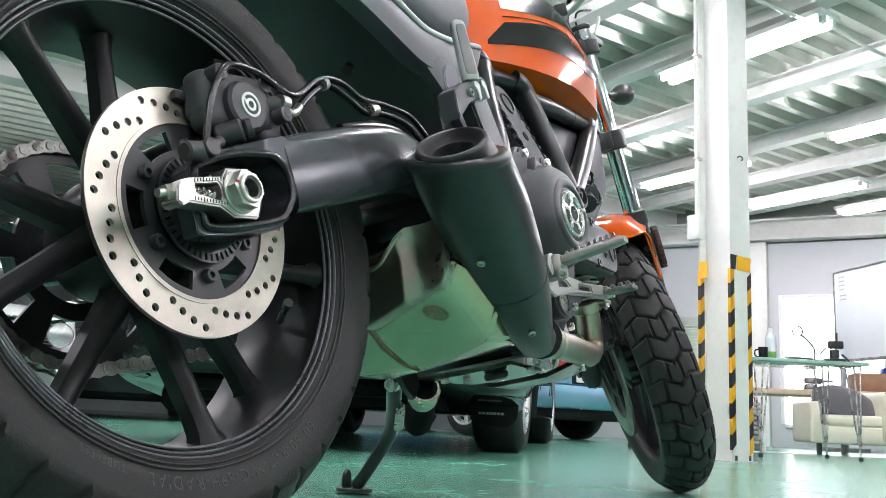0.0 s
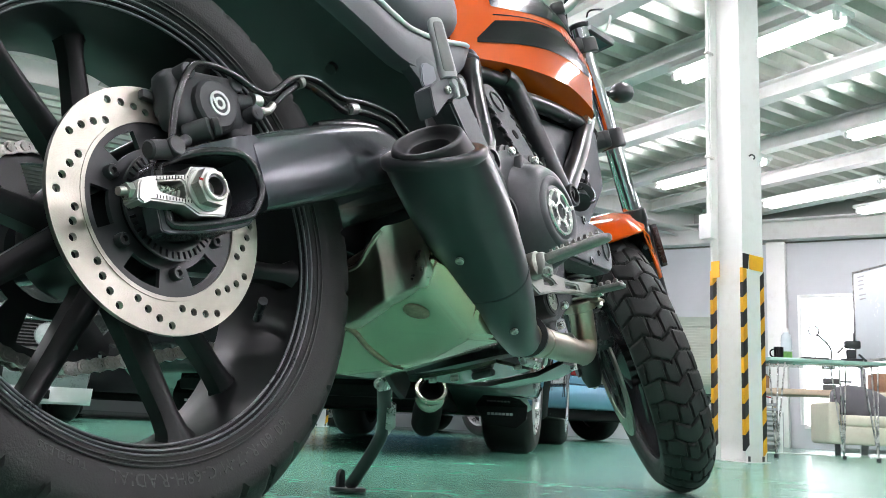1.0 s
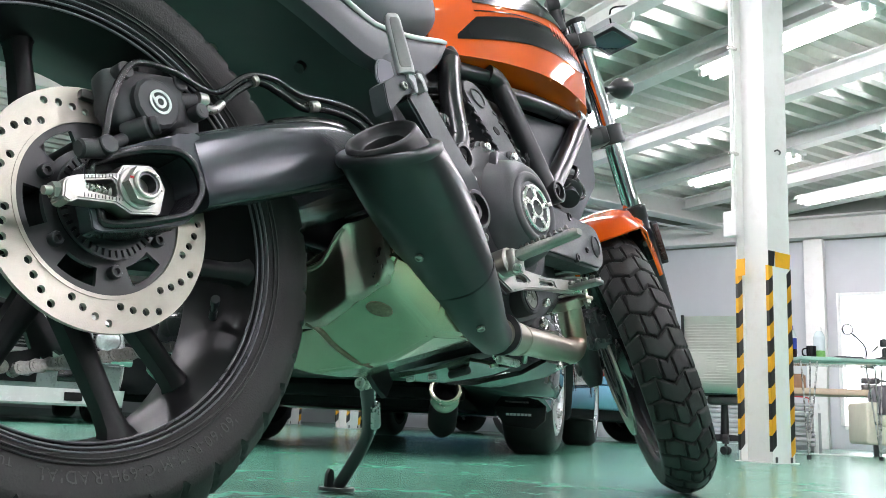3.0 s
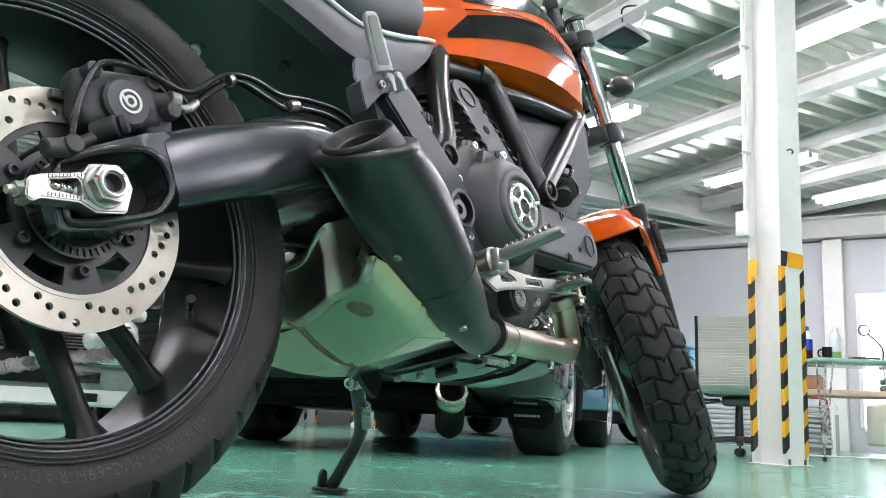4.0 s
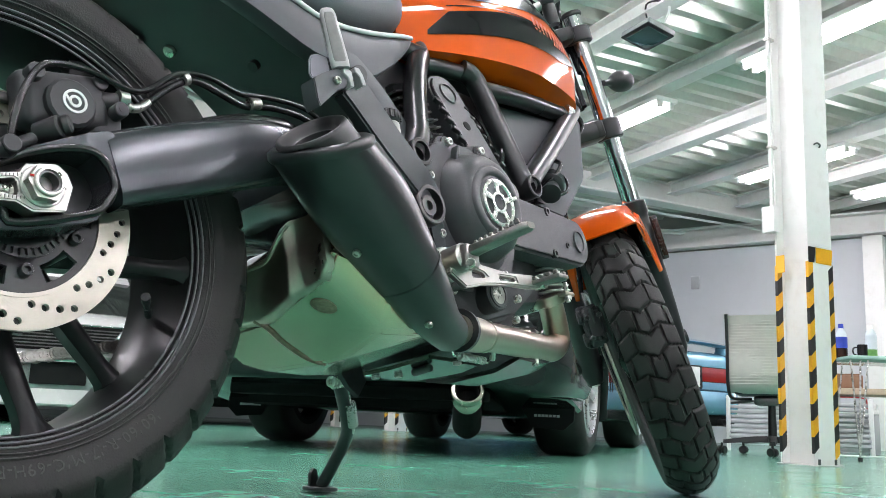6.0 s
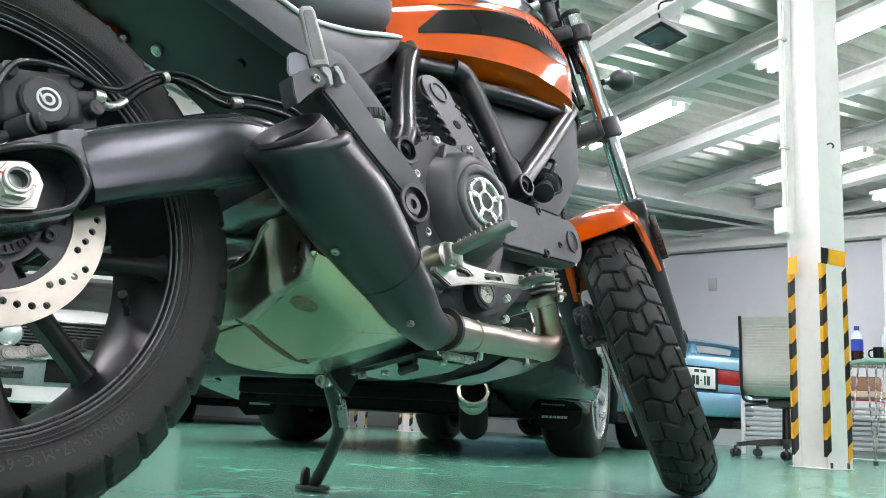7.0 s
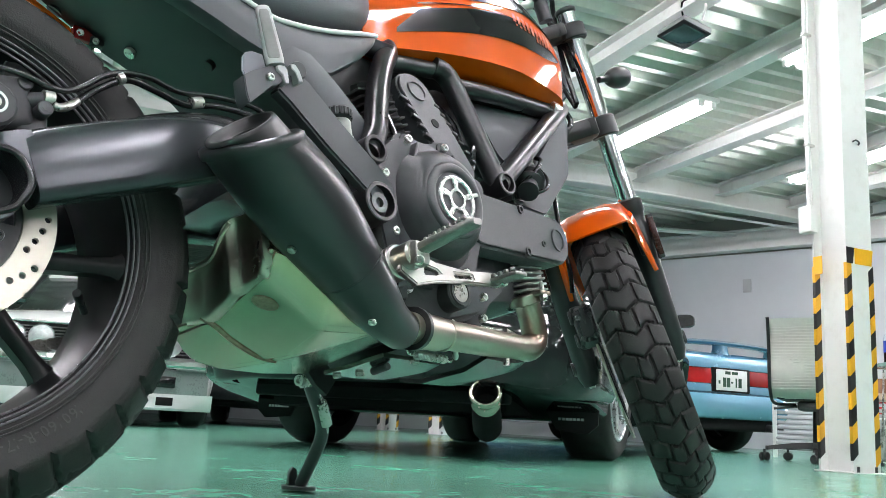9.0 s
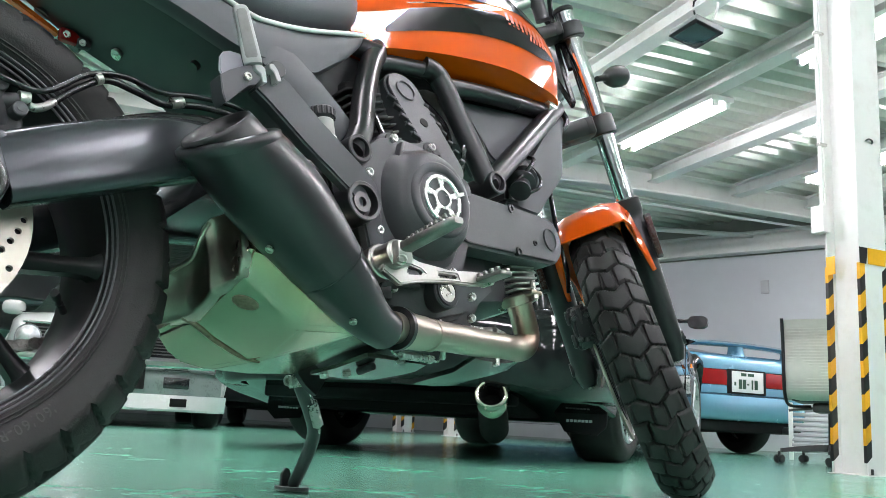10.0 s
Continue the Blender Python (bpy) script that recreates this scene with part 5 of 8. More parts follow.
tilt_h = Matrix.Translation((0.75, -0.16, 0)) @ Matrix.Rotation(radians(7.0), 4, "Z") @ Matrix.Translation((-0.75, 0.16, 0))
bh = part("belt_cover", belt_cover((0.75, 0.120), (0.992, 0.136), 0.047, 0.044, -0.115, -0.160, tilt_h), M["belt_grey"], eng, "matt dark grey belt cover of the front cylinder", smooth=35)
for x, z, r in ((0.992, 0.136, 0.021),):
    bm = B()
    lathe(bm, [(r, -0.160), (r, -0.1632), (r * 0.86, -0.1632), (r * 0.84, -0.1605), (0.0, -0.1605)], 32, m=tilt_h @ Matrix.Translation((x, 0, z)), full=False)
    part("cover_cap", bm, M["belt_grey"], bh)
bm = B()
for x, z, r in ((0.885, 0.092, 0.008), (0.875, 0.165, 0.008), (0.94, 0.118, 0.0055)):
    lathe(bm, [(r, -0.155), (r, -0.163), (r * 0.6, -0.163), (r * 0.5, -0.160), (0.0, -0.160)], 16, m=tilt_h @ Matrix.Translation((x, 0, z)), full=False)
pieces("cover_rivet", bm, M["black_satin"], bh)
tilt_v = Matrix.Translation((0.75, -0.14, 0.2)) @ Matrix.Rotation(radians(-14), 4, "X") @ Matrix.Translation((-0.75, 0.14, -0.2))
bv = part("belt_cover", belt_cover((0.742, 0.215), (0.690, 0.352), 0.036, 0.040, -0.105, -0.140, tilt_v), M["belt_grey"], eng, "matt dark grey belt cover of the upright cylinder", smooth=35)
bm = B()
lathe(bm, [(0.020, -0.140), (0.020, -0.1432), (0.017, -0.1432), (0.0165, -0.1405), (0.0, -0.1405)], 32, m=tilt_v @ Matrix.Translation((0.690, 0, 0.352)), full=False)
part("cover_cap", bm, M["belt_grey"], bv)
bm = B()
for k in range(7):
    f = k / 6
    p = Vector((0.735 - 0.034 - 0.048 * f, -0.138, 0.225 + 0.10 * f))
    box(bm, (0.014, 0.008, 0.007), (0, 0, 0), 0.001, m=tilt_v @ Matrix.Translation(p) @ Matrix.Rotation(radians(20), 4, "Y"))
    p = Vector((0.735 + 0.046 - 0.050 * f, -0.138, 0.235 + 0.10 * f))
    box(bm, (0.010, 0.008, 0.006), (0, 0, 0), 0.001, m=tilt_v @ Matrix.Translation(p) @ Matrix.Rotation(radians(20), 4, "Y"))
pieces("cover_comb", bm, M["black_plastic"], bv)
# flat black disc painted as the dark of a hole
bm = B()
rod(bm, tilt_v @ Vector((0.712, -0.14, 0.292)), tilt_v @ Vector((0.712, -0.1412, 0.292)), 0.0085, n=16)
part("hole_shade", bm, M["car_under"], bv)
# finned cylinders
bm = B()
lean_v = Matrix.Translation((0.665, 0, 0.28)) @ Matrix.Rotation(radians(-20), 4, "Y")
box(bm, (0.13, 0.17, 0.18), (0, 0, 0.0), 0.02, m=lean_v)
cyl = part("upright_cylinder", bm, M["black_matt"], eng)
fin = B()
box(fin, (0.160, 0.192, 0.0034), (0, 0, 0), 0.0012, seg=1)
fin = finish(fin)
fin.materials.append(M["fin"])
rear_fin = B()
box(rear_fin, (0.075, 0.200, 0.0040), (0, 0, 0), 0.0012, seg=1)
rear_fin = finish(rear_fin)
rear_fin.materials.append(M["fin_dark"])
for k in range(13):
    part("fin", rear_fin, None, cyl, m=lean_v @ Matrix.Translation((-0.046, 0, -0.085 + 0.0125 * k)))
for k in range(9):
    part("fin", fin, None, cyl, m=lean_v @ Matrix.Translation((0.004, 0, -0.085 + 0.0125 * k)))
bm = B()
lean_h = Matrix.Translation((0.90, 0, 0.075)) @ Matrix.Rotation(radians(82), 4, "Y")
box(bm, (0.11, 0.16, 0.18), (0, 0, 0.0), 0.02, m=lean_h)
cyl2 = part("front_cylinder", bm, M["black_matt"], eng)
for k in range(6):
    part("fin", fin, None, cyl2, m=Matrix.Translation((0.945, -0.004 - 0.002 * k, 0.098 - 0.0105 * k)) @ Matrix.Rotation(radians(-8), 4, "Y") @ Matrix.Diagonal((0.40, 0.98, 1.2, 1)))
bm = B()
box(bm, (0.07, 0.15, 0.10), (0.985, 0, 0.085), 0.02)
part("cylinder_head", bm, M["fin"], eng)
# lower covers and filter
bm = B()
hull(bm, [(0.60, -0.125, 0.03), (0.82, -0.125, 0.055), (0.84, -0.12, 0.02), (0.79, -0.115, -0.02), (0.70, -0.11, -0.045), (0.60, -0.11, -0.03), (0.60, -0.08, 0.03), (0.82, -0.08, 0.055), (0.70, -0.07, -0.06), (0.61, -0.07, -0.05)], 0.006)
part("sump_cover", bm, M["belt_grey"], eng, "dark grey lower engine cover")
bm = B()
rod(bm, (0.706, -0.10, -0.003), (0.706, -0.142, -0.003), 0.026, n=28, bev=0.002)
rod(bm, (0.706, -0.1425, -0.003), (0.706, -0.1445, -0.003), 0.021, n=28, bore=0.0165)
lev = part("sight_glass", bm, M["black_matt"], eng)
bm = B()
rod(bm, (0.706, -0.1415, -0.003), (0.706, -0.1428, -0.003), 0.0165, n=24)
part("glass_lens", bm, M["zinc"], lev, "bright round sight glass")
for x, y, z in ((0.71, -0.10, -0.045), (0.785, -0.10, -0.028), (0.60, -0.125, -0.012), (0.77, -0.118, 0.0)):
    part("sump_bolt", bt4, None, eng, m=Matrix.Translation((x, y - 0.01, z)))
bm = B()
rod(bm, (0.60, -0.145, -0.004), (0.655, -0.13, 0.002), 0.006, n=12)
rod(bm, (0.56, -0.15, -0.012), (0.60, -0.145, -0.004), 0.0105, n=14)
box(bm, (0.03, 0.02, 0.03), (0.57, -0.145, -0.02), 0.005)
part("brake_switch", bm, M["black_plastic"], eng)
bm = B()
for k, (dx, dz) in enumerate(((0, 0), (0.012, -0.012), (0.024, -0.006))):
    rod(bm, (0.835 + dx, -0.05 - 0.02 * k, -0.03 + dz), (0.865 + dx, -0.085, -0.035 + dz), 0.009, n=12)
box(bm, (0.05, 0.04, 0.04), (0.83, -0.06, -0.045), 0.006)
pieces("oil_fitting", bm, M["zinc"], eng)
bm = B()
for pts in ([(0.80, -0.08, 0.40), (0.83, -0.10, 0.33), (0.80, -0.12, 0.26), (0.79, -0.11, 0.2)], [(0.76, -0.06, 0.38), (0.79, -0.09, 0.32), (0.775, -0.11, 0.25), (0.78, -0.1, 0.2)], [(0.83, -0.07, 0.38), (0.87, -0.10, 0.30), (0.85, -0.11, 0.24), (0.82, -0.1, 0.2)], [(0.60, -0.05, 0.36), (0.615, -0.09, 0.31), (0.63, -0.11, 0.24)], [(1.12, -0.06, 0.50), (1.15, -0.09, 0.44), (1.13, -0.08, 0.40)], [(1.14, -0.05, 0.52), (1.17, -0.08, 0.45), (1.15, -0.07, 0.41)]):
    pipe(bm, pts, 0.0048, 8, 5)
pieces("hose", bm, M["black_gloss"], eng)
bm = B()
HORN = Matrix.Translation((0.968, -0.105, 0.256)) @ Vector((0, -1, 0)).rotation_difference(Vector((-0.62, -0.30, -0.72))).to_matrix().to_4x4()
lathe(bm, [(0.0, 0.014), (0.022, 0.012), (0.026, 0.006), (0.0265, 0.002), (0.021, -0.002), (0.021, -0.012), (0.0255, -0.015), (0.0265, -0.019), (0.024, -0.022), (0.016, -0.024), (0.015, -0.040), (0.019, -0.043), (0.019, -0.048), (0.0, -0.050)], 36, full=False, m=HORN)
hn = part("horn", bm, M["black_plastic"], eng, "round black horn", smooth=40)
bm = B()
pipe(bm, [(0.935, -0.105, 0.235), (0.955, -0.128, 0.262), (0.985, -0.122, 0.292), (1.00, -0.10, 0.31)], 0.0042, 10, 6)
part("horn_cable", bm, M["black_gloss"], hn)
bm = B()
pipe(bm, [(0.945, -0.118, 0.218), (0.978, -0.130, 0.232), (1.000, -0.120, 0.262), (1.004, -0.10, 0.29)], 0.0034, 10, 6)
part("horn_cable", bm, M["black_gloss"], hn)
bm = B()
hull(bm, [(1.010, -0.085, 0.325), (1.052, -0.085, 0.258), (1.020, -0.085, 0.212), (0.940, -0.085, 0.215), (0.945, -0.085, 0.290), (1.010, -0.02, 0.325), (1.052, -0.02, 0.258), (1.020, -0.02, 0.212), (0.940, -0.02, 0.215), (0.945, -0.02, 0.290)], 0.006)
part("lower_tray", bm, M["black_plastic"], eng, "black plastic tray", smooth=35)

# -- trellis frame --
fr = None
TUBES = [((0.531, 0.146, 0.178), (0.553, 0.142, 0.213), (0.570, 0.130, 0.256), (0.590, 0.116, 0.307), (0.620, 0.099, 0.370), (0.643, 0.088, 0.404), (0.655, 0.074, 0.432)),
         ((0.640, 0.078, 0.396), (0.700, 0.080, 0.410), (0.748, 0.090, 0.412)),
         ((0.746, 0.093, 0.417), (0.770, 0.097, 0.410), (0.789, 0.102, 0.377), (0.840, 0.130, 0.208)),
         ((0.842, 0.130, 0.208), (0.98, 0.112, 0.330), (1.135, 0.080, 0.462)),
         ((0.795, 0.098, 0.392), (0.92, 0.098, 0.413), (1.13, 0.078, 0.448)),
         ((0.647, 0.094, 0.404), (0.56, 0.055, 0.435), (0.35, 0.05, 0.47))]
for s in (-1, 1):
    for i, t in enumerate(TUBES):
        bm = B()
        pts = [(x, s * y, z) for x, y, z in t]
        pipe(bm, pts, (0.0185, 0.0145, 0.0185, 0.0185, 0.016, 0.016)[i], 18, 6)
        if fr is None:
            fr = part("frame", bm, M["frame_black"], bike, "satin black tubular trellis frame", smooth=50)
        else:
            part("frame_tube", bm, M["frame_black"], fr, smooth=50)
    for p, r, b in (((0.531, 0.168, 0.1765), 0.0215, 0.0155), ((0.843, 0.151, 0.2045), 0.0205, 0.0155), ((0.515, 0.1885, 0.0858), 0.0288, 0.0226)):
        bm = B()
        x, y, z = p
        rod(bm, (x, s * y, z), (x, s * (y - 0.075), z), r, n=28, bore=b, bev=0.0015)
        part("frame_boss", bm, M["frame_black"], fr, smooth=40)
bm = B()
for s in (-1, 1):
    x, y, z = 0.515, 0.177 * s, 0.0858
    rod(bm, (x, y - s * 0.03, z), (x, y + s * 0.006, z), 0.016, 0.0145, n=24, bore=0.007)
pieces("pivot_nut", bm, M["dark_steel"], fr)
bm = B()
rod(bm, (1.075, -0.089, 0.4435), (1.105, -0.085, 0.4455), 0.0195, n=20)
part("frame_sleeve", bm, M["alu_bright"], fr, "bare metal sleeve")
for f in (0.30, 0.72):
    bm = B()
    p, q = Vector((0.92, -0.098, 0.413)), Vector((1.13, -0.078, 0.448))
    rod(bm, p.lerp(q, f), p.lerp(q, f + 0.025), 0.0172, n=20, bev=0.0008)
    part("tube_collar", bm, M["frame_black"], fr)
bm = B()
rod(bm, (1.115, 0, 0.40), (1.075, 0, 0.50), 0.032, n=24)
rod(bm, (0.54, -0.15, 0.19), (0.54, 0.15, 0.19), 0.014, n=16)
rod(bm, (0.54, -0.14, 0.098), (0.54, 0.14, 0.098), 0.018, n=16)
box(bm, (0.03, 0.05, 0.12), (1.12, 0, 0.455), 0.01)
part("head_tube", bm, M["frame_black"], fr)
# grey infill panels and airbox
bm = B()
hull(bm, [(0.845, -0.075, 0.395), (1.09, -0.075, 0.43), (0.93, -0.09, 0.275), (0.90, -0.09, 0.29), (0.845, -0.02, 0.395), (1.09, -0.02, 0.43), (0.92, -0.02, 0.27)], 0.006)
part("side_infill", bm, M["grey_plastic"], bike, "grey plastic infill panel")
bm = B()
hull(bm, [(1.125, -0.095, 0.455), (1.13, -0.10, 0.42), (1.085, -0.115, 0.29), (1.01, -0.10, 0.195), (0.94, -0.075, 0.215), (0.99, -0.05, 0.30), (1.11, -0.04, 0.455), (1.08, -0.02, 0.28), (1.0, -0.02, 0.19)], 0.005)
part("cooler_cover", bm, M["grey_plastic"], bike, "dark grey oil cooler cover")
bm = B()
box(bm, (0.24, 0.13, 0.16), (0.56, 0, 0.33), 0.02)
box(bm, (0.30, 0.12, 0.10), (0.92, 0, 0.36), 0.02)
part("airbox", bm, M["black_plastic"], bike)

# -- tank --
CREASE = 0.88


def tank_point(x, th, out=0.0):
    """The tank's skin: x along it, th from -1 (lower edge, right side) over the top to 1."""
    f = (x - 0.60) / 0.545
    f = min(max(f, 0.0), 1.0)
    hw = 0.086 + 0.062 * math.sin(math.pi * min(f * 0.80 + 0.02, 1)) ** 1.0
    if f > 0.86:
        hw *= math.sqrt(max(1 - ((f - 0.86) / 0.15) ** 2, 0.0)) * 0.55 + 0.45
    lo = 0.406 + 0.049 * min(f / 0.62, 1.0) ** 0.66
    hi = 0.545 + 0.150 * math.sin(math.pi * min(0.16 + f * 0.60, 1)) - 0.035 * max(f - 0.7, 0) / 0.3
    side_ = min(abs(th) / CREASE, 1.0)
    under = max(abs(th) - CREASE, 0.0) / (1.0 - CREASE)
    a = math.copysign(side_ * math.pi / 2, th)
    c = max(math.cos(a), 0.0)
    y = hw * abs(math.sin(a)) ** 0.62 - 0.012 * max(side_ - 0.8, 0.0) / 0.2
    z = lo + (hi - lo) * c ** 0.8
    # below the crease the skin turns in under the tank
    y -= 0.046 * under
    z -= 0.004 * under + 0.010 * under ** 2
    n = Vector((0.12 * (f - 0.45), math.sin(a) * 1.1, c + 0.12)).normalized()
    return Vector((x, math.copysign(y, th) if th else 0.0, z)) + n * out


def tank_th(x, z):
    """The th at which the side of the tank stands at height z."""
    a, b = 0.0, CREASE
    for _ in range(30):
        m_ = (a + b) / 2
        a, b = (m_, b) if tank_point(x, m_).z > z else (a, m_)
    return (a + b) / 2


def tank_patch(bm, x0, x1, t0, t1, out, nx=24, nt=20, edge=None):
    grid = []
    for i in range(nx + 1):
        row = []
        for j in range(nt + 1):
            u, w = i / nx, j / nt
            a0, a1 = (t0, t1) if edge is None else edge(u)
            row.append(bm.verts.new(tank_point(x0 + (x1 - x0) * u, a0 + (a1 - a0) * w, out)))
        grid.append(row)
    for i in range(nx):
        for j in range(nt):
            bm.faces.new((grid[i][j], grid[i + 1][j], grid[i + 1][j + 1], grid[i][j + 1]))
    return grid


bm = B()
g = tank_patch(bm, 0.60, 1.145, -1, 1, 0.0, 40, 50)
for row in (g[0], g[-1]):
    try:
        bm.faces.new(row)
    except ValueError:
        pass
lo_r, lo_l = [r[0] for r in g], [r[-1] for r in g]
for i in range(len(g) - 1):
    bm.faces.new((lo_r[i], lo_r[i + 1], lo_l[i + 1], lo_l[i]))
tank = part("fuel_tank", bm, M["orange"], bike, "glossy orange fuel tank", smooth=60)
for s in (-1, 1):
    bm = B()
    def band(u, s=s):
        x = 0.660 + 0.418 * u
        f = u * 0.43
        hi = 0.458 + min(f, 0.045) * 1.02 + 0.058 * math.sin(min(max(f - 0.045, 0) / 0.28, 1.0) * math.pi / 2) - 0.035 * max(f - 0.33, 0) / 0.10
        lo = 0.450 + 0.062 * math.sin(min(f / 0.36, 1.0) * math.pi / 2)
        if u > 0.84:
            k = math.sqrt(max(1 - ((u - 0.84) / 0.16) ** 2, 0.0))
            lo = hi + (lo - hi) * k
        return (s * tank_th(x, lo), s * tank_th(x, hi))
    tank_patch(bm, 0.660, 1.078, 0, 0, 0.0016, 56, 8, band)
    pan = part("side_panel", bm, M["dark_panel"], tank, "black tank side panel", smooth=60)
    bm = B()
    tank_patch(bm, 0.70, 1.06, 0, 0, 0.0014, 40, 2, lambda u, s=s: [s * tank_th(0.70 + 0.36 * u, 0.513 + 0.054 * math.sin(min(u / 0.80, 1.0) * math.pi / 2) - 0.02 * u ** 3 + d) for d in (0.0, 0.0022)])
    part("pinstripe", bm, M["dark_panel"], pan, smooth=60)
    # the maker's words, as bars
    for x0, wide, za, zb in [(0.925 + 0.0140 * i, 0.0085, 0.553 - 0.0010 * i, 0.572 - 0.0008 * i) for i in range(9)] + [(0.930 + 0.013 * i, 0.006, 0.545, 0.549) for i in range(5)] + [(0.995 + 0.0100 * i, 0.0060, 0.536, 0.546) for i in range(6)]:
        bm = B()
        tank_patch(bm, x0, x0 + wide, s * tank_th(x0, za), s * tank_th(x0, zb), 0.0028, 2, 2)
        part("panel_bar", bm, M["red_print"], pan, smooth=60)
bm = B()
tank_patch(bm, 0.70, 1.10, -0.70, 0.70, 0.0016, 40, 24, lambda u: (-0.67 + 0.18 * u ** 2, 0.67 - 0.18 * u ** 2))
part("top_stripe", bm, M["dark_panel"], tank, "broad black stripe over the tank", smooth=60)
# black slab below the skin puts the tank's underside into shade
bm = B()
secs = []
for i in range(13):
    x = 0.61 + 0.043 * i
    a, b = tank_point(x, -1), tank_point(x, 1)
    secs.append([(x, a.y + 0.004, a.z + 0.001), (x, b.y - 0.004, a.z + 0.001), (x, b.y - 0.030, a.z - 0.012), (x, a.y + 0.030, a.z - 0.012)])
bridge(bm, secs)
part("tank_base", bm, M["black_plastic"], tank, "black slab standing in for the shaded tank underside", smooth=40)
bm = B()
lathe(bm, [(0.0, 0.012), (0.03, 0.011), (0.036, 0.006), (0.037, -0.02)], 32, full=False, m=Matrix.Translation((0.86, 0, 0.695)) @ Matrix.Rotation(radians(90), 4, "X"))
part("filler_cap", bm, M["alu"], tank)

# -- seat and tail --
def seat_ring(x, hw, lo, hi, n=24):
    return oval((x, 0, (lo + hi) / 2), (0, 1, 0), (0, 0, 1), hw, (hi - lo) / 2, n, 3.0)


bm = B()
skin(bm, [seat_ring(-0.22, 0.07, 0.50, 0.55), seat_ring(-0.12, 0.105, 0.475, 0.55), seat_ring(0.1, 0.125, 0.435, 0.535), seat_ring(0.3, 0.132, 0.378, 0.51), seat_ring(0.38, 0.134, 0.360, 0.50), seat_ring(0.44, 0.131, 0.364, 0.49), seat_ring(0.50, 0.126, 0.383, 0.50), seat_ring(0.56, 0.118, 0.410, 0.52), seat_ring(0.60, 0.100, 0.432, 0.53), seat_ring(0.612, 0.08, 0.45, 0.52)], 5)
seat = part("seat", bm, M["seat"], bike, "dark grey vinyl saddle", smooth=60)
for s in (-1, 1):
    bm = B()
    pipe(bm, [(0.600, s * 0.112, 0.412), (0.552, s * 0.131, 0.388), (0.477, s * 0.139, 0.360), (0.408, s * 0.142, 0.344), (0.36, s * 0.143, 0.344), (0.24, s * 0.14, 0.378), (0.05, s * 0.13, 0.43), (-0.12, s * 0.11, 0.47)], 0.0036, 10, 6)
    part("seat_piping", bm, M["white_paint"], seat, "pale grey trim line under the saddle")
    # side panel below the trim
    bm = B()
    secs = []
    for x, z0, z1, y in ((0.592, 0.392, 0.406, 0.116), (0.55, 0.350, 0.386, 0.132), (0.50, 0.308, 0.366, 0.138), (0.474, 0.292, 0.357, 0.140), (0.42, 0.288, 0.345, 0.144), (0.36, 0.285, 0.342, 0.145), (0.27, 0.315, 0.366, 0.140), (0.15, 0.35, 0.402, 0.132)):
        if s > 0 and x < 0.41:
            continue
        secs.append([(x, s * (y - 0.016), z0 - 0.004), (x, s * (y - 0.004), z0), (x, s * y, z0 + (z1 - z0) * 0.35), (x, s * (y + 0.002), z0 + (z1 - z0) * 0.75), (x, s * (y - 0.006), z1), (x, s * (y - 0.03), z1), (x, s * (y - 0.03), z0)])
    skin(bm, secs, 4)
    strut = B()
    skin(strut, [[(x - 0.020, s * y, z - 0.016), (x, s * (y + 0.008), z), (x + 0.022, s * (y + 0.004), z + 0.018), (x + 0.024, s * (y - 0.014), z + 0.02), (x - 0.02, s * (y - 0.016), z - 0.016)] for x, y, z in ((0.40, 0.138, 0.300), (0.45, 0.138, 0.268), (0.50, 0.132, 0.235), (0.555, 0.120, 0.200))], 3)
    part("subframe_cover", strut, M["grey_plastic"], seat, smooth=50)
    part("tail_side_panel", bm, M["grey_plastic"], seat, "grey plastic side panel", smooth=50)
bm = B()
secs = []
for x, z in ((-0.30, 0.475), (-0.12, 0.455), (0.0, 0.452), (0.12, 0.447), (0.19, 0.412), (0.2242, 0.392), (0.2585, 0.374), (0.3026, 0.357), (0.350, 0.338), (0.405, 0.298), (0.44, 0.225), (0.45, 0.13)):
    n_ = Vector((x, 0, z)).normalized()
    prof = [(-0.118, -0.004), (-0.108, -0.001), (-0.06, 0.0), (0.06, 0.0), (0.108, -0.001), (0.118, -0.004)]
    secs.append([(x + n_.x * d, y, z + n_.z * d) for y, d in prof] + [(x + n_.x * (d + 0.008), y, z + n_.z * (d + 0.008)) for y, d in reversed(prof)])
skin(bm, secs, 4)
ut = part("inner_mudguard", bm, M["tail_black"], bike, "black plastic inner mudguard over the rear tyre", smooth=50)
bm = B()
lathe(bm, [(0.0, -0.001), (0.0085, -0.0015), (0.0095, 0.001), (0.0095, 0.004)], 20, full=False, m=Matrix.Translation((0.2855, 0.081, 0.3575)) @ Vector((0, -1, 0)).rotation_difference(Vector((-0.64, 0, -0.77))).to_matrix().to_4x4())
box(bm, (0.010, 0.0018, 0.0016), (0.2845, 0.081, 0.3555))
part("quarter_turn_screw", bm, M["zinc"], ut)
bm = B()
rod(bm, (0.352, -0.03, 0.312), (0.346, -0.03, 0.305), 0.008, n=14)
rod(bm, (0.25, 0.112, 0.392), (0.236, 0.118, 0.372), 0.012, n=14)
rod(bm, (0.20, 0.114, 0.43), (0.19, 0.12, 0.41), 0.012, n=14)
pieces("plug", bm, M["black_satin"], ut)
bm = B()
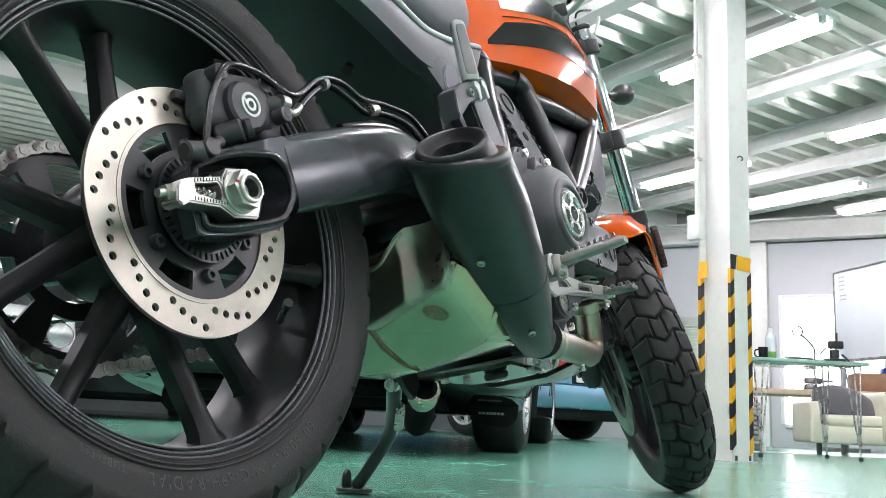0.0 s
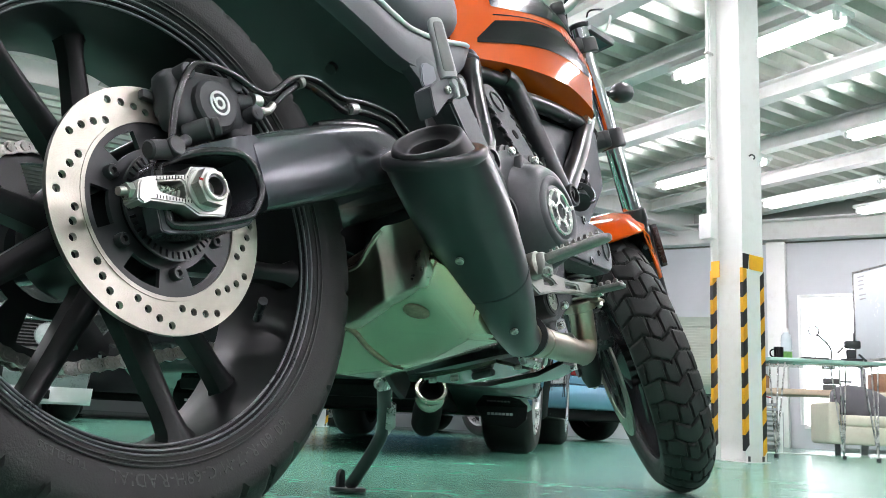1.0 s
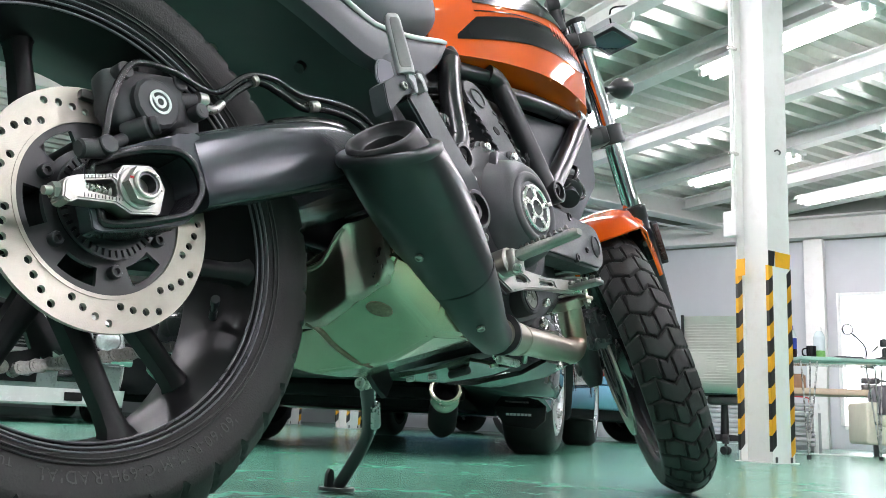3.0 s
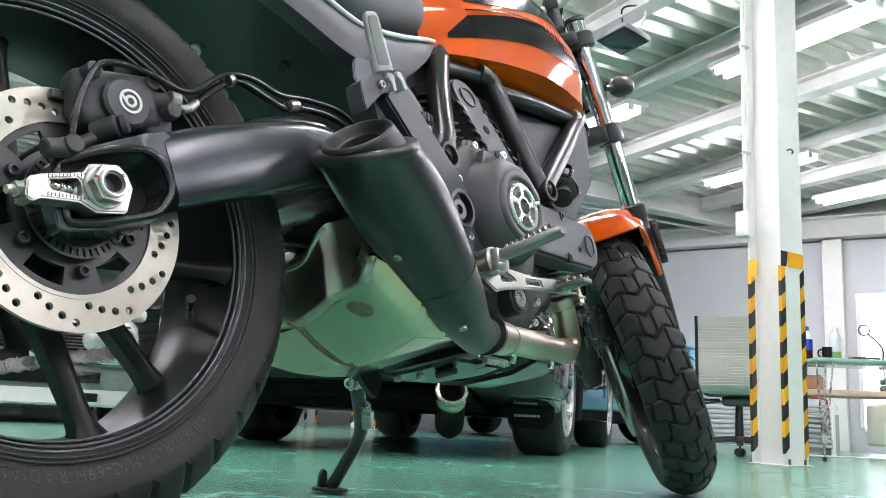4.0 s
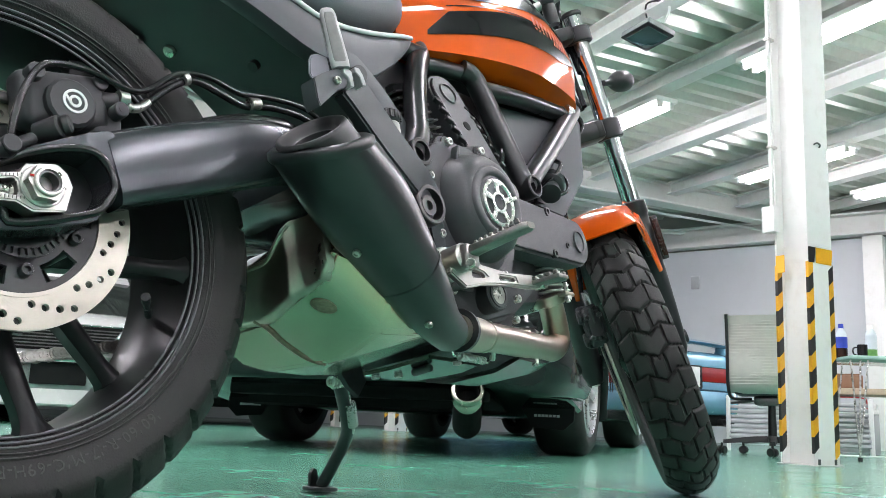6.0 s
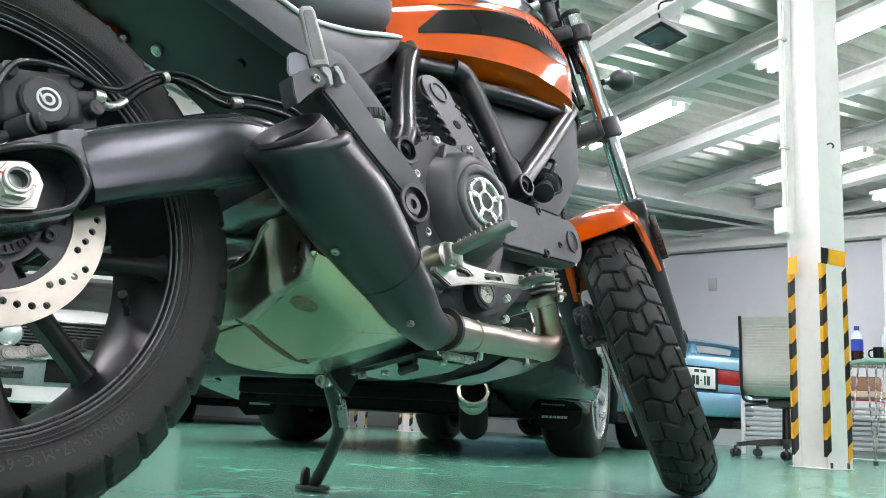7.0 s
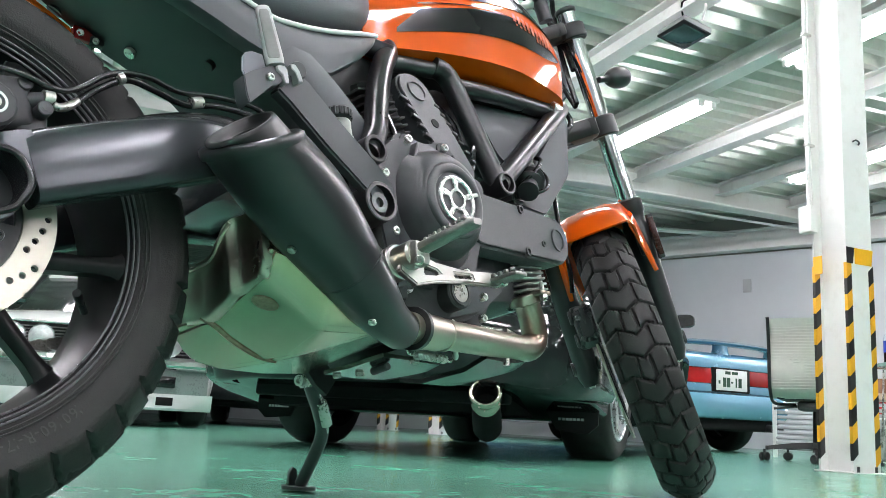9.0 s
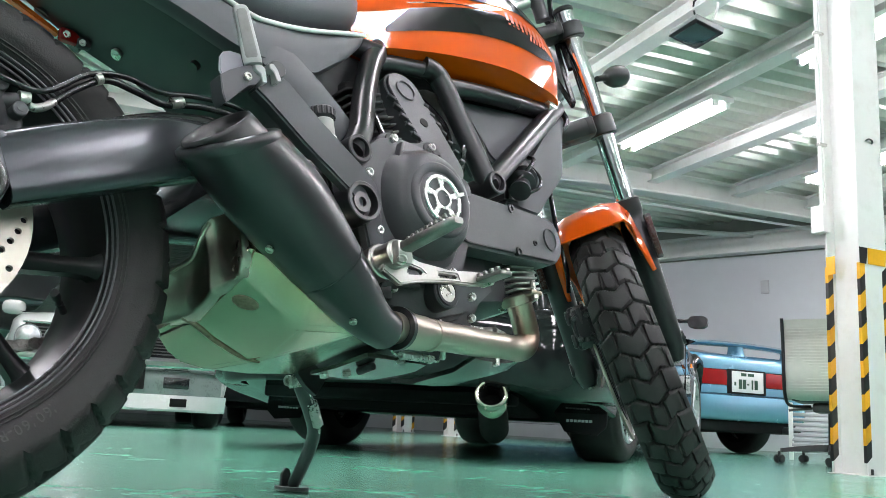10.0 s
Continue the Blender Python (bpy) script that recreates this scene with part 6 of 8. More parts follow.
hull(bm, [(0.215, 0.112, 0.381), (0.215, 0.126, 0.381), (0.212, 0.112, 0.389), (0.212, 0.126, 0.392), (0.10, 0.112, 0.432), (0.10, 0.126, 0.432), (0.10, 0.112, 0.442), (0.10, 0.126, 0.446)], 0.002)
part("tail_stripe", bm, M["orange"], ut, "orange tail edge")

bm = B()
box(bm, (0.030, 0.012, 0.022), (0.226, 0.108, 0.379), 0.004, m=Matrix.Identity(4))
clip = part("tail_clip", bm, M["lamp_red"], ut, "red plastic clip under the tail")
bm = B()
bolt(bm, (0.222, 0.104, 0.379), (-0.5, -0.8, -0.3), 0.0055, 0.005)
part("clip_bolt", bm, M["zinc"], clip)
bm = B()
box(bm, (0.020, 0.014, 0.014), (0.246, 0.104, 0.372), 0.004)
peg_clip = part("guard_clip", bm, M["black_plastic"], ut)
bm = B()
bolt(bm, (0.243, 0.098, 0.370), (-0.5, -0.8, -0.3), 0.0048, 0.005)
part("guard_bolt", bm, M["zinc"], peg_clip)

# -- passenger footrest and its bracket --
bm = B()
sec = lambda c, w, h, y: [(c[0] - h * 0.55, y - w, c[1] - h * 0.8), (c[0] + h * 0.55, y - w, c[1] + h * 0.8), (c[0] + h * 0.55, y + w, c[1] + h * 0.8), (c[0] - h * 0.55, y + w, c[1] - h * 0.8)]
bridge(bm, [sec((0.322, 0.182), 0.010, 0.018, -0.226), sec((0.350, 0.182), 0.010, 0.026, -0.218), sec((0.42, 0.150), 0.009, 0.026, -0.200), sec((0.506, 0.1155), 0.009, 0.026, -0.178), sec((0.536, 0.0995), 0.009, 0.029, -0.165), sec((0.554, 0.045), 0.009, 0.025, -0.155), sec((0.567, -0.025), 0.009, 0.022, -0.143)])
bmesh.ops.bevel(bm, geom=list(bm.edges), offset=0.003, segments=2, affect="EDGES", clamp_overlap=True)
br = part("footrest_bracket", bm, M["bracket_grey"], bike, "matt black passenger footrest hanger")
bm = B()
plate(bm, [[(0.2627, 0.1679), (0.2769, 0.1792), (0.3016, 0.1945), (0.3127, 0.1954), (0.3188, 0.1889), (0.3183, 0.1796), (0.3116, 0.1713), (0.3004, 0.1650), (0.2702, 0.1342), (0.2659, 0.1443)]], -0.240, -0.216)
bmesh.ops.bevel(bm, geom=[e for e in bm.edges if e.calc_face_angle(0) > 0.5], offset=0.0012, segments=2, affect="EDGES", clamp_overlap=True)
part("hinge", bm, M["bracket_grey"], br, smooth=40)
bm = B()
plate(bm, [[(0.2712, 0.2017), (0.2759, 0.2095), (0.2854, 0.2140), (0.2996, 0.2146), (0.3039, 0.1983), (0.2871, 0.1843), (0.2736, 0.1776), (0.2701, 0.1838)]], -0.226, -0.222)
bmesh.ops.bevel(bm, geom=[e for e in bm.edges if e.calc_face_angle(0) > 0.9], offset=0.0012, segments=2, affect="EDGES", clamp_overlap=True)
part("heel_fin", bm, M["fin_grey"], br, "grey plastic heel guard fin")
# the peg's broad face looks out and back
bm = B()
peg_a, peg_b = Vector((0.2907, -0.24, 0.266)), Vector((0.3067, -0.24, 0.1991))
peg_u, peg_w = Vector((0.82, -0.57, 0.1)), Vector((0.57, 0.82, 0.0))
bridge(bm, [oval(peg_a.lerp(peg_b, f), peg_u, peg_w, a, b, 20, 3) for f, a, b in ((-0.05, 0.0060, 0.0040), (-0.02, 0.0082, 0.0055), (0.05, 0.0095, 0.0062), (0.5, 0.0104, 0.0066), (0.95, 0.0112, 0.0070), (1.06, 0.0105, 0.0070))])
pg = part("passenger_footrest", bm, M["peg_grey"], bike, "light grey passenger footrest folded up", smooth=45)
bm = B()
bridge(bm, [oval(peg_a.lerp(peg_b, f) - peg_w * 0.0060, peg_u, peg_w, a, 0.0016, 16, 3) for f, a in ((0.06, 0.0046), (0.10, 0.0060), (0.5, 0.0068), (0.92, 0.0074), (0.97, 0.0060))])
part("rubber_insert", bm, M["insert_grey"], pg)
for outline in ([(0.3070, 0.1940), (0.3161, 0.1985), (0.3220, 0.1937), (0.3245, 0.1758), (0.3182, 0.1732), (0.3154, 0.1843), (0.3073, 0.1886)], [(0.3263, 0.2027), (0.3344, 0.2045), (0.3403, 0.1978), (0.3454, 0.1851), (0.3389, 0.1813), (0.3343, 0.1932), (0.3283, 0.1967)]):
    bm = B()
    plate(bm, [outline], -0.244, -0.226)
    bmesh.ops.bevel(bm, geom=[e for e in bm.edges if e.calc_face_angle(0) > 0.9], offset=0.001, segments=1, affect="EDGES", clamp_overlap=True)
    part("hinge_fork", bm, M["peg_grey"], pg)
bm = B()
rod(bm, (0.3461, -0.236, 0.2054), (0.3461, -0.214, 0.2054), 0.0115, n=20, bev=0.001)
part("hinge_knuckle", bm, M["black_matt"], pg)
bm = B()
bolt(bm, (0.2979, -0.241, 0.1754), OUT, 0.0052, 0.004)
part("hinge_bolt", bm, M["zinc"], pg)
# brake fluid pot behind the bracket
bm = B()
rod(bm, (0.468, -0.165, 0.168), (0.465, -0.165, 0.200), 0.0165, n=24, bev=0.002)
pot = part("fluid_reservoir", bm, M["milky"], bike, "translucent brake fluid pot with a black cap")
bm = B()
rod(bm, (0.465, -0.165, 0.200), (0.463, -0.165, 0.217), 0.0195, n=24, bev=0.003)
for k in range(18):
    a = 2 * math.pi * k / 18
    box(bm, (0.003, 0.003, 0.012), (0.4643 + 0.0195 * math.cos(a), -0.165 + 0.0195 * math.sin(a), 0.208), 0.0008, seg=1)
part("cap", bm, M["black_plastic"], pot)
bm = B()
rod(bm, (0.4685, -0.165, 0.174), (0.469, -0.165, 0.165), 0.0175, n=24)
part("level_band", bm, M["white_paint"], pot)
bm = B()
pipe(bm, [(0.464, -0.165, 0.166), (0.47, -0.16, 0.14), (0.50, -0.14, 0.08), (0.54, -0.13, 0.02)], 0.006, 10)
part("pot_hose", bm, M["black_gloss"], pot)

# -- rider's footrest and brake pedal --
bm = B()
bridge(bm, [oval((x, y, z), (1, 0, 0.05), (0, 0, 1), a, b, 14, 3.5) for x, y, z, a, b in ((0.556, -0.205, 0.016, 0.012, 0.010), (0.560, -0.22, 0.020, 0.0125, 0.0072), (0.568, -0.30, 0.0295, 0.0125, 0.0060), (0.569, -0.306, 0.030, 0.008, 0.0045))])
rp = part("rider_footrest", bm, M["alu_dull"], bike, "serrated aluminium rider footrest")
tooth = B()
bridge(tooth, [[(-0.003, 0.0, 0), (0.003, 0.0, 0), (0.003, 0.0055, 0), (-0.003, 0.0055, 0)], [(-0.0012, 0.001, 0.005), (0.0012, 0.001, 0.005), (0.0012, 0.0045, 0.005), (-0.0012, 0.0045, 0.005)]])
tooth = finish(tooth, 0)
tooth.materials.append(M["alu_dull"])
for k in range(9):
    for s in (-1, 1):
        part("tooth", tooth, None, rp, m=Matrix.Translation((0.5655 + s * 0.0095, -0.226 - 0.0088 * k, 0.0262 + 0.0011 * k)))
bm = B()
rod(bm, (0.556, -0.165, 0.012), (0.556, -0.205, 0.014), 0.020, n=22, bev=0.003)
rod(bm, (0.556, -0.150, 0.010), (0.556, -0.172, 0.012), 0.026, n=22, bev=0.002)
box(bm, (0.028, 0.022, 0.034), (0.557, -0.206, 0.012), 0.006)
part("footrest_knuckle", bm, M["alu"], rp)
bm = B()
bolt(bm, (0.556, -0.208, 0.004), (-0.6, -0.6, -0.4), 0.008, 0.012)
part("knuckle_bolt", bm, M["zinc"], rp)
bm = B()
tl = Matrix.Rotation(radians(-9), 4, "Z")
tp = Matrix.Translation((0.556, -0.19, 0)) @ tl @ Matrix.Translation((-0.556, 0.19, 0))
plate(bm, [[(0.538, -0.008), (0.545, 0.022), (0.57, 0.022), (0.60, 0.010), (0.65, 0.004), (0.70, 0.006), (0.715, 0.004), (0.715, -0.012), (0.69, -0.014), (0.65, -0.014), (0.60, -0.018), (0.565, -0.026)],
           [(0.580, 0.004), (0.600, -0.001), (0.606, -0.006), (0.600, -0.009), (0.578, -0.010)], [(0.63, -0.002), (0.662, -0.002), (0.664, -0.008), (0.63, -0.009)]], -0.192, -0.180, tp)
bmesh.ops.bevel(bm, geom=[e for e in bm.edges if e.calc_face_angle(0) > 0.9], offset=0.0022, segments=2, affect="EDGES", clamp_overlap=True)
bp = part("brake_pedal", bm, M["alu"], bike, "polished aluminium brake pedal", smooth=40)
bm = B()
box(bm, (0.026, 0.05, 0.007), (0.706, -0.236, -0.006), 0.002)
for k in range(4):
    for s in (-1, 1):
        box(bm, (0.006, 0.007, 0.006), (0.706 + s * 0.010, -0.218 - 0.012 * k, 0.0), 0.0012, seg=1)
part("pedal_pad", bm, M["alu_dull"], bp)
bm = B()
rod(bm, (0.714, -0.205, -0.004), (0.716, -0.222, -0.004), 0.009, n=14)
part("pad_screw", bm, M["zinc"], bp)

# -- steering: fork, front wheel, bars; turned to the left --
STEER = Matrix.Translation((1.266, 0, 0.40)) @ Matrix.Rotation(radians(-17.5), 4, "Y") @ Matrix.Rotation(radians(37), 4, "Z")
SPIN = Matrix.Translation((1.468, 0.022, -0.002)) @ Matrix.Rotation(radians(29.1), 4, "Z") @ Matrix.Rotation(radians(-12.0), 4, "X") @ Matrix.Rotation(radians(-20), 4, "Y")
front = part("front_wheel", rim_mesh(0.2365, 0.046), M["black_gloss"], bike, "gloss black cast front wheel", smooth=30, m=SPIN)
part("tyre", tyre_mesh(0.316, 0.116, 0.2355, tread_front, n=680, crown=0.036, power=2.3, k=48), M["rubber"], front, "black front tyre with chevron tread blocks", smooth=50)
spf = finish(spoke_mesh(0.05, 0.222, 0.026, 0.020, 0.026, 0.022, 0.0))
spf.materials.append(M["black_gloss"])
for k in range(10):
    part("spoke", spf, None, front, m=Matrix.Rotation(-radians(12 + 36 * k), 4, "Y"))
bm = B()
lathe(bm, [(0.012, -0.06), (0.03, -0.06), (0.04, -0.04), (0.055, -0.015), (0.055, 0.015), (0.06, 0.04), (0.012, 0.055)], 40)
part("hub", bm, M["black_gloss"], front)
loops = [circle(0.16, 120), circle(0.118, 90)]
for k in range(12):
    for i in range(4):
        a = radians(30 * k + 6.5 * i)
        r = 0.125 + 0.0095 * i
        loops.append(circle(0.0038, 8, (r * math.cos(a), r * math.sin(a))))
bm = B()
plate(bm, loops, 0.074, 0.079)
fd = part("front_disc", bm, M["disc_steel"], front, "drilled front brake disc", smooth=20)
bm = B()
loops = [circle(0.1185, 80), circle(0.05, 40)]
for k in range(6):
    a0, a1 = radians(60 * k + 8), radians(60 * k + 52)
    loops.append([(r * math.cos(a), r * math.sin(a)) for r, a in [(0.108, a0 + (a1 - a0) * i / 6) for i in range(7)] + [(0.066, a1 - (a1 - a0) * i / 6) for i in range(7)]])
plate(bm, loops, 0.072, 0.077)
part("disc_carrier", bm, M["black_satin"], fd, smooth=20)
fork = None
for s in (-1, 1):
    y = s * 0.098
    bm = B()
    rod(bm, (0.035, y, -0.12), (0.035, y, 0.34), 0.0205, n=24)
    leg = part("fork_tube", bm, M["chrome"], bike, "chromed fork tube", m=STEER)
    bm = B()
    bridge(bm, [oval((x, y, z), (1, 0, 0), (0, 1, 0), r, r, 24) for x, z, r in ((0.035, -0.105, 0.0235), (0.035, -0.109, 0.0295), (0.035, -0.137, 0.0300), (0.035, -0.141, 0.0270), (0.035, -0.162, 0.0265), (0.035, -0.167, 0.0300), (0.036, -0.22, 0.0290), (0.040, -0.35, 0.0265), (0.046, -0.40, 0.0265), (0.050, -0.45, 0.024), (0.051, -0.472, 0.016))])
    part("fork_slider", bm, M["black_satin"], leg, "black fork slider", smooth=50)
    bm = B()
    rod(bm, (0.055, y - 0.03, -0.428), (0.055, y + 0.03, -0.428), 0.016, n=20)
    part("axle_lug", bm, M["black_satin"], leg)
    bm = B()
    bolt(bm, (0.049, y - 0.001, -0.471), (0, 0, -1), 0.007, 0.006)
    part("drain_bolt", bm, M["zinc"], leg)
    bm = B()
    box(bm, (0.012, 0.015, 0.10), (0.012, y + s * 0.030, -0.20), 0.003)
    part("reflector_bracket", bm, M["black_plastic"], leg)
    bm = B()
    box(bm, (0.006, 0.012, 0.085), (0.003, y + s * 0.030, -0.20), 0.002)
    part("reflector", bm, M["reflector"], leg)
tc = None
for z, h in ((0.065, 0.045), (0.29, 0.035)):
    bm = B()
    box(bm, (0.07, 0.15, h), (0.01, 0, z), 0.012)
    for s in (-1, 1):
        rod(bm, (0.035, s * 0.098, z - h / 2), (0.035, s * 0.098, z + h / 2), 0.031, n=24, bev=0.003)
        box(bm, (0.05, 0.02, h * 0.9), (0.0, s * 0.07, z), 0.006)
    if tc is None:
        tc = part("triple_clamp", bm, M["black_satin"], bike, "black triple clamps", m=STEER)
    else:
        part("top_clamp", bm, M["black_satin"], tc)
bm = B()
rod(bm, (0, 0, 0.04), (0, 0, 0.31), 0.022, n=20)
part("steering_stem", bm, M["black_satin"], tc)
for s in (-1, 1):
    bm = B()
    rod(bm, (0.035, s * 0.098, 0.335), (0.035, s * 0.098, 0.347), 0.024, n=24, bev=0.003)
    part("fork_cap", bm, M["black_satin"], tc)
bm = B()
pipe(bm, [(-0.14, -0.40, 0.42), (-0.10, -0.32, 0.435), (-0.03, -0.16, 0.43), (-0.01, -0.06, 0.375), (-0.01, 0.06, 0.375), (-0.03, 0.16, 0.43), (-0.10, 0.32, 0.435), (-0.14, 0.40, 0.42)], 0.011, 14, 6)
hb = part("handlebar", bm, M["alu"], bike, "silver wide handlebar", m=STEER)
bm = B()
for s in (-1, 1):
    rod(bm, (-0.01, s * 0.045, 0.32), (-0.01, s * 0.045, 0.385), 0.016, n=18)
    box(bm, (0.04, 0.03, 0.03), (-0.01, s * 0.045, 0.38), 0.006)
pieces("bar_riser", bm, M["black_satin"], hb)
bm = B()
for s in (-1, 1):
    pipe(bm, [(-0.11, s * 0.335, 0.433), (-0.14, s * 0.40, 0.42)], 0.0165, 14, 2)
pieces("grip", bm, M["rubber"], hb)
bm = B()
for pts in ([(-0.02, 0.05, 0.42), (0.05, 0.02, 0.36), (0.04, -0.03, 0.22), (0.0, -0.05, 0.12)], [(-0.03, -0.10, 0.44), (0.05, -0.08, 0.38), (0.03, -0.06, 0.25), (-0.03, -0.05, 0.12)], [(0.0, 0.02, 0.42), (0.06, -0.03, 0.40), (0.05, -0.07, 0.30), (0.0, -0.07, 0.20)]):
    pipe(bm, pts, 0.006, 8, 5)
pieces("bar_cable", bm, M["black_gloss"], hb)
bm = B()
rod(bm, (-0.03, -0.10, 0.40), (-0.03, -0.10, 0.445), 0.022, n=20, bev=0.004)
part("master_cylinder", bm, M["black_satin"], hb)
bm = B()
skin(bm, [oval((x, 0, 0.24), (0, 1, 0), (0, 0, 1), r, r, 28) for x, r in ((0.06, 0.03), (0.08, 0.06), (0.11, 0.076), (0.14, 0.08), (0.155, 0.075))], 3)
hl = part("headlamp", bm, M["black_satin"], bike, "black round headlamp shell", m=STEER)
bm = B()
lathe(bm, [(0.0, 0.0), (0.05, -0.004), (0.082, -0.012)], 32, full=False, m=Matrix.Translation((0.165, 0, 0.24)) @ Matrix.Rotation(radians(90), 4, "Z"))
part("lens", bm, M["chrome"], hl)
# indicators
for s in (-1, 1):
    bm = B()
    skin(bm, [oval((0.05 + d * 0.55, s * (0.125 + d * 0.72), 0.173), (0.8, -s * 0.6, 0), (0, 0, 1), a, b, 18) for d, a, b in ((0.0, 0.007, 0.007), (0.026, 0.008, 0.008), (0.034, 0.016, 0.016), (0.058, 0.025, 0.025), (0.088, 0.022, 0.023), (0.102, 0.011, 0.011))], 3)
    part("indicator", bm, M["black_satin"], bike, "black stalk-mounted turn indicator", m=STEER)
bm = B()
secs = []
for k in range(15):
    a = radians(28 + 88 * k / 14)
    r = 0.336
    hw = 0.089 if 2 < k < 12 else 0.084
    drop = 0.058
    up = Vector((math.cos(a), 0, math.sin(a)))
    ring = []
    for f, d in ((-1.0, -drop), (-0.99, -0.022), (-0.86, 0.0), (-0.5, 0.011), (0.0, 0.014), (0.5, 0.011), (0.86, 0.0), (0.99, -0.022), (1.0, -drop)):
        if k in (0, 14):
            d = min(d, -0.004)
        ring.append(up * (r + d) + Vector((0, f * hw, 0)))
    secs.append(ring + [p - up * 0.004 - Vector((0, math.copysign(0.003, p.y) if abs(p.y) > 1e-4 else 0, 0)) for p in reversed(ring)])
skin(bm, secs, 2)
mg = part("front_mudguard", bm, M["orange"], bike, "glossy orange front mudguard", smooth=60, m=SPIN)
for s in (-1, 1):
    bm = B()
    legs = []
    for a0, a1, r, y in ((88, 116, 0.320, 0.0865), (92, 115.5, 0.290, 0.090), (98, 114, 0.250, 0.094), (103, 112, 0.210, 0.097), (105, 109, 0.182, 0.099)):
        q = [(r * math.cos(radians(a)), s * (y - turn), r * math.sin(radians(a))) for a, turn in ((a0, 0.0), (a0 * 0.3 + a1 * 0.7, 0.001), (a1, 0.060 * (r - 0.12)))]
        legs.append([q[0], (q[1][0], q[1][1] + s * 0.003, q[1][2]), q[2]] + [(x, yy - s * 0.004, z) for x, yy, z in reversed(q)])
    skin(bm, legs, 3)
    part("mudguard_leg", bm, M["orange"], mg, smooth=60)
    bm = B()
    box(bm, (0.03, 0.018, 0.05), (-0.035, s * 0.088, 0.235), 0.004)
    part("stay_bracket", bm, M["black_satin"], mg)
    bm = B()
    bolt(bm, (-0.055, s * 0.086, 0.25), (-1, 0, 0), 0.006)
    part("stay_bolt", bm, M["zinc"], mg)
# front caliper on the left slider
bm = B()
hull(bm, [(-0.080, 0.060, -0.300), (-0.080, 0.098, -0.306), (-0.040, 0.056, -0.292), (-0.040, 0.102, -0.296), (-0.088, 0.060, -0.370), (-0.088, 0.098, -0.366), (-0.048, 0.056, -0.392), (-0.048, 0.100, -0.386), (-0.030, 0.060, -0.340), (-0.030, 0.098, -0.340)], 0.007)
box(bm, (0.05, 0.022, 0.020), (-0.012, 0.088, -0.305), 0.006)
box(bm, (0.05, 0.022, 0.020), (-0.012, 0.088, -0.378), 0.006)
fc = part("front_caliper", bm, M["black_matt"], bike, "black four-piston front brake caliper", m=STEER)
cb = B()
bolt(cb, (0, 0, 0), (-1, 0, -0.15), 0.0058, 0.006)
cb = finish(cb)
cb.materials.append(M["dark_steel"])
for y, z in ((0.066, -0.318), (0.092, -0.318), (0.066, -0.362), (0.092, -0.362)):
    part("caliper_bolt", cb, None, fc, m=Matrix.Translation((-0.083, y, z)))
bm = B()
rod(bm, (-0.078, 0.079, -0.300), (-0.080, 0.079, -0.372), 0.005, n=10)
part("pad_pin", bm, M["dark_steel"], fc)
bm = B()
for z in (-0.315, -0.365):
    rod(bm, (-0.058, 0.10, z), (-0.058, 0.108, z), 0.015, n=18, bev=0.002)
pieces("piston_cap", bm, M["black_matt"], fc)
bm = B()
pipe(bm, [(-0.07, 0.085, -0.265), (-0.06, 0.075, -0.22), (-0.05, 0.07, -0.14), (-0.04, 0.05, 0.0), (-0.03, 0.04, 0.08)], 0.005, 8)
part("front_brake_hose", bm, M["black_gloss"], fc)

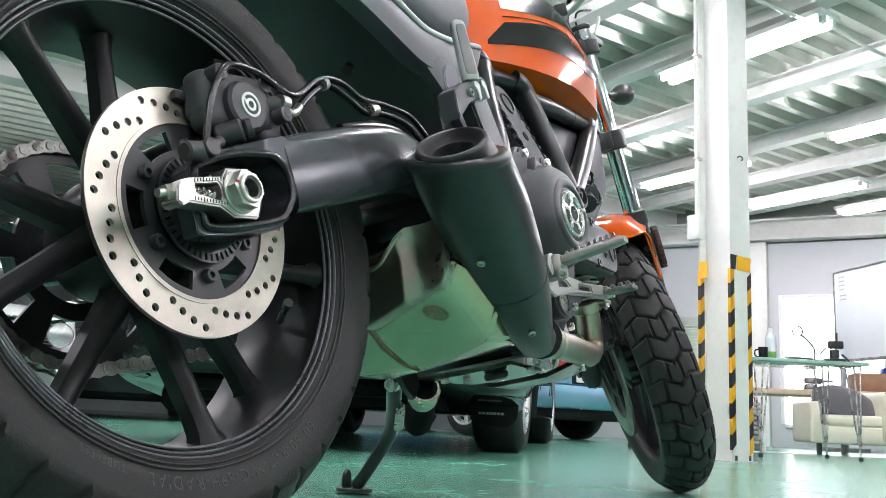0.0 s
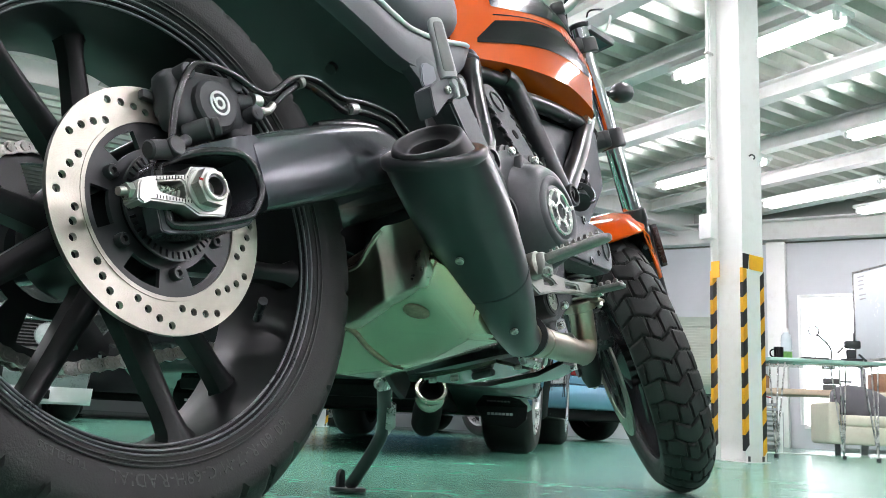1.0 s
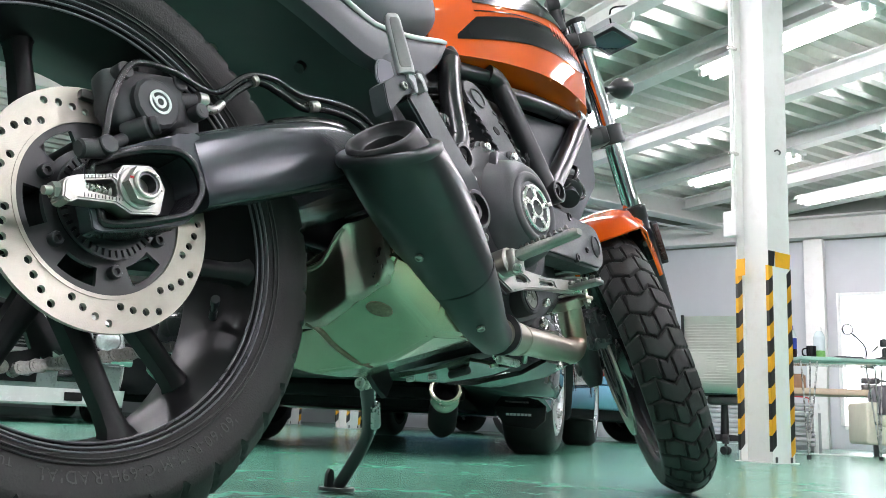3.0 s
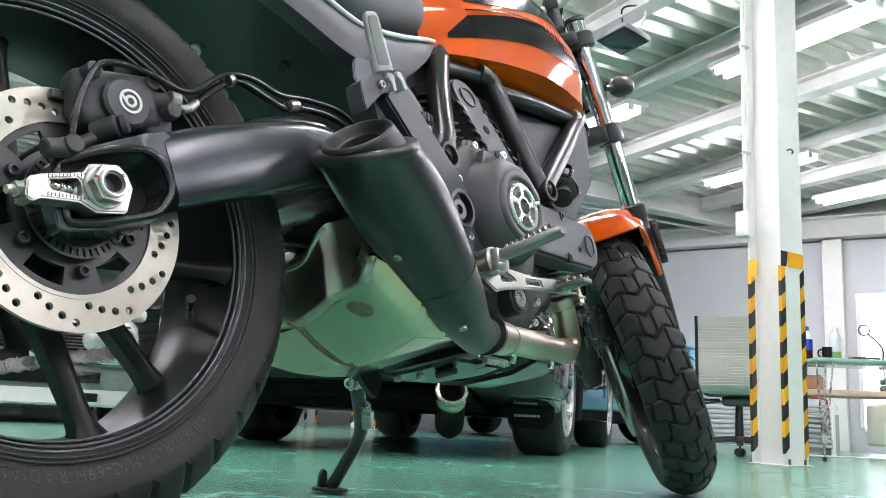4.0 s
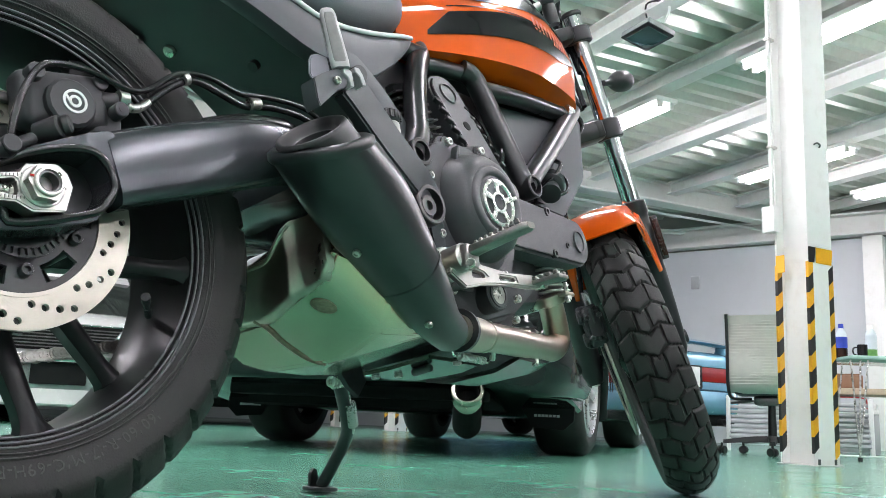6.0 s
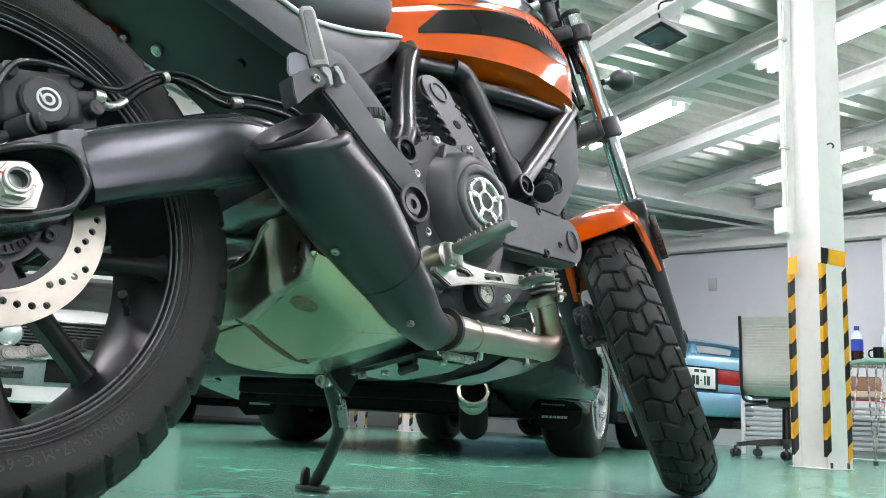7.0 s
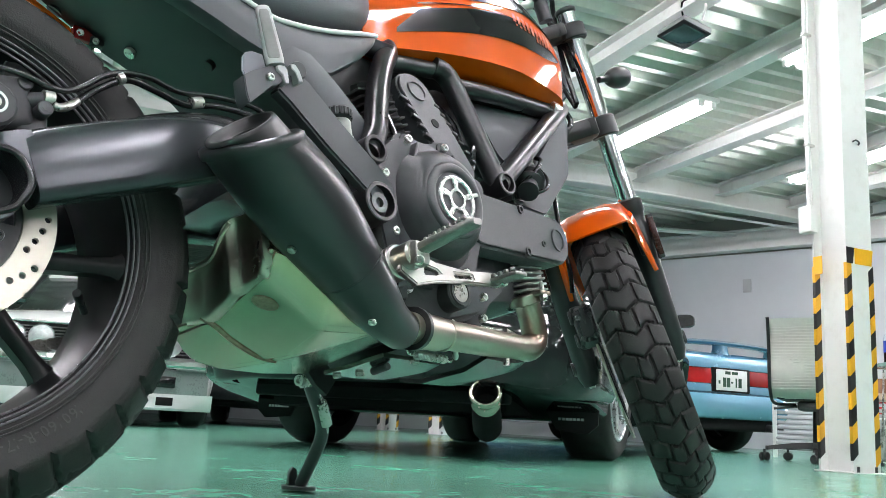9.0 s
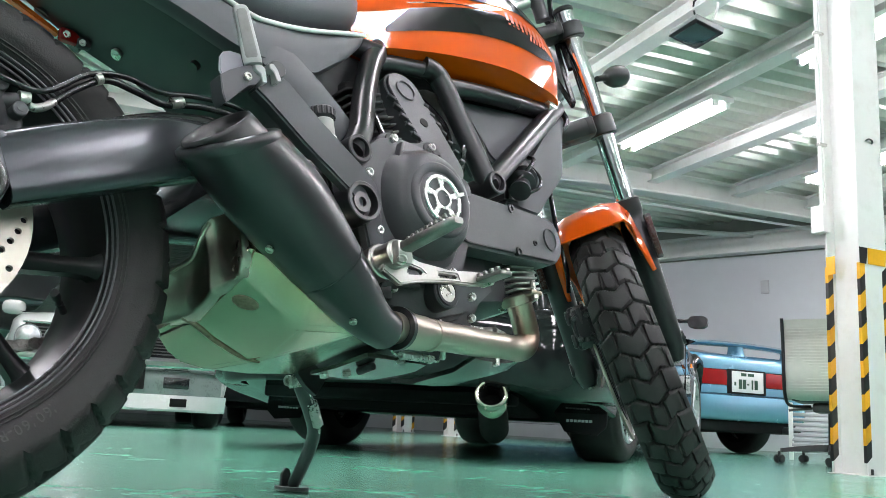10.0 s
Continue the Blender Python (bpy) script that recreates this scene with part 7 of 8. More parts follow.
# ---- the cars: x forward from the rear axle, y to the left, z up ----
def car(name, m, label, paint, spec):
    """spec: wheelbase, track, tail and nose overhang, half width, hood and deck heights, roof, wheel radius."""
    wb, tr, tail, nose, hw, z_deck, z_hood, z_roof, R = (spec[k] for k in ("wb", "track", "tail", "nose", "hw", "deck", "hood", "roof", "R"))
    t = thing(name, m, label, "car", "parked cars")
    bm = B()
    x0, x1 = -tail, wb + nose
    secs = []
    n = 96
    for i in range(n + 1):
        x = x0 + (x1 - x0) * i / n
        e = min(x - x0, x1 - x)
        k = 1 - 0.16 * max(0, 1 - e / 0.42) ** 2.2 - 0.05 * max(0, 1 - e / 0.06)
        w = hw * k
        f = (x - x0) / (x1 - x0)
        top = z_deck + (z_hood - z_deck) * f + 0.05 * math.sin(math.pi * f)
        top -= 0.10 * max(0, 1 - (x1 - x) / 0.5) ** 2 + 0.03 * max(0, 1 - (x - x0) / 0.15) ** 2
        low = spec.get("low", 0.17) + 0.12 * max(0, 1 - (x - x0) / 0.75) + 0.03 * max(0, 1 - (x1 - x) / 0.5)
        arch = low
        for xc in (spec.get("axle", 0.0), wb):
            d = abs(x - xc)
            if d < R + 0.045:
                arch = max(arch, R * 0.95 + math.sqrt((R + 0.045) ** 2 - d * d))
        arch = min(arch, top - 0.1)
        mid = low + (top - low) * 0.55
        flare = 0.012 if arch > low else 0.0
        half = [(0.0, low), (w - 0.26, low), (w - 0.25, max(arch, low)), (w - 0.03 + flare, max(arch, low)), (w - 0.008 + flare, max(arch, low) + 0.015), (w + flare, max(mid, arch + 0.03)), (w - 0.01, max(mid + 0.06, arch + 0.05)), (w - 0.03, top - 0.06), (w - 0.085, top - 0.012), (w * 0.55, top + 0.012), (0.0, top + 0.02)]
        secs.append([(x, y, z) for y, z in half] + [(x, -y, z) for y, z in reversed(half[1:-1])])
    bridge(bm, secs)
    part("body", bm, paint, t, smooth=40)
    # greenhouse
    bm = B()
    g0, g1 = spec.get("cabin", (0.05, 0.80))
    L = wb
    rows = []
    for x, z, w in ((L * g0 - 0.55, z_deck + 0.01, hw - 0.14), (L * g0 - 0.1, (z_deck + z_roof) / 2 + 0.06, hw - 0.20), (L * g0 + 0.25, z_roof - 0.03, hw - 0.27), (L * 0.42, z_roof, hw - 0.28), (L * 0.58, z_roof - 0.02, hw - 0.28), (L * g1 - 0.1, (z_hood + z_roof) / 2 + 0.05, hw - 0.2), (L * g1 + 0.4, z_hood + 0.02, hw - 0.14)):
        rows.append([(x, -w - 0.10 * (z_roof - z) / (z_roof - z_deck), z_deck - 0.02), (x, -w, z), (x, -w * 0.5, z + 0.02), (x, w * 0.5, z + 0.02), (x, w, z), (x, w + 0.10 * (z_roof - z) / (z_roof - z_deck), z_deck - 0.02)])
    skin(bm, rows, 4)
    part("window_glass", bm, M["car_glass"], t, "dark tinted windows", smooth=40)
    bm = B()
    roof = []
    for x, z, w in ((L * g0 + 0.20, z_roof - 0.045, hw - 0.26), (L * g0 + 0.34, z_roof - 0.008, hw - 0.262), (L * 0.42, z_roof + 0.012, hw - 0.268), (L * 0.60, z_roof - 0.012, hw - 0.268), (L * 0.66, z_roof - 0.05, hw - 0.26)):
        roof.append([(x, -w, z - 0.03), (x, -w * 0.96, z + 0.008), (x, 0, z + 0.035), (x, w * 0.96, z + 0.008), (x, w, z - 0.03)])
    skin(bm, roof, 3)
    part("roof", bm, paint, t, smooth=50)
    bm = B()
    box(bm, (x1 - x0 - 0.5, hw * 1.25, 0.14), ((x0 + x1) / 2, 0, 0.24), 0.03)
    box(bm, (0.25, hw * 1.5, 0.16), (-0.0, 0, 0.30), 0.03)
    part("underbody", bm, M["car_under"], t)
    # wheels
    for x in (spec.get("axle", 0.0), wb):
        for s in (-1, 1):
            tw = spec.get("tyre", 0.2)
            c = Matrix.Translation((x, s * tr / 2, R)) @ Matrix.Rotation(0 if s < 0 else math.pi, 4, "Z")
            bm = B()
            rr = R * spec.get("rim", 0.68)
            lathe(bm, [(rr, -tw / 2 + 0.006), (rr + 0.02, -tw / 2 - 0.002), (R - 0.035, -tw / 2 - 0.004), (R - 0.012, -tw / 2 + 0.012), (R, -tw / 2 + 0.035), (R, tw / 2 - 0.035), (R - 0.012, tw / 2 - 0.012), (R - 0.035, tw / 2), (rr, tw / 2)], 56)
            whl = part("wheel", bm, M["rubber"], t, "black tyre on a light alloy wheel", m=c, smooth=40)
            bm = B()
            lathe(bm, [(rr, -tw / 2 + 0.002), (rr - 0.008, -tw / 2 - 0.002), (rr - 0.016, -tw / 2 + 0.004), (rr - 0.022, -tw / 2 + 0.03), (rr - 0.03, 0.02), (rr, 0.02)], 48)
            part("rim", bm, M["alloy"], whl, "silver wheel rim", smooth=40)
            bm = B()
            lathe(bm, [(rr, tw / 2), (rr - 0.03, tw / 2), (rr - 0.03, 0.021), (rr, 0.021)], 48)
            part("inner_barrel", bm, M["car_under"], whl, "dark inner rim", smooth=40)
            bm = B()
            rod(bm, (0, -tw / 2 + 0.05, 0), (0, -tw / 2 + 0.012, 0), 0.055, 0.045, n=24, bev=0.005)
            part("hub", bm, M["alloy"], whl)
            bm = B()
            skin(bm, [[(q, -tw / 2 + yy, -ww), (q, -tw / 2 + yy - 0.008, 0), (q, -tw / 2 + yy, ww), (q, -tw / 2 + yy + 0.03, ww * 0.8), (q, -tw / 2 + yy + 0.03, -ww * 0.8)] for q, yy, ww in ((0.03, 0.02, 0.026), (rr * 0.5, 0.016, 0.022), (rr * 0.85, 0.014, 0.028), (rr - 0.012, 0.018, 0.036))], 2)
            sp = finish(bm)
            sp.materials.append(M["alloy"])
            for k in range(5):
                part("spoke", sp, None, whl, m=Matrix.Rotation(radians(72 * k + 10), 4, "Y"))
            # black disc put in for the shade behind the spokes
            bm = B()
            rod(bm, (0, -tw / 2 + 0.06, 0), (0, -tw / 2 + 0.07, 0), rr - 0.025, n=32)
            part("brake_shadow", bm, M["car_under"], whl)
    # mirrors
    for s in (-1, 1):
        bm = B()
        skin(bm, [oval((wb * 0.66 + d, s * (hw + 0.09), z_deck + spec.get("mirror", 0.07)), (0, 1, 0), (0, 0, 1), a * spec.get("mirror_size", 1.0), b * spec.get("mirror_size", 1.0), 14, 3) for d, a, b in ((-0.05, 0.085, 0.055), (-0.02, 0.09, 0.06), (0.04, 0.075, 0.05), (0.07, 0.03, 0.02))], 2)
        box(bm, (0.06, 0.10, 0.02), (wb * 0.66, s * (hw + 0.0), z_deck + 0.03), 0.006)
        part("door_mirror", bm, M["black_gloss"] if spec.get("dark_mirror") else paint, t)
    # door seams and handles
    for s in (-1, 1):
        for x in spec.get("seams", (wb * 0.24, wb * 0.70)):
            bm = B()
            box(bm, (0.006, 0.004, 0.42), (x, s * (hw + 0.001), 0.52), 0.001, seg=1)
            part("door_seam", bm, M["car_under"], t)
        bm = B()
        box(bm, (0.14, 0.02, 0.03), (wb * 0.30, s * (hw + 0.004), z_deck - 0.16), 0.006)
        part("door_handle", bm, paint, t)
    return t


# dark coupe, tail towards the motorcycle
C1 = Matrix.Translation((-0.385, 4.39, 0)) @ Matrix.Rotation(radians(79.5), 4, "Z")
c1 = car("car", C1, "dark green-black sports coupe parked with its tail out", M["car_black"], dict(wb=2.2, track=1.42, tail=1.0, nose=0.5, hw=0.85, deck=0.78, hood=0.68, roof=1.12, R=0.305, tyre=0.225, low=0.16, dark_mirror=True, mirror=0.02, mirror_size=0.66, rim=0.72))
TPM = Matrix.Translation((-1.06, -0.545, 0.245)) @ Matrix.Rotation(radians(-74), 4, "Z") @ Matrix.Rotation(radians(-27), 4, "X")
bm = B()
lathe(bm, [(0.044, 0.11), (0.047, 0.11), (0.047, 0.078), (0.055, 0.072), (0.056, 0.062), (0.051, 0.054), (0.048, 0.044), (0.049, 0.032), (0.057, 0.020), (0.0600, 0.008), (0.0585, -0.001), (0.053, -0.005), (0.047, -0.003), (0.043, 0.004), (0.0415, 0.016)], 40, m=TPM)
tp_ = part("tailpipe", bm, M["tip_steel"], c1, "polished steel cannon tailpipe", smooth=40)
bm = B()
lathe(bm, [(0.0413, 0.014), (0.0413, 0.15), (0.0, 0.15)], 32, full=False, m=TPM)
part("bore", bm, M["car_under"], tp_, smooth=40)
bm = B()
lathe(bm, [(0.0, 0.08), (0.044, 0.082), (0.052, 0.12), (0.055, 0.17), (0.055, 0.27), (0.045, 0.30), (0.0, 0.31)], 32, full=False, m=TPM)
part("muffler", bm, M["car_under"], tp_, smooth=40)
for s in (-1, 1):
    bm = B()
    plate(bm, [[(s * 0.60, 0.36), (s * 0.84, 0.36), (s * 0.83, 0.15), (s * 0.79, 0.115), (s * 0.66, 0.125), (s * 0.615, 0.20)]], -0.50, -0.488, Matrix.Rotation(radians(90), 4, "Z") @ Matrix.Diagonal((1, -1, 1, 1)))
    if s > 0:
        bmesh.ops.translate(bm, verts=bm.verts, vec=(0, -0.075, 0))
    fl = part("mud_flap", bm, M["car_under"], c1, "black rubber mud flap with a pale word bar")
    for k in range(7):
        bm = B()
        box(bm, (0.002, 0.012, 0.010), (-0.5010, (0.645 if s > 0 else -0.72) + (k - 3) * 0.0155, 0.170))
        part("flap_bar", bm, M["silver_line"], fl)
bm = B()
plan = [(-0.40, 0.845), (-0.62, 0.850), (-0.80, 0.835), (-0.93, 0.775), (-1.00, 0.66), (-1.035, 0.45), (-1.05, 0.20), (-1.055, 0.0)]
plan = [(x, min(y, 0.55 + (y - 0.55) * 0.5)) for x, y in plan] + [(x, -y) for x, y in reversed(plan[:-1])]
rows = []
for i, (x, y) in enumerate(plan):
    p0, p1 = plan[max(i - 1, 0)], plan[min(i + 1, len(plan) - 1)]
    d = Vector((p1[1] - p0[1], -(p1[0] - p0[0]), 0)).normalized()
    sag = 0.035 * min(max((abs(y) - 0.5) / 0.3, 0.0), 1.0)
    rows.append([Vector((x, y, 0)) + d * o + Vector((0, 0, z - (sag if z < 0.36 else 0.0))) for o, z in ((-0.05, 0.275), (-0.005, 0.268), (0.022, 0.282), (0.043, 0.33), (0.050, 0.40), (0.042, 0.47), (0.020, 0.53), (-0.02, 0.572), (-0.07, 0.59))])
skin(bm, rows, 5, cap=False)
part("rear_bumper", bm, M["car_black"], c1, "glossy dark rear bumper", smooth=50)
bm = B()
box(bm, (0.10, 1.1, 0.05), (-0.80, 0, 0.235), 0.012)
box(bm, (0.06, 1.35, 0.05), (-0.15, 0, 0.20), 0.015)
rod(bm, (0.0, -0.66, 0.3), (0.0, 0.66, 0.3), 0.04, n=12)
part("rear_subframe", bm, M["car_under"], c1)
for s in (-1, 1):
    bm = B()
    box(bm, (0.06, 0.008, 0.025), (1.72, s * 0.862, 0.56), 0.003)
    part("side_marker", bm, M["lamp_amber"], c1, "amber side marker")

# light blue saloon, tail towards the chair
C2 = Matrix.Translation((0.700, 8.416, 0.0)) @ Matrix.Rotation(radians(128), 4, "Z")
c2 = car("car", C2, "light blue saloon with a tail spoiler parked tail out", M["car_blue"], dict(wb=2.3, track=1.32, tail=0.92, nose=0.8, hw=0.76, deck=0.775, hood=0.72, roof=0.90, axle=-0.22, R=0.28, low=0.2, tyre=0.19, dark_mirror=False))
TAIL = [(0.0, -0.930), (0.30, -0.930), (0.52, -0.922), (0.61, -0.902), (0.67, -0.862), (0.71, -0.800), (0.735, -0.720), (0.748, -0.62)]
TAIL = [(-y, x) for y, x in reversed(TAIL[1:])] + TAIL


def tail_strip(profile, grow=0.0, y_max=0.8):
    """A moulding round the saloon's tail: (outward, height) pairs swept along its plan."""
    bm = B()
    pts = [p for p in TAIL if abs(p[0]) <= y_max]
    rows = []
    for i, (y, x) in enumerate(pts):
        p0, p1 = pts[max(i - 1, 0)], pts[min(i + 1, len(pts) - 1)]
        d = Vector((-(p1[0] - p0[0]), p1[1] - p0[1], 0)).normalized()
        bow = 0.022 * (1 - (y / 0.75) ** 2)
        rows.append([Vector((x - bow, y, z)) + d * (o + grow) for o, z in profile])
    skin(bm, rows, 4)
    return bm


part("boot_panel", tail_strip([(-0.03, 0.655), (0.004, 0.66), (0.006, 0.70), (-0.004, 0.745), (-0.05, 0.785), (-0.10, 0.79)]), M["car_blue"], c2, smooth=50)
part("lamp_panel", tail_strip([(-0.02, 0.535), (0.008, 0.538), (0.012, 0.60), (0.006, 0.655), (-0.02, 0.658)]), M["lamp_red"], c2, "full-width red tail lamp panel", smooth=50)
part("lower_panel", tail_strip([(-0.02, 0.470), (0.008, 0.472), (0.010, 0.50), (0.006, 0.533), (-0.02, 0.535)]), M["car_blue"], c2, smooth=50)
for s in (-1, 1):
    bm = B()
    box(bm, (0.012, 0.075, 0.055), (-0.934, s * 0.54, 0.592), 0.004, m=Matrix.Translation((-0.934, s * 0.54, 0)) @ Matrix.Rotation(s * radians(-9), 4, "Z") @ Matrix.Translation((0.934, -s * 0.54, 0)))
    part("reverse_lamp", bm, M["lamp_clear"], c2, "clear reversing lamp")
bm = B()
box(bm, (0.035, 0.42, 0.20), (-0.950, 0.0, 0.570), 0.02)
part("plate_recess", bm, M["car_under"], c2)
bm = B()
box(bm, (0.006, 0.33, 0.165), (-0.972, 0.0, 0.570), 0.002)
npl = part("number_plate", bm, M["white_paint"], c2, "white number plate with plain bars")
for y, z, w, h in ((0.080, 0.552, 0.034, 0.075), (0.038, 0.552, 0.034, 0.075), (0.0, 0.552, 0.022, 0.012), (-0.045, 0.552, 0.016, 0.075), (-0.085, 0.552, 0.034, 0.075), (0.045, 0.628, 0.055, 0.024), (-0.03, 0.628, 0.065, 0.024), (0.135, 0.552, 0.018, 0.028)):
    bm = B()
    box(bm, (0.002, w, h), (-0.976, y, z))
    part("plate_bar", bm, M["plate_green"], npl)
# boot spoiler: a wing on three feet
bm = B()
skin(bm, [[(x + 0.05 * (abs(y) / 0.70) ** 3, y, z - 0.035 * (abs(y) / 0.70) ** 3) for x, z in ((-0.955, 0.868), (-0.90, 0.893), (-0.76, 0.888), (-0.73, 0.872), (-0.80, 0.856), (-0.92, 0.852))] for y in (-0.70, -0.66, -0.45, 0.0, 0.45, 0.66, 0.70)], 4)
spl = part("tail_spoiler", bm, M["car_blue"], c2, "blue boot spoiler", smooth=50)
for y, w in ((-0.60, 0.14), (0.0, 0.09), (0.60, 0.14)):
    bm = B()
    skin(bm, [oval((-0.84, y, z), (1, 0, 0), (0, 1, 0), 0.075 * k, w / 2 * k, 16, 3) for z, k in ((0.775, 1.15), (0.82, 0.95), (0.87, 0.9))], 2)
    part("spoiler_foot", bm, M["car_blue"], spl, smooth=50)
part("rear_bumper", tail_strip([(-0.06, 0.265), (0.0, 0.262), (0.035, 0.285), (0.048, 0.34), (0.050, 0.40), (0.034, 0.455), (0.0, 0.468), (-0.04, 0.468)]), M["car_blue"], c2, "light blue rear bumper", smooth=50)
bm = B()
box(bm, (0.25, 1.15, 0.10), (-0.80, 0, 0.225), 0.03)
part("valance", bm, M["car_under"], c2)
for y in (-0.44, -0.52):
    bm = B()
    rod(bm, (-0.985, y, 0.205), (-0.75, y, 0.21), 0.032, n=18, bore=0.026)
    part("tailpipe", bm, M["dark_steel"], c2)


def old_front(c, x, hw, paint):
    """The face of an old saloon: grille, four round lamps, chrome bumper and a deep spoiler."""
    bm = B()
    box(bm, (0.03, hw * 1.7, 0.17), (x, 0, 0.56), 0.006)
    gr = part("grille", bm, M["car_under"], c, "black slatted grille")
    for k in range(7):
        bm = B()
        box(bm, (0.012, hw * 1.66, 0.008), (x + 0.02, 0, 0.495 + 0.021 * k), 0.002, seg=1)
        part("grille_slat", bm, M["dark_steel"], gr)
    bm = B()
    box(bm, (0.02, hw * 1.74, 0.014), (x + 0.018, 0, 0.652), 0.004)
    part("grille_trim", bm, M["chrome"], gr)
    for s in (-1, 1):
        for y in (0.42, 0.60):
            bm = B()
            lathe(bm, [(0.0, -0.03), (0.045, -0.024), (0.074, -0.008), (0.080, -0.014), (0.084, -0.004), (0.084, 0.03)], 28, full=False, m=Matrix.Translation((x + 0.02, s * y * hw / 0.74, 0.555)) @ Matrix.Rotation(radians(90), 4, "Z"))
            part("headlamp", bm, M["lamp_clear"], c, "round glass headlamp")
    bm = B()
    skin(bm, [[(x + 0.05 + dx, y * k, z) for dx, z in ((0.0, 0.385), (0.055, 0.39), (0.075, 0.415), (0.055, 0.445), (0.0, 0.45))] for y, k in ((-hw - 0.02, 1), (-hw * 0.9, 1), (0, 1), (hw * 0.9, 1), (hw + 0.02, 1))], 3)
    part("bumper", bm, M["chrome"], c, "chrome front bumper", smooth=50)
    bm = B()
    box(bm, (0.10, hw * 1.9, 0.17), (x + 0.0, 0, 0.30), 0.01)
    part("apron", bm, M["apron"], c)
    for y in (-0.30, 0.30):
        bm = B()
        box(bm, (0.02, 0.17, 0.075), (x + 0.052, y * hw / 0.74 * 1.3, 0.305), 0.006)
        part("fog_lamp", bm, M["car_glass"], c)
    bm = B()
    box(bm, (0.03, 0.34, 0.15), (x + 0.06, 0, 0.33), 0.004)
    part("plate_holder", bm, M["car_under"], c)
    bm = B()
    skin(bm, [[(x + dx, y, z) for dx, z in ((-0.05, 0.115), (0.06 - 0.06 * (abs(y) / hw) ** 6, 0.115), (0.075 - 0.06 * (abs(y) / hw) ** 6, 0.13), (0.05, 0.225), (-0.05, 0.225))] for y in (-hw, -hw * 0.85, -hw * 0.4, hw * 0.4, hw * 0.85, hw)], 2)
    part("front_spoiler", bm, paint, c, "white front spoiler", smooth=40)
    for y in (-0.36, 0.36):
        bm = B()
        box(bm, (0.02, 0.11, 0.055), (x + 0.066, y * hw / 0.74 * 1.15, 0.175), 0.004)
        part("brake_duct", bm, M["car_under"], c)


# old white saloon and its neighbour, noses towards the motorcycle
C3 = Matrix.Translation((-4.48, 7.97, 0)) @ Matrix.Rotation(radians(-58), 4, "Z")
c3 = car("car", C3, "old white saloon with round headlamps and a chrome bumper", M["car_white"], dict(wb=2.2, track=1.3, tail=0.8, nose=0.62, hw=0.76, deck=0.80, hood=0.74, roof=1.2, R=0.275, low=0.2, tyre=0.18))
old_front(c3, 2.84, 0.72, M["car_white"])
C4 = Matrix.Translation((-3.75, 10.7, 0)) @ Matrix.Rotation(radians(-71), 4, "Z")
c4 = car("car", C4, "dark grey saloon parked nose out", M["car_black"], dict(wb=2.3, track=1.36, tail=0.8, nose=0.72, hw=0.80, deck=0.82, hood=0.76, roof=1.22, R=0.29, low=0.2, tyre=0.19))
C5 = Matrix.Translation((-6.9, 9.6, 0)) @ Matrix.Rotation(radians(-55), 4, "Z")
c5 = car("car", C5, "dark green saloon parked nose out", M["car_green"], dict(wb=2.3, track=1.36, tail=0.8, nose=0.72, hw=0.80, deck=0.82, hood=0.76, roof=1.22, R=0.29, low=0.2, tyre=0.19))
old_front(c5, 3.02, 0.76, M["car_white"])

# ---- the corner behind the column ----
# office chair with a white mesh back
CH = Matrix.Translation((1.54, 5.72, 0)) @ Matrix.Rotation(radians(-15), 4, "Z") @ Matrix.Diagonal((1, 1, 0.92, 1))
ch = thing("office_chair", CH, "office chair with a white mesh back and a navy seat", "chair")
bm = B()
secs = []
for y, z in ((-0.02, 0.40), (-0.10, 0.44), (-0.14, 0.55), (-0.15, 0.70), (-0.16, 0.82), (-0.20, 0.90)):
    secs.append([(x, y - 0.05 * (1 - (x / 0.23) ** 2) + 0.05, z) for x in (-0.23, -0.15, -0.05, 0.05, 0.15, 0.23)] + [(x, y - 0.05 * (1 - (x / 0.23) ** 2) + 0.056, z) for x in (0.23, 0.15, 0.05, -0.05, -0.15, -0.23)])
skin(bm, secs, 4)
part("mesh_back", bm, M["mesh_white"], ch, smooth=60)
bm = B()
for k in range(24):
    f = k / 23
    z = 0.46 + 0.42 * f
    y = -0.108 - 0.05 * f
    pipe(bm, [(-0.225, y + 0.03, z), (0, y - 0.022, z), (0.225, y + 0.03, z)], 0.0025, 5, 3)
part("back_rib", bm, M["mesh_white"], ch)
for s in (-1, 1):
    bm = B()
    pipe(bm, [(s * 0.235, -0.155, 0.91), (s * 0.236, -0.105, 0.75), (s * 0.236, -0.095, 0.55), (s * 0.236, -0.05, 0.43), (s * 0.22, 0.05, 0.37), (s * 0.12, 0.16, 0.37)], 0.010, 10, 5)
    part("back_frame", bm, M["black_satin"], ch)
bm = B()
box(bm, (0.44, 0.42, 0.07), (0, 0.20, 0.43), 0.03, seg=3)
part("seat", bm, M["navy"], ch, "navy cloth seat")
bm = B()
box(bm, (0.20, 0.22, 0.06), (0, 0.18, 0.36), 0.015)
rod(bm, (0.10, 0.16, 0.36), (0.26, 0.14, 0.34), 0.008, n=8)
rod(bm, (-0.10, 0.16, 0.36), (-0.24, 0.14, 0.34), 0.008, n=8)
part("mechanism", bm, M["dark_steel"], ch)
bm = B()
rod(bm, (0, 0.18, 0.10), (0, 0.18, 0.36), 0.028, 0.022, n=18)
part("gas_column", bm, M["black_satin"], ch)
arm = B()
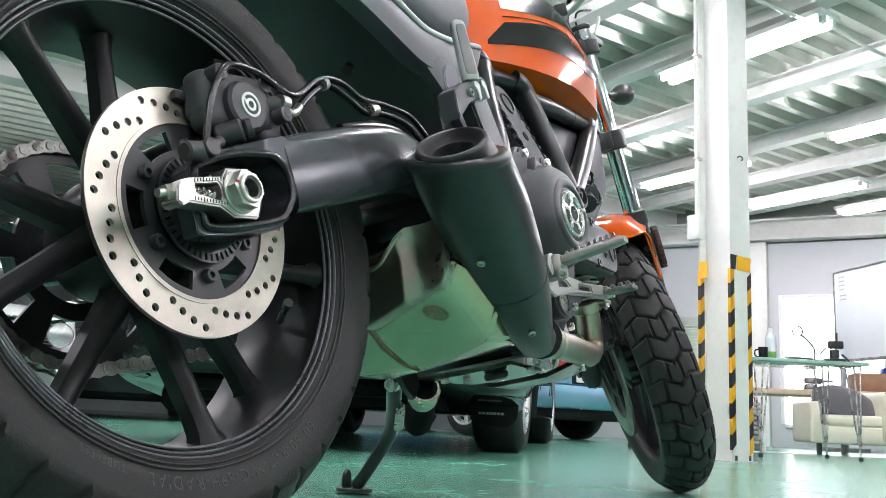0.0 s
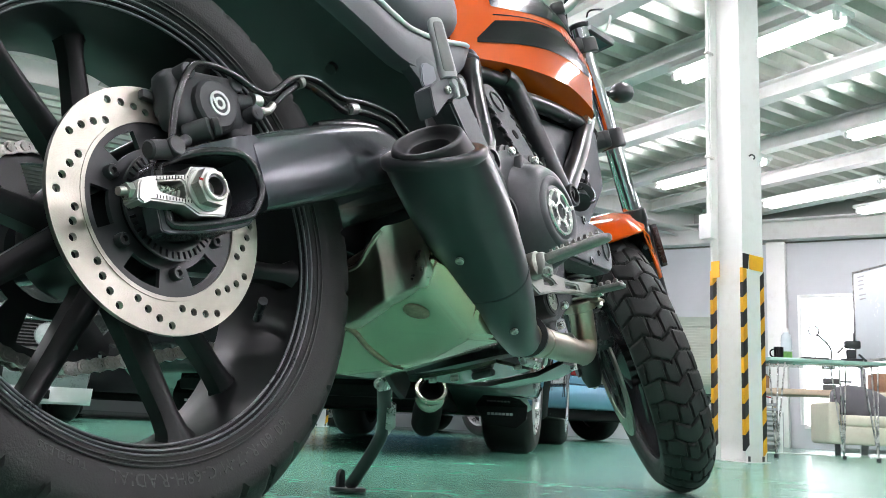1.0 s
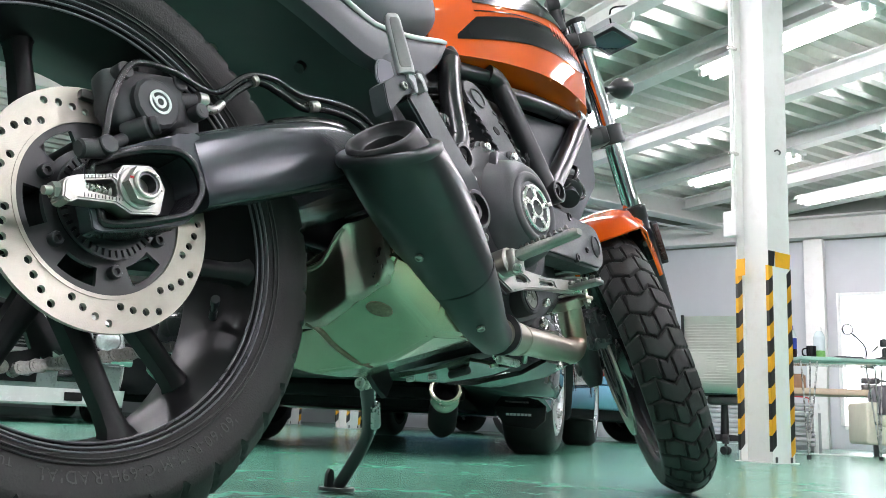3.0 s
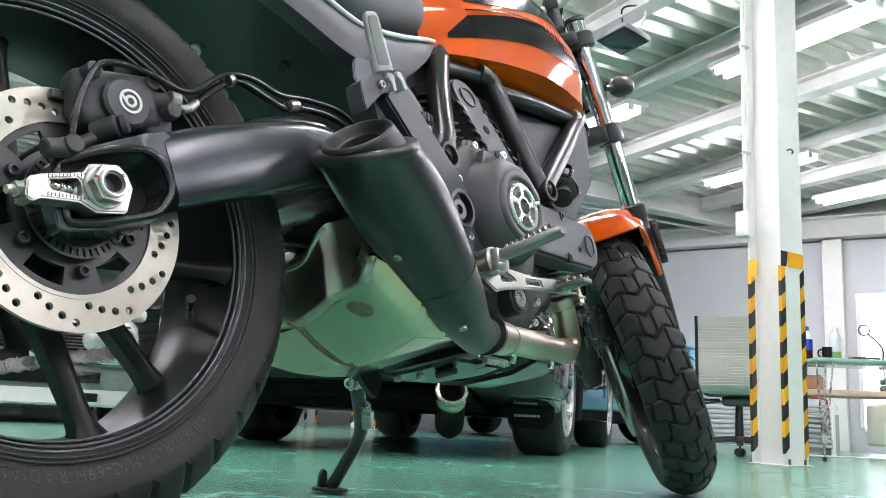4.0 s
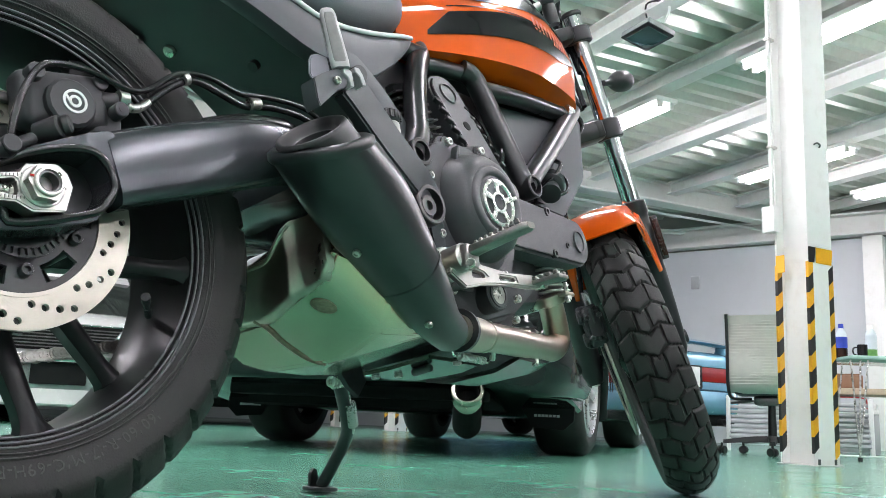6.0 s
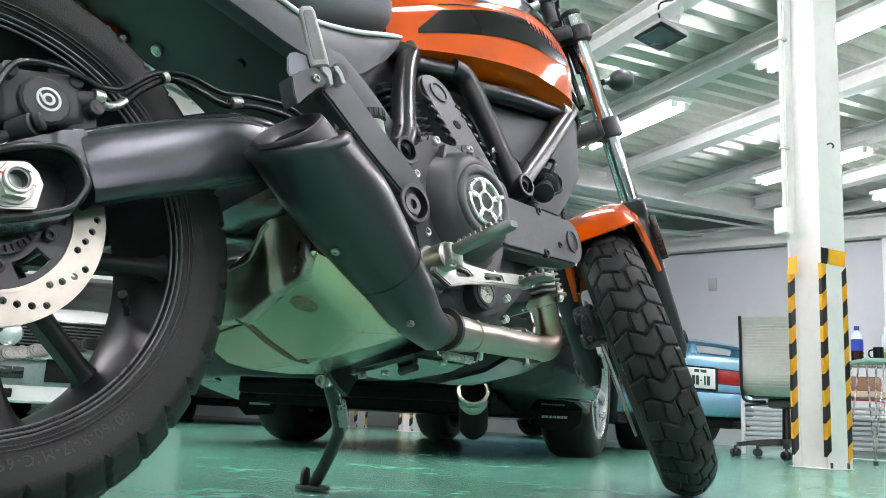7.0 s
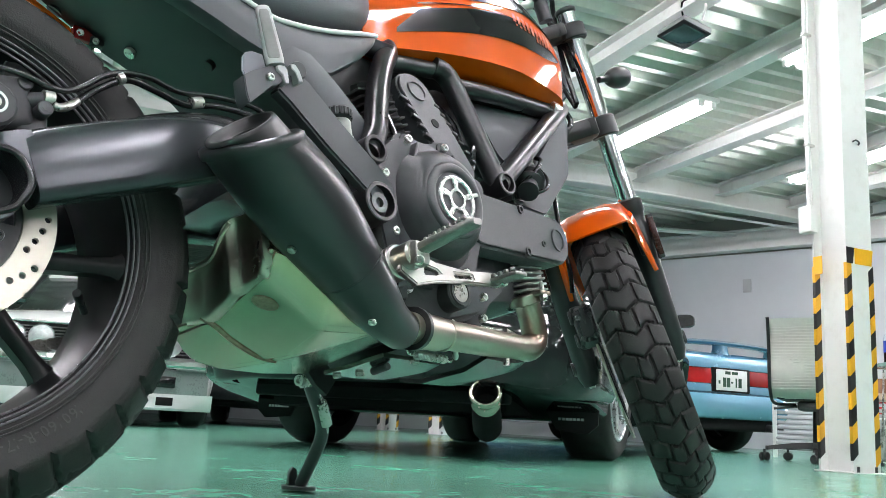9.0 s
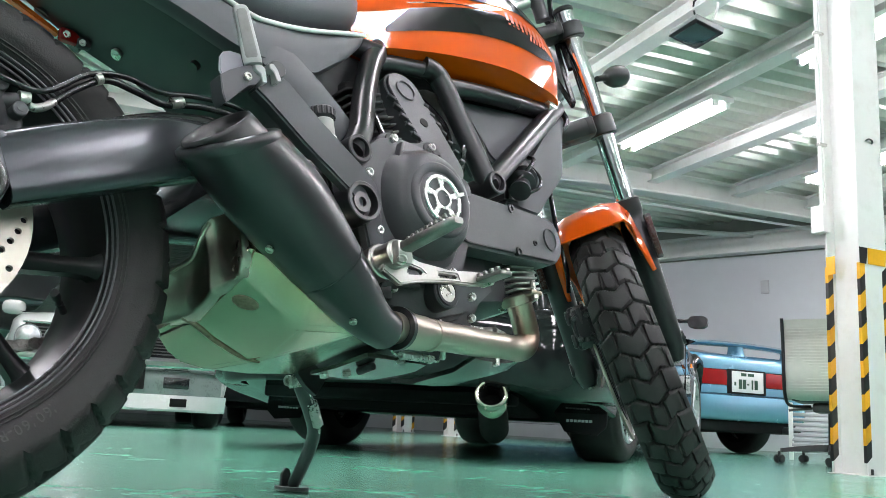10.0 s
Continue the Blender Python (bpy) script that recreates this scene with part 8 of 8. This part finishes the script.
skin(arm, [[(x, -w, z), (x, w, z), (x, w * 0.8, z + h), (x, -w * 0.8, z + h)] for x, w, z, h in ((0.02, 0.030, 0.085, 0.045), (0.15, 0.024, 0.085, 0.035), (0.30, 0.018, 0.070, 0.025))], 3)
arm = finish(arm)
arm.materials.append(M["black_plastic"])
cas = B()
for s in (-1, 1):
    rod(cas, (0, s * 0.006, 0.028), (0, s * 0.024, 0.028), 0.028, n=18, bev=0.004)
rod(cas, (0, 0, 0.03), (0, 0, 0.075), 0.008, n=10)
cas = finish(cas)
cas.materials.append(M["black_plastic"])
for k in range(5):
    a = radians(200 + 72 * k)
    part("base_arm", arm, None, ch, m=Matrix.Translation((0, 0.18, 0)) @ Matrix.Rotation(a, 4, "Z"))
    part("castor", cas, None, ch, m=Matrix.Translation((0.31 * math.cos(a), 0.18 + 0.31 * math.sin(a), 0)) @ Matrix.Rotation(a + 0.8, 4, "Z"))
# slatted white panel behind the chair
lv = thing("louvre_panel", Matrix.Translation((1.98, 6.85, 0)) @ Matrix.Rotation(radians(-10), 4, "Z"), "white slatted panel standing on the floor", "panel")
for k in range(9):
    bm = B()
    box(bm, (0.95, 0.03, 0.022), (0, 0, 0.07 + 0.036 * k), 0.004, m=Matrix.Rotation(radians(-8), 4, "X"))
    part("slat", bm, M["vent_grey"], lv)
for s in (-1, 1):
    bm = B()
    box(bm, (0.03, 0.05, 0.40), (s * 0.48, 0.03, 0.20), 0.004)
    part("side_post", bm, M["white_paint"], lv)

# low table with hairpin legs; the floor's green reflection is in its top's colour
TB = Matrix.Translation((2.36, 5.80, 0)) @ Matrix.Rotation(radians(4), 4, "Z")
tb = thing("table", TB, "low table with a pale glossy top on thin steel hairpin legs", "table")
bm = B()
box(bm, (0.74, 0.52, 0.022), (-0.06, 0, 0.592), 0.006)
part("tabletop", bm, M["floor_tint_top"], tb, "pale glossy tabletop tinted with the floor's green reflection")
for x in (-0.36, 0.24):
    for y in (-0.2, 0.2):
        for d in (-0.05, 0.0, 0.05):
            bm = B()
            rod(bm, (x * 0.98 + d, y + abs(d) * 0.3, 0.58), (x * 1.06, y * 1.05, 0.02), 0.0055, n=8)
            part("leg", bm, M["steel"], tb)
        bm = B()
        rod(bm, (x * 1.06, y * 1.05, 0.0), (x * 1.06, y * 1.05, 0.022), 0.014, n=12)
        part("foot", bm, M["black_plastic"], tb)
Z = 0.604


def bottle(name, x, y, h, r, label, rings):
    t = thing(name, Matrix.Translation((x, y, Z)), label, "bottle", "bottles on the table")
    for nm, z0, z1, k, mat in rings:
        bm = B()
        lathe(bm, [(0.0, z0)] + [(r * q, z0 + (z1 - z0) * f) for f, q in k] + [(0.0, z1)], 22, full=False, m=Matrix.Rotation(radians(90), 4, "X"))
        part(nm, bm, M[mat], t, smooth=40)
    return t


bottle("drink_bottle", 2.165, 5.82, 0.22, 0.034, "plastic drink bottle with a green label and white cap", [("lower_body", 0.0, 0.06, ((0, 0.9), (0.1, 1.0), (1, 1.0)), "label_green"), ("label_band", 0.06, 0.145, ((0, 1.01), (1, 1.01)), "bottle_clear"), ("shoulder", 0.145, 0.185, ((0, 1.0), (0.5, 0.85), (1, 0.45)), "bottle_clear"), ("cap", 0.185, 0.212, ((0, 0.48), (1, 0.46)), "white_paint")])
bottle("cola_bottle", 2.015, 5.90, 0.23, 0.036, "cola bottle with a blue label, part full", [("drink", 0.0, 0.07, ((0, 0.9), (0.1, 1.0), (1, 1.0)), "bottle_cola"), ("label_band", 0.07, 0.14, ((0, 1.01), (1, 1.01)), "label_blue"), ("shoulder", 0.14, 0.195, ((0, 1.0), (0.5, 0.85), (1, 0.42)), "bottle_clear"), ("cap", 0.195, 0.222, ((0, 0.46), (1, 0.44)), "label_blue")])
mug = thing("mug", Matrix.Translation((2.10, 5.78, Z)), "black mug on the table", "mug")
bm = B()
lathe(bm, [(0.0, 0.0), (0.028, 0.0), (0.03, 0.085), (0.027, 0.085), (0.025, 0.006), (0.0, 0.006)], 24, full=False, m=Matrix.Rotation(radians(90), 4, "X"))
part("cup", bm, M["black_gloss"], mug)
bm = B()
pipe(bm, [(-0.028, 0, 0.07), (-0.052, 0, 0.06), (-0.052, 0, 0.03), (-0.028, 0, 0.018)], 0.005, 8, 4)
part("handle", bm, M["black_gloss"], mug)
bm = B()
box(bm, (0.16, 0.10, 0.022), (2.30, 5.72, Z + 0.011), 0.006)
solid("tool_case", bm, M["black_plastic"], "flat black case lying on the table", "case")
lp = thing("magnifier_lamp", Matrix.Translation((2.44, 5.80, Z)), "small desk magnifier on a jointed arm", "lamp")
bm = B()
box(bm, (0.10, 0.08, 0.02), (0, 0, 0.01), 0.005)
part("base", bm, M["black_plastic"], lp)
bm = B()
pipe(bm, [(0, 0, 0.02), (0.0, 0, 0.09), (-0.05, 0, 0.15), (-0.09, 0, 0.18)], 0.006, 8, 4)
part("arm", bm, M["dark_steel"], lp)
bm = B()
lathe(bm, [(0.030, -0.004), (0.036, -0.004), (0.036, 0.004), (0.030, 0.004)], 28, m=Matrix.Translation((-0.105, 0, 0.20)) @ Matrix.Rotation(radians(35), 4, "Y"))
part("ring", bm, M["black_gloss"], lp)
tr = thing("tripod_head", Matrix.Translation((2.56, 5.78, Z)), "small black camera rig standing on the table", "camera rig")
bm = B()
box(bm, (0.12, 0.08, 0.03), (0, 0, 0.015), 0.006)
box(bm, (0.05, 0.05, 0.06), (0.0, 0, 0.06), 0.01)
box(bm, (0.09, 0.05, 0.05), (0.01, 0, 0.12), 0.008)
part("body", bm, M["black_plastic"], tr)
bm = B()
rod(bm, (0.02, 0, 0.14), (0.02, 0, 0.20), 0.006, n=10)
rod(bm, (-0.05, 0, 0.10), (-0.09, 0, 0.06), 0.006, n=8)
rod(bm, (0.05, 0, 0.06), (0.10, 0.01, 0.02), 0.007, n=8)
pieces("arm", bm, M["dark_steel"], tr)

# work bench and shelf further back
bn = thing("work_bench", Matrix.Translation((3.02, 7.95, 0)) @ Matrix.Rotation(radians(-14), 4, "Z"), "long pale work bench with a grey cabinet end", "bench")
bm = B()
box(bm, (1.9, 0.5, 0.05), (0.15, 0, 0.50), 0.006)
part("bench_top", bm, M["wood_pale"], bn)
bm = B()
box(bm, (0.62, 0.45, 0.03), (-0.45, -0.02, 0.335), 0.004)
part("shelf", bm, M["white_paint"], bn)
for x in (-0.74, -0.16):
    bm = B()
    box(bm, (0.05, 0.42, 0.335), (x, 0, 0.16), 0.004)
    part("side_panel", bm, M["steel_grey"], bn)
bm = B()
box(bm, (0.60, 0.02, 0.31), (-0.45, 0.2, 0.16), 0.003)
part("back_panel", bm, M["vent_grey"], bn)
for x in (0.55, 1.05):
    bm = B()
    box(bm, (0.05, 0.05, 0.48), (x, 0.15, 0.24), 0.004)
    part("leg", bm, M["steel_grey"], bn)


def on_bench(x, y, z):
    return Matrix.Translation((3.02, 7.95, 0)) @ Matrix.Rotation(radians(-14), 4, "Z") @ Matrix.Translation((x, y, z))


bm = B()
box(bm, (0.36, 0.24, 0.11), (0, 0, 0.055), 0.006)
box(bm, (0.33, 0.21, 0.02), (0, 0, 0.112))
solid("wooden_crate", bm, M["wood"], "brown wooden crate on the bench", "crate", m=on_bench(-0.42, -0.05, 0.525))
tray = thing("tool_tray", on_bench(-0.42, -0.08, 0.351), "red wire tool tray on the lower shelf", "tray")
bm = B()
box(bm, (0.26, 0.2, 0.01), (0, 0, 0.005), 0.003)
box(bm, (0.10, 0.18, 0.07), (-0.14, 0, 0.035), 0.006)
part("pan", bm, M["red_tray"], tray)
bm = B()
pipe(bm, [(-0.18, -0.1, 0.10), (0.16, -0.1, 0.10), (0.2, -0.1, 0.06), (0.2, -0.1, 0.01)], 0.006, 8, 4)
part("rail", bm, M["red_tray"], tray)
for x, h, mat in ((0.18, 0.05, "white_paint"), (0.22, 0.035, "wood_pale"), (0.27, 0.05, "white_paint")):
    bm = B()
    rod(bm, (0, 0, 0), (0, 0, h), 0.016, n=12, bev=0.003)
    solid("small_jar", bm, M[mat], "small pale jar on the lower shelf", "jar", "jars on the shelf", m=on_bench(-0.42 + x, -0.1, 0.351))
vice = thing("bench_vice", on_bench(0.25, -0.1, 0.526), "dark bench vice and clamps on the bench", "vice")
bm = B()
box(bm, (0.10, 0.09, 0.05), (0, 0, 0.025), 0.008)
box(bm, (0.14, 0.06, 0.05), (0.02, 0, 0.08), 0.010)
part("body", bm, M["dark_steel"], vice)
bm = B()
rod(bm, (0.09, 0, 0.08), (0.18, 0, 0.08), 0.010, n=10)
rod(bm, (0.17, -0.05, 0.08), (0.17, 0.05, 0.08), 0.005, n=8)
part("screw", bm, M["dark_steel"], vice)
bm = B()
box(bm, (0.5, 0.3, 0.16), (0, 0, 0.08), 0.006)
solid("storage_box", bm, M["wood"], "brown storage box on the bench", "box", m=on_bench(0.85, 0.02, 0.525))
bm = B()
pipe(bm, [(0, 0, 0.006), (0.15, -0.1, 0.006), (0.4, -0.05, 0.006), (0.6, -0.12, 0.006)], 0.006, 8, 6)
solid("cable", bm, M["white_paint"], "white cable lying on the floor", "cable", m=Matrix.Translation((2.15, 6.75, 0)))

# cream sofa with a dark cushion
so = thing("sofa", Matrix.Translation((3.46, 7.25, 0)) @ Matrix.Rotation(radians(-6), 4, "Z"), "low cream leather sofa", "sofa")
bm = B()
box(bm, (0.95, 0.5, 0.14), (0.0, 0.0, 0.155), 0.02, seg=3)
part("base", bm, M["cream"], so)
bm = B()
box(bm, (0.80, 0.46, 0.09), (0.0, -0.02, 0.265), 0.03, seg=3)
part("seat_cushion", bm, M["cream"], so)
bm = B()
box(bm, (0.09, 0.52, 0.32), (-0.47, 0, 0.245), 0.025, seg=3)
part("armrest", bm, M["cream"], so)
bm = B()
box(bm, (0.90, 0.42, 0.40), (0.47, -0.12, 0.30), 0.04, seg=3)
ar = part("armrest", bm, M["cream"], so)
bm = B()
pipe(bm, [(0.05, -0.335, 0.12), (0.05, -0.335, 0.45), (0.09, -0.335, 0.482), (0.88, -0.335, 0.482)], 0.005, 6, 4)
part("piping", bm, M["dark_steel"], ar)
bm = B()
box(bm, (0.9, 0.12, 0.30), (0.1, 0.26, 0.36), 0.04, seg=3)
part("backrest", bm, M["cream"], so)
for x in (-0.44, 0.40, 0.8):
    bm = B()
    box(bm, (0.035, 0.035, 0.09), (x, -0.2, 0.045), 0.003)
    part("leg", bm, M["black_satin"], so)
bm = B()
secs = []
for x, k in ((-0.24, 0.2), (-0.2, 0.6), (-0.08, 1.0), (0.08, 1.0), (0.2, 0.6), (0.24, 0.2)):
    secs.append(oval((x, 0, 0), (0, 1, 0), (0, 0, 1), 0.06 * k + 0.01, 0.12 * k + 0.04, 16, 2.6))
skin(bm, secs, 4)
cu = solid("cushion", bm, M["cushion_grey"], "dark grey cushion with pale word bars on the sofa", "cushion", m=Matrix.Translation((3.25, 7.20, 0.395)) @ Matrix.Rotation(radians(-6), 4, "Z") @ Matrix.Rotation(radians(12), 4, "Y") @ Matrix.Rotation(radians(-35), 4, "X"))
# whiteboard on a stand
wb_ = thing("whiteboard", Matrix.Translation((3.92, 8.75, 0)) @ Matrix.Rotation(radians(-80), 4, "Z"), "large whiteboard in a thin aluminium frame on a stand", "whiteboard")
bm = B()
box(bm, (1.9, 0.02, 0.86), (0.93, 0, 1.30), 0.003)
part("board", bm, M["board_white"], wb_)
for x, z, sx, sz in ((0.93, 1.735, 1.92, 0.02), (0.93, 0.865, 1.92, 0.025), (-0.02, 1.30, 0.02, 0.89), (1.88, 1.30, 0.02, 0.89)):
    bm = B()
    box(bm, (sx, 0.035, sz), (x, 0, z), 0.004)
    part("board_frame", bm, M["steel"], wb_)
bm = B()
box(bm, (1.2, 0.09, 0.015), (0.9, -0.05, 0.845), 0.003)
part("pen_tray", bm, M["steel"], wb_)
for x in (0.03, 1.83):
    bm = B()
    box(bm, (0.04, 0.04, 0.86), (x, 0.02, 0.43), 0.004)
    box(bm, (0.05, 0.5, 0.04), (x, 0.02, 0.02), 0.006)
    part("stand_leg", bm, M["steel_grey"], wb_)
for k, (x, z, w) in enumerate(((0.10, 1.68, 0.10), (0.10, 1.64, 0.08), (0.10, 1.60, 0.10), (0.10, 1.56, 0.06), (0.12, 1.50, 0.10), (0.12, 1.46, 0.09))):
    bm = B()
    box(bm, (w, 0.002, 0.012), (x, -0.0115, z))
    part("written_line", bm, M["vent_grey"], wb_)
# wall shelf items near the far wall and kit under it
bm = B()
box(bm, (0.22, 0.16, 0.05), (0, 0, 0.025), 0.01)
solid("blue_case", bm, M["label_blue"], "small blue case on the storage box", "case", m=on_bench(0.95, 0.0, 0.687))
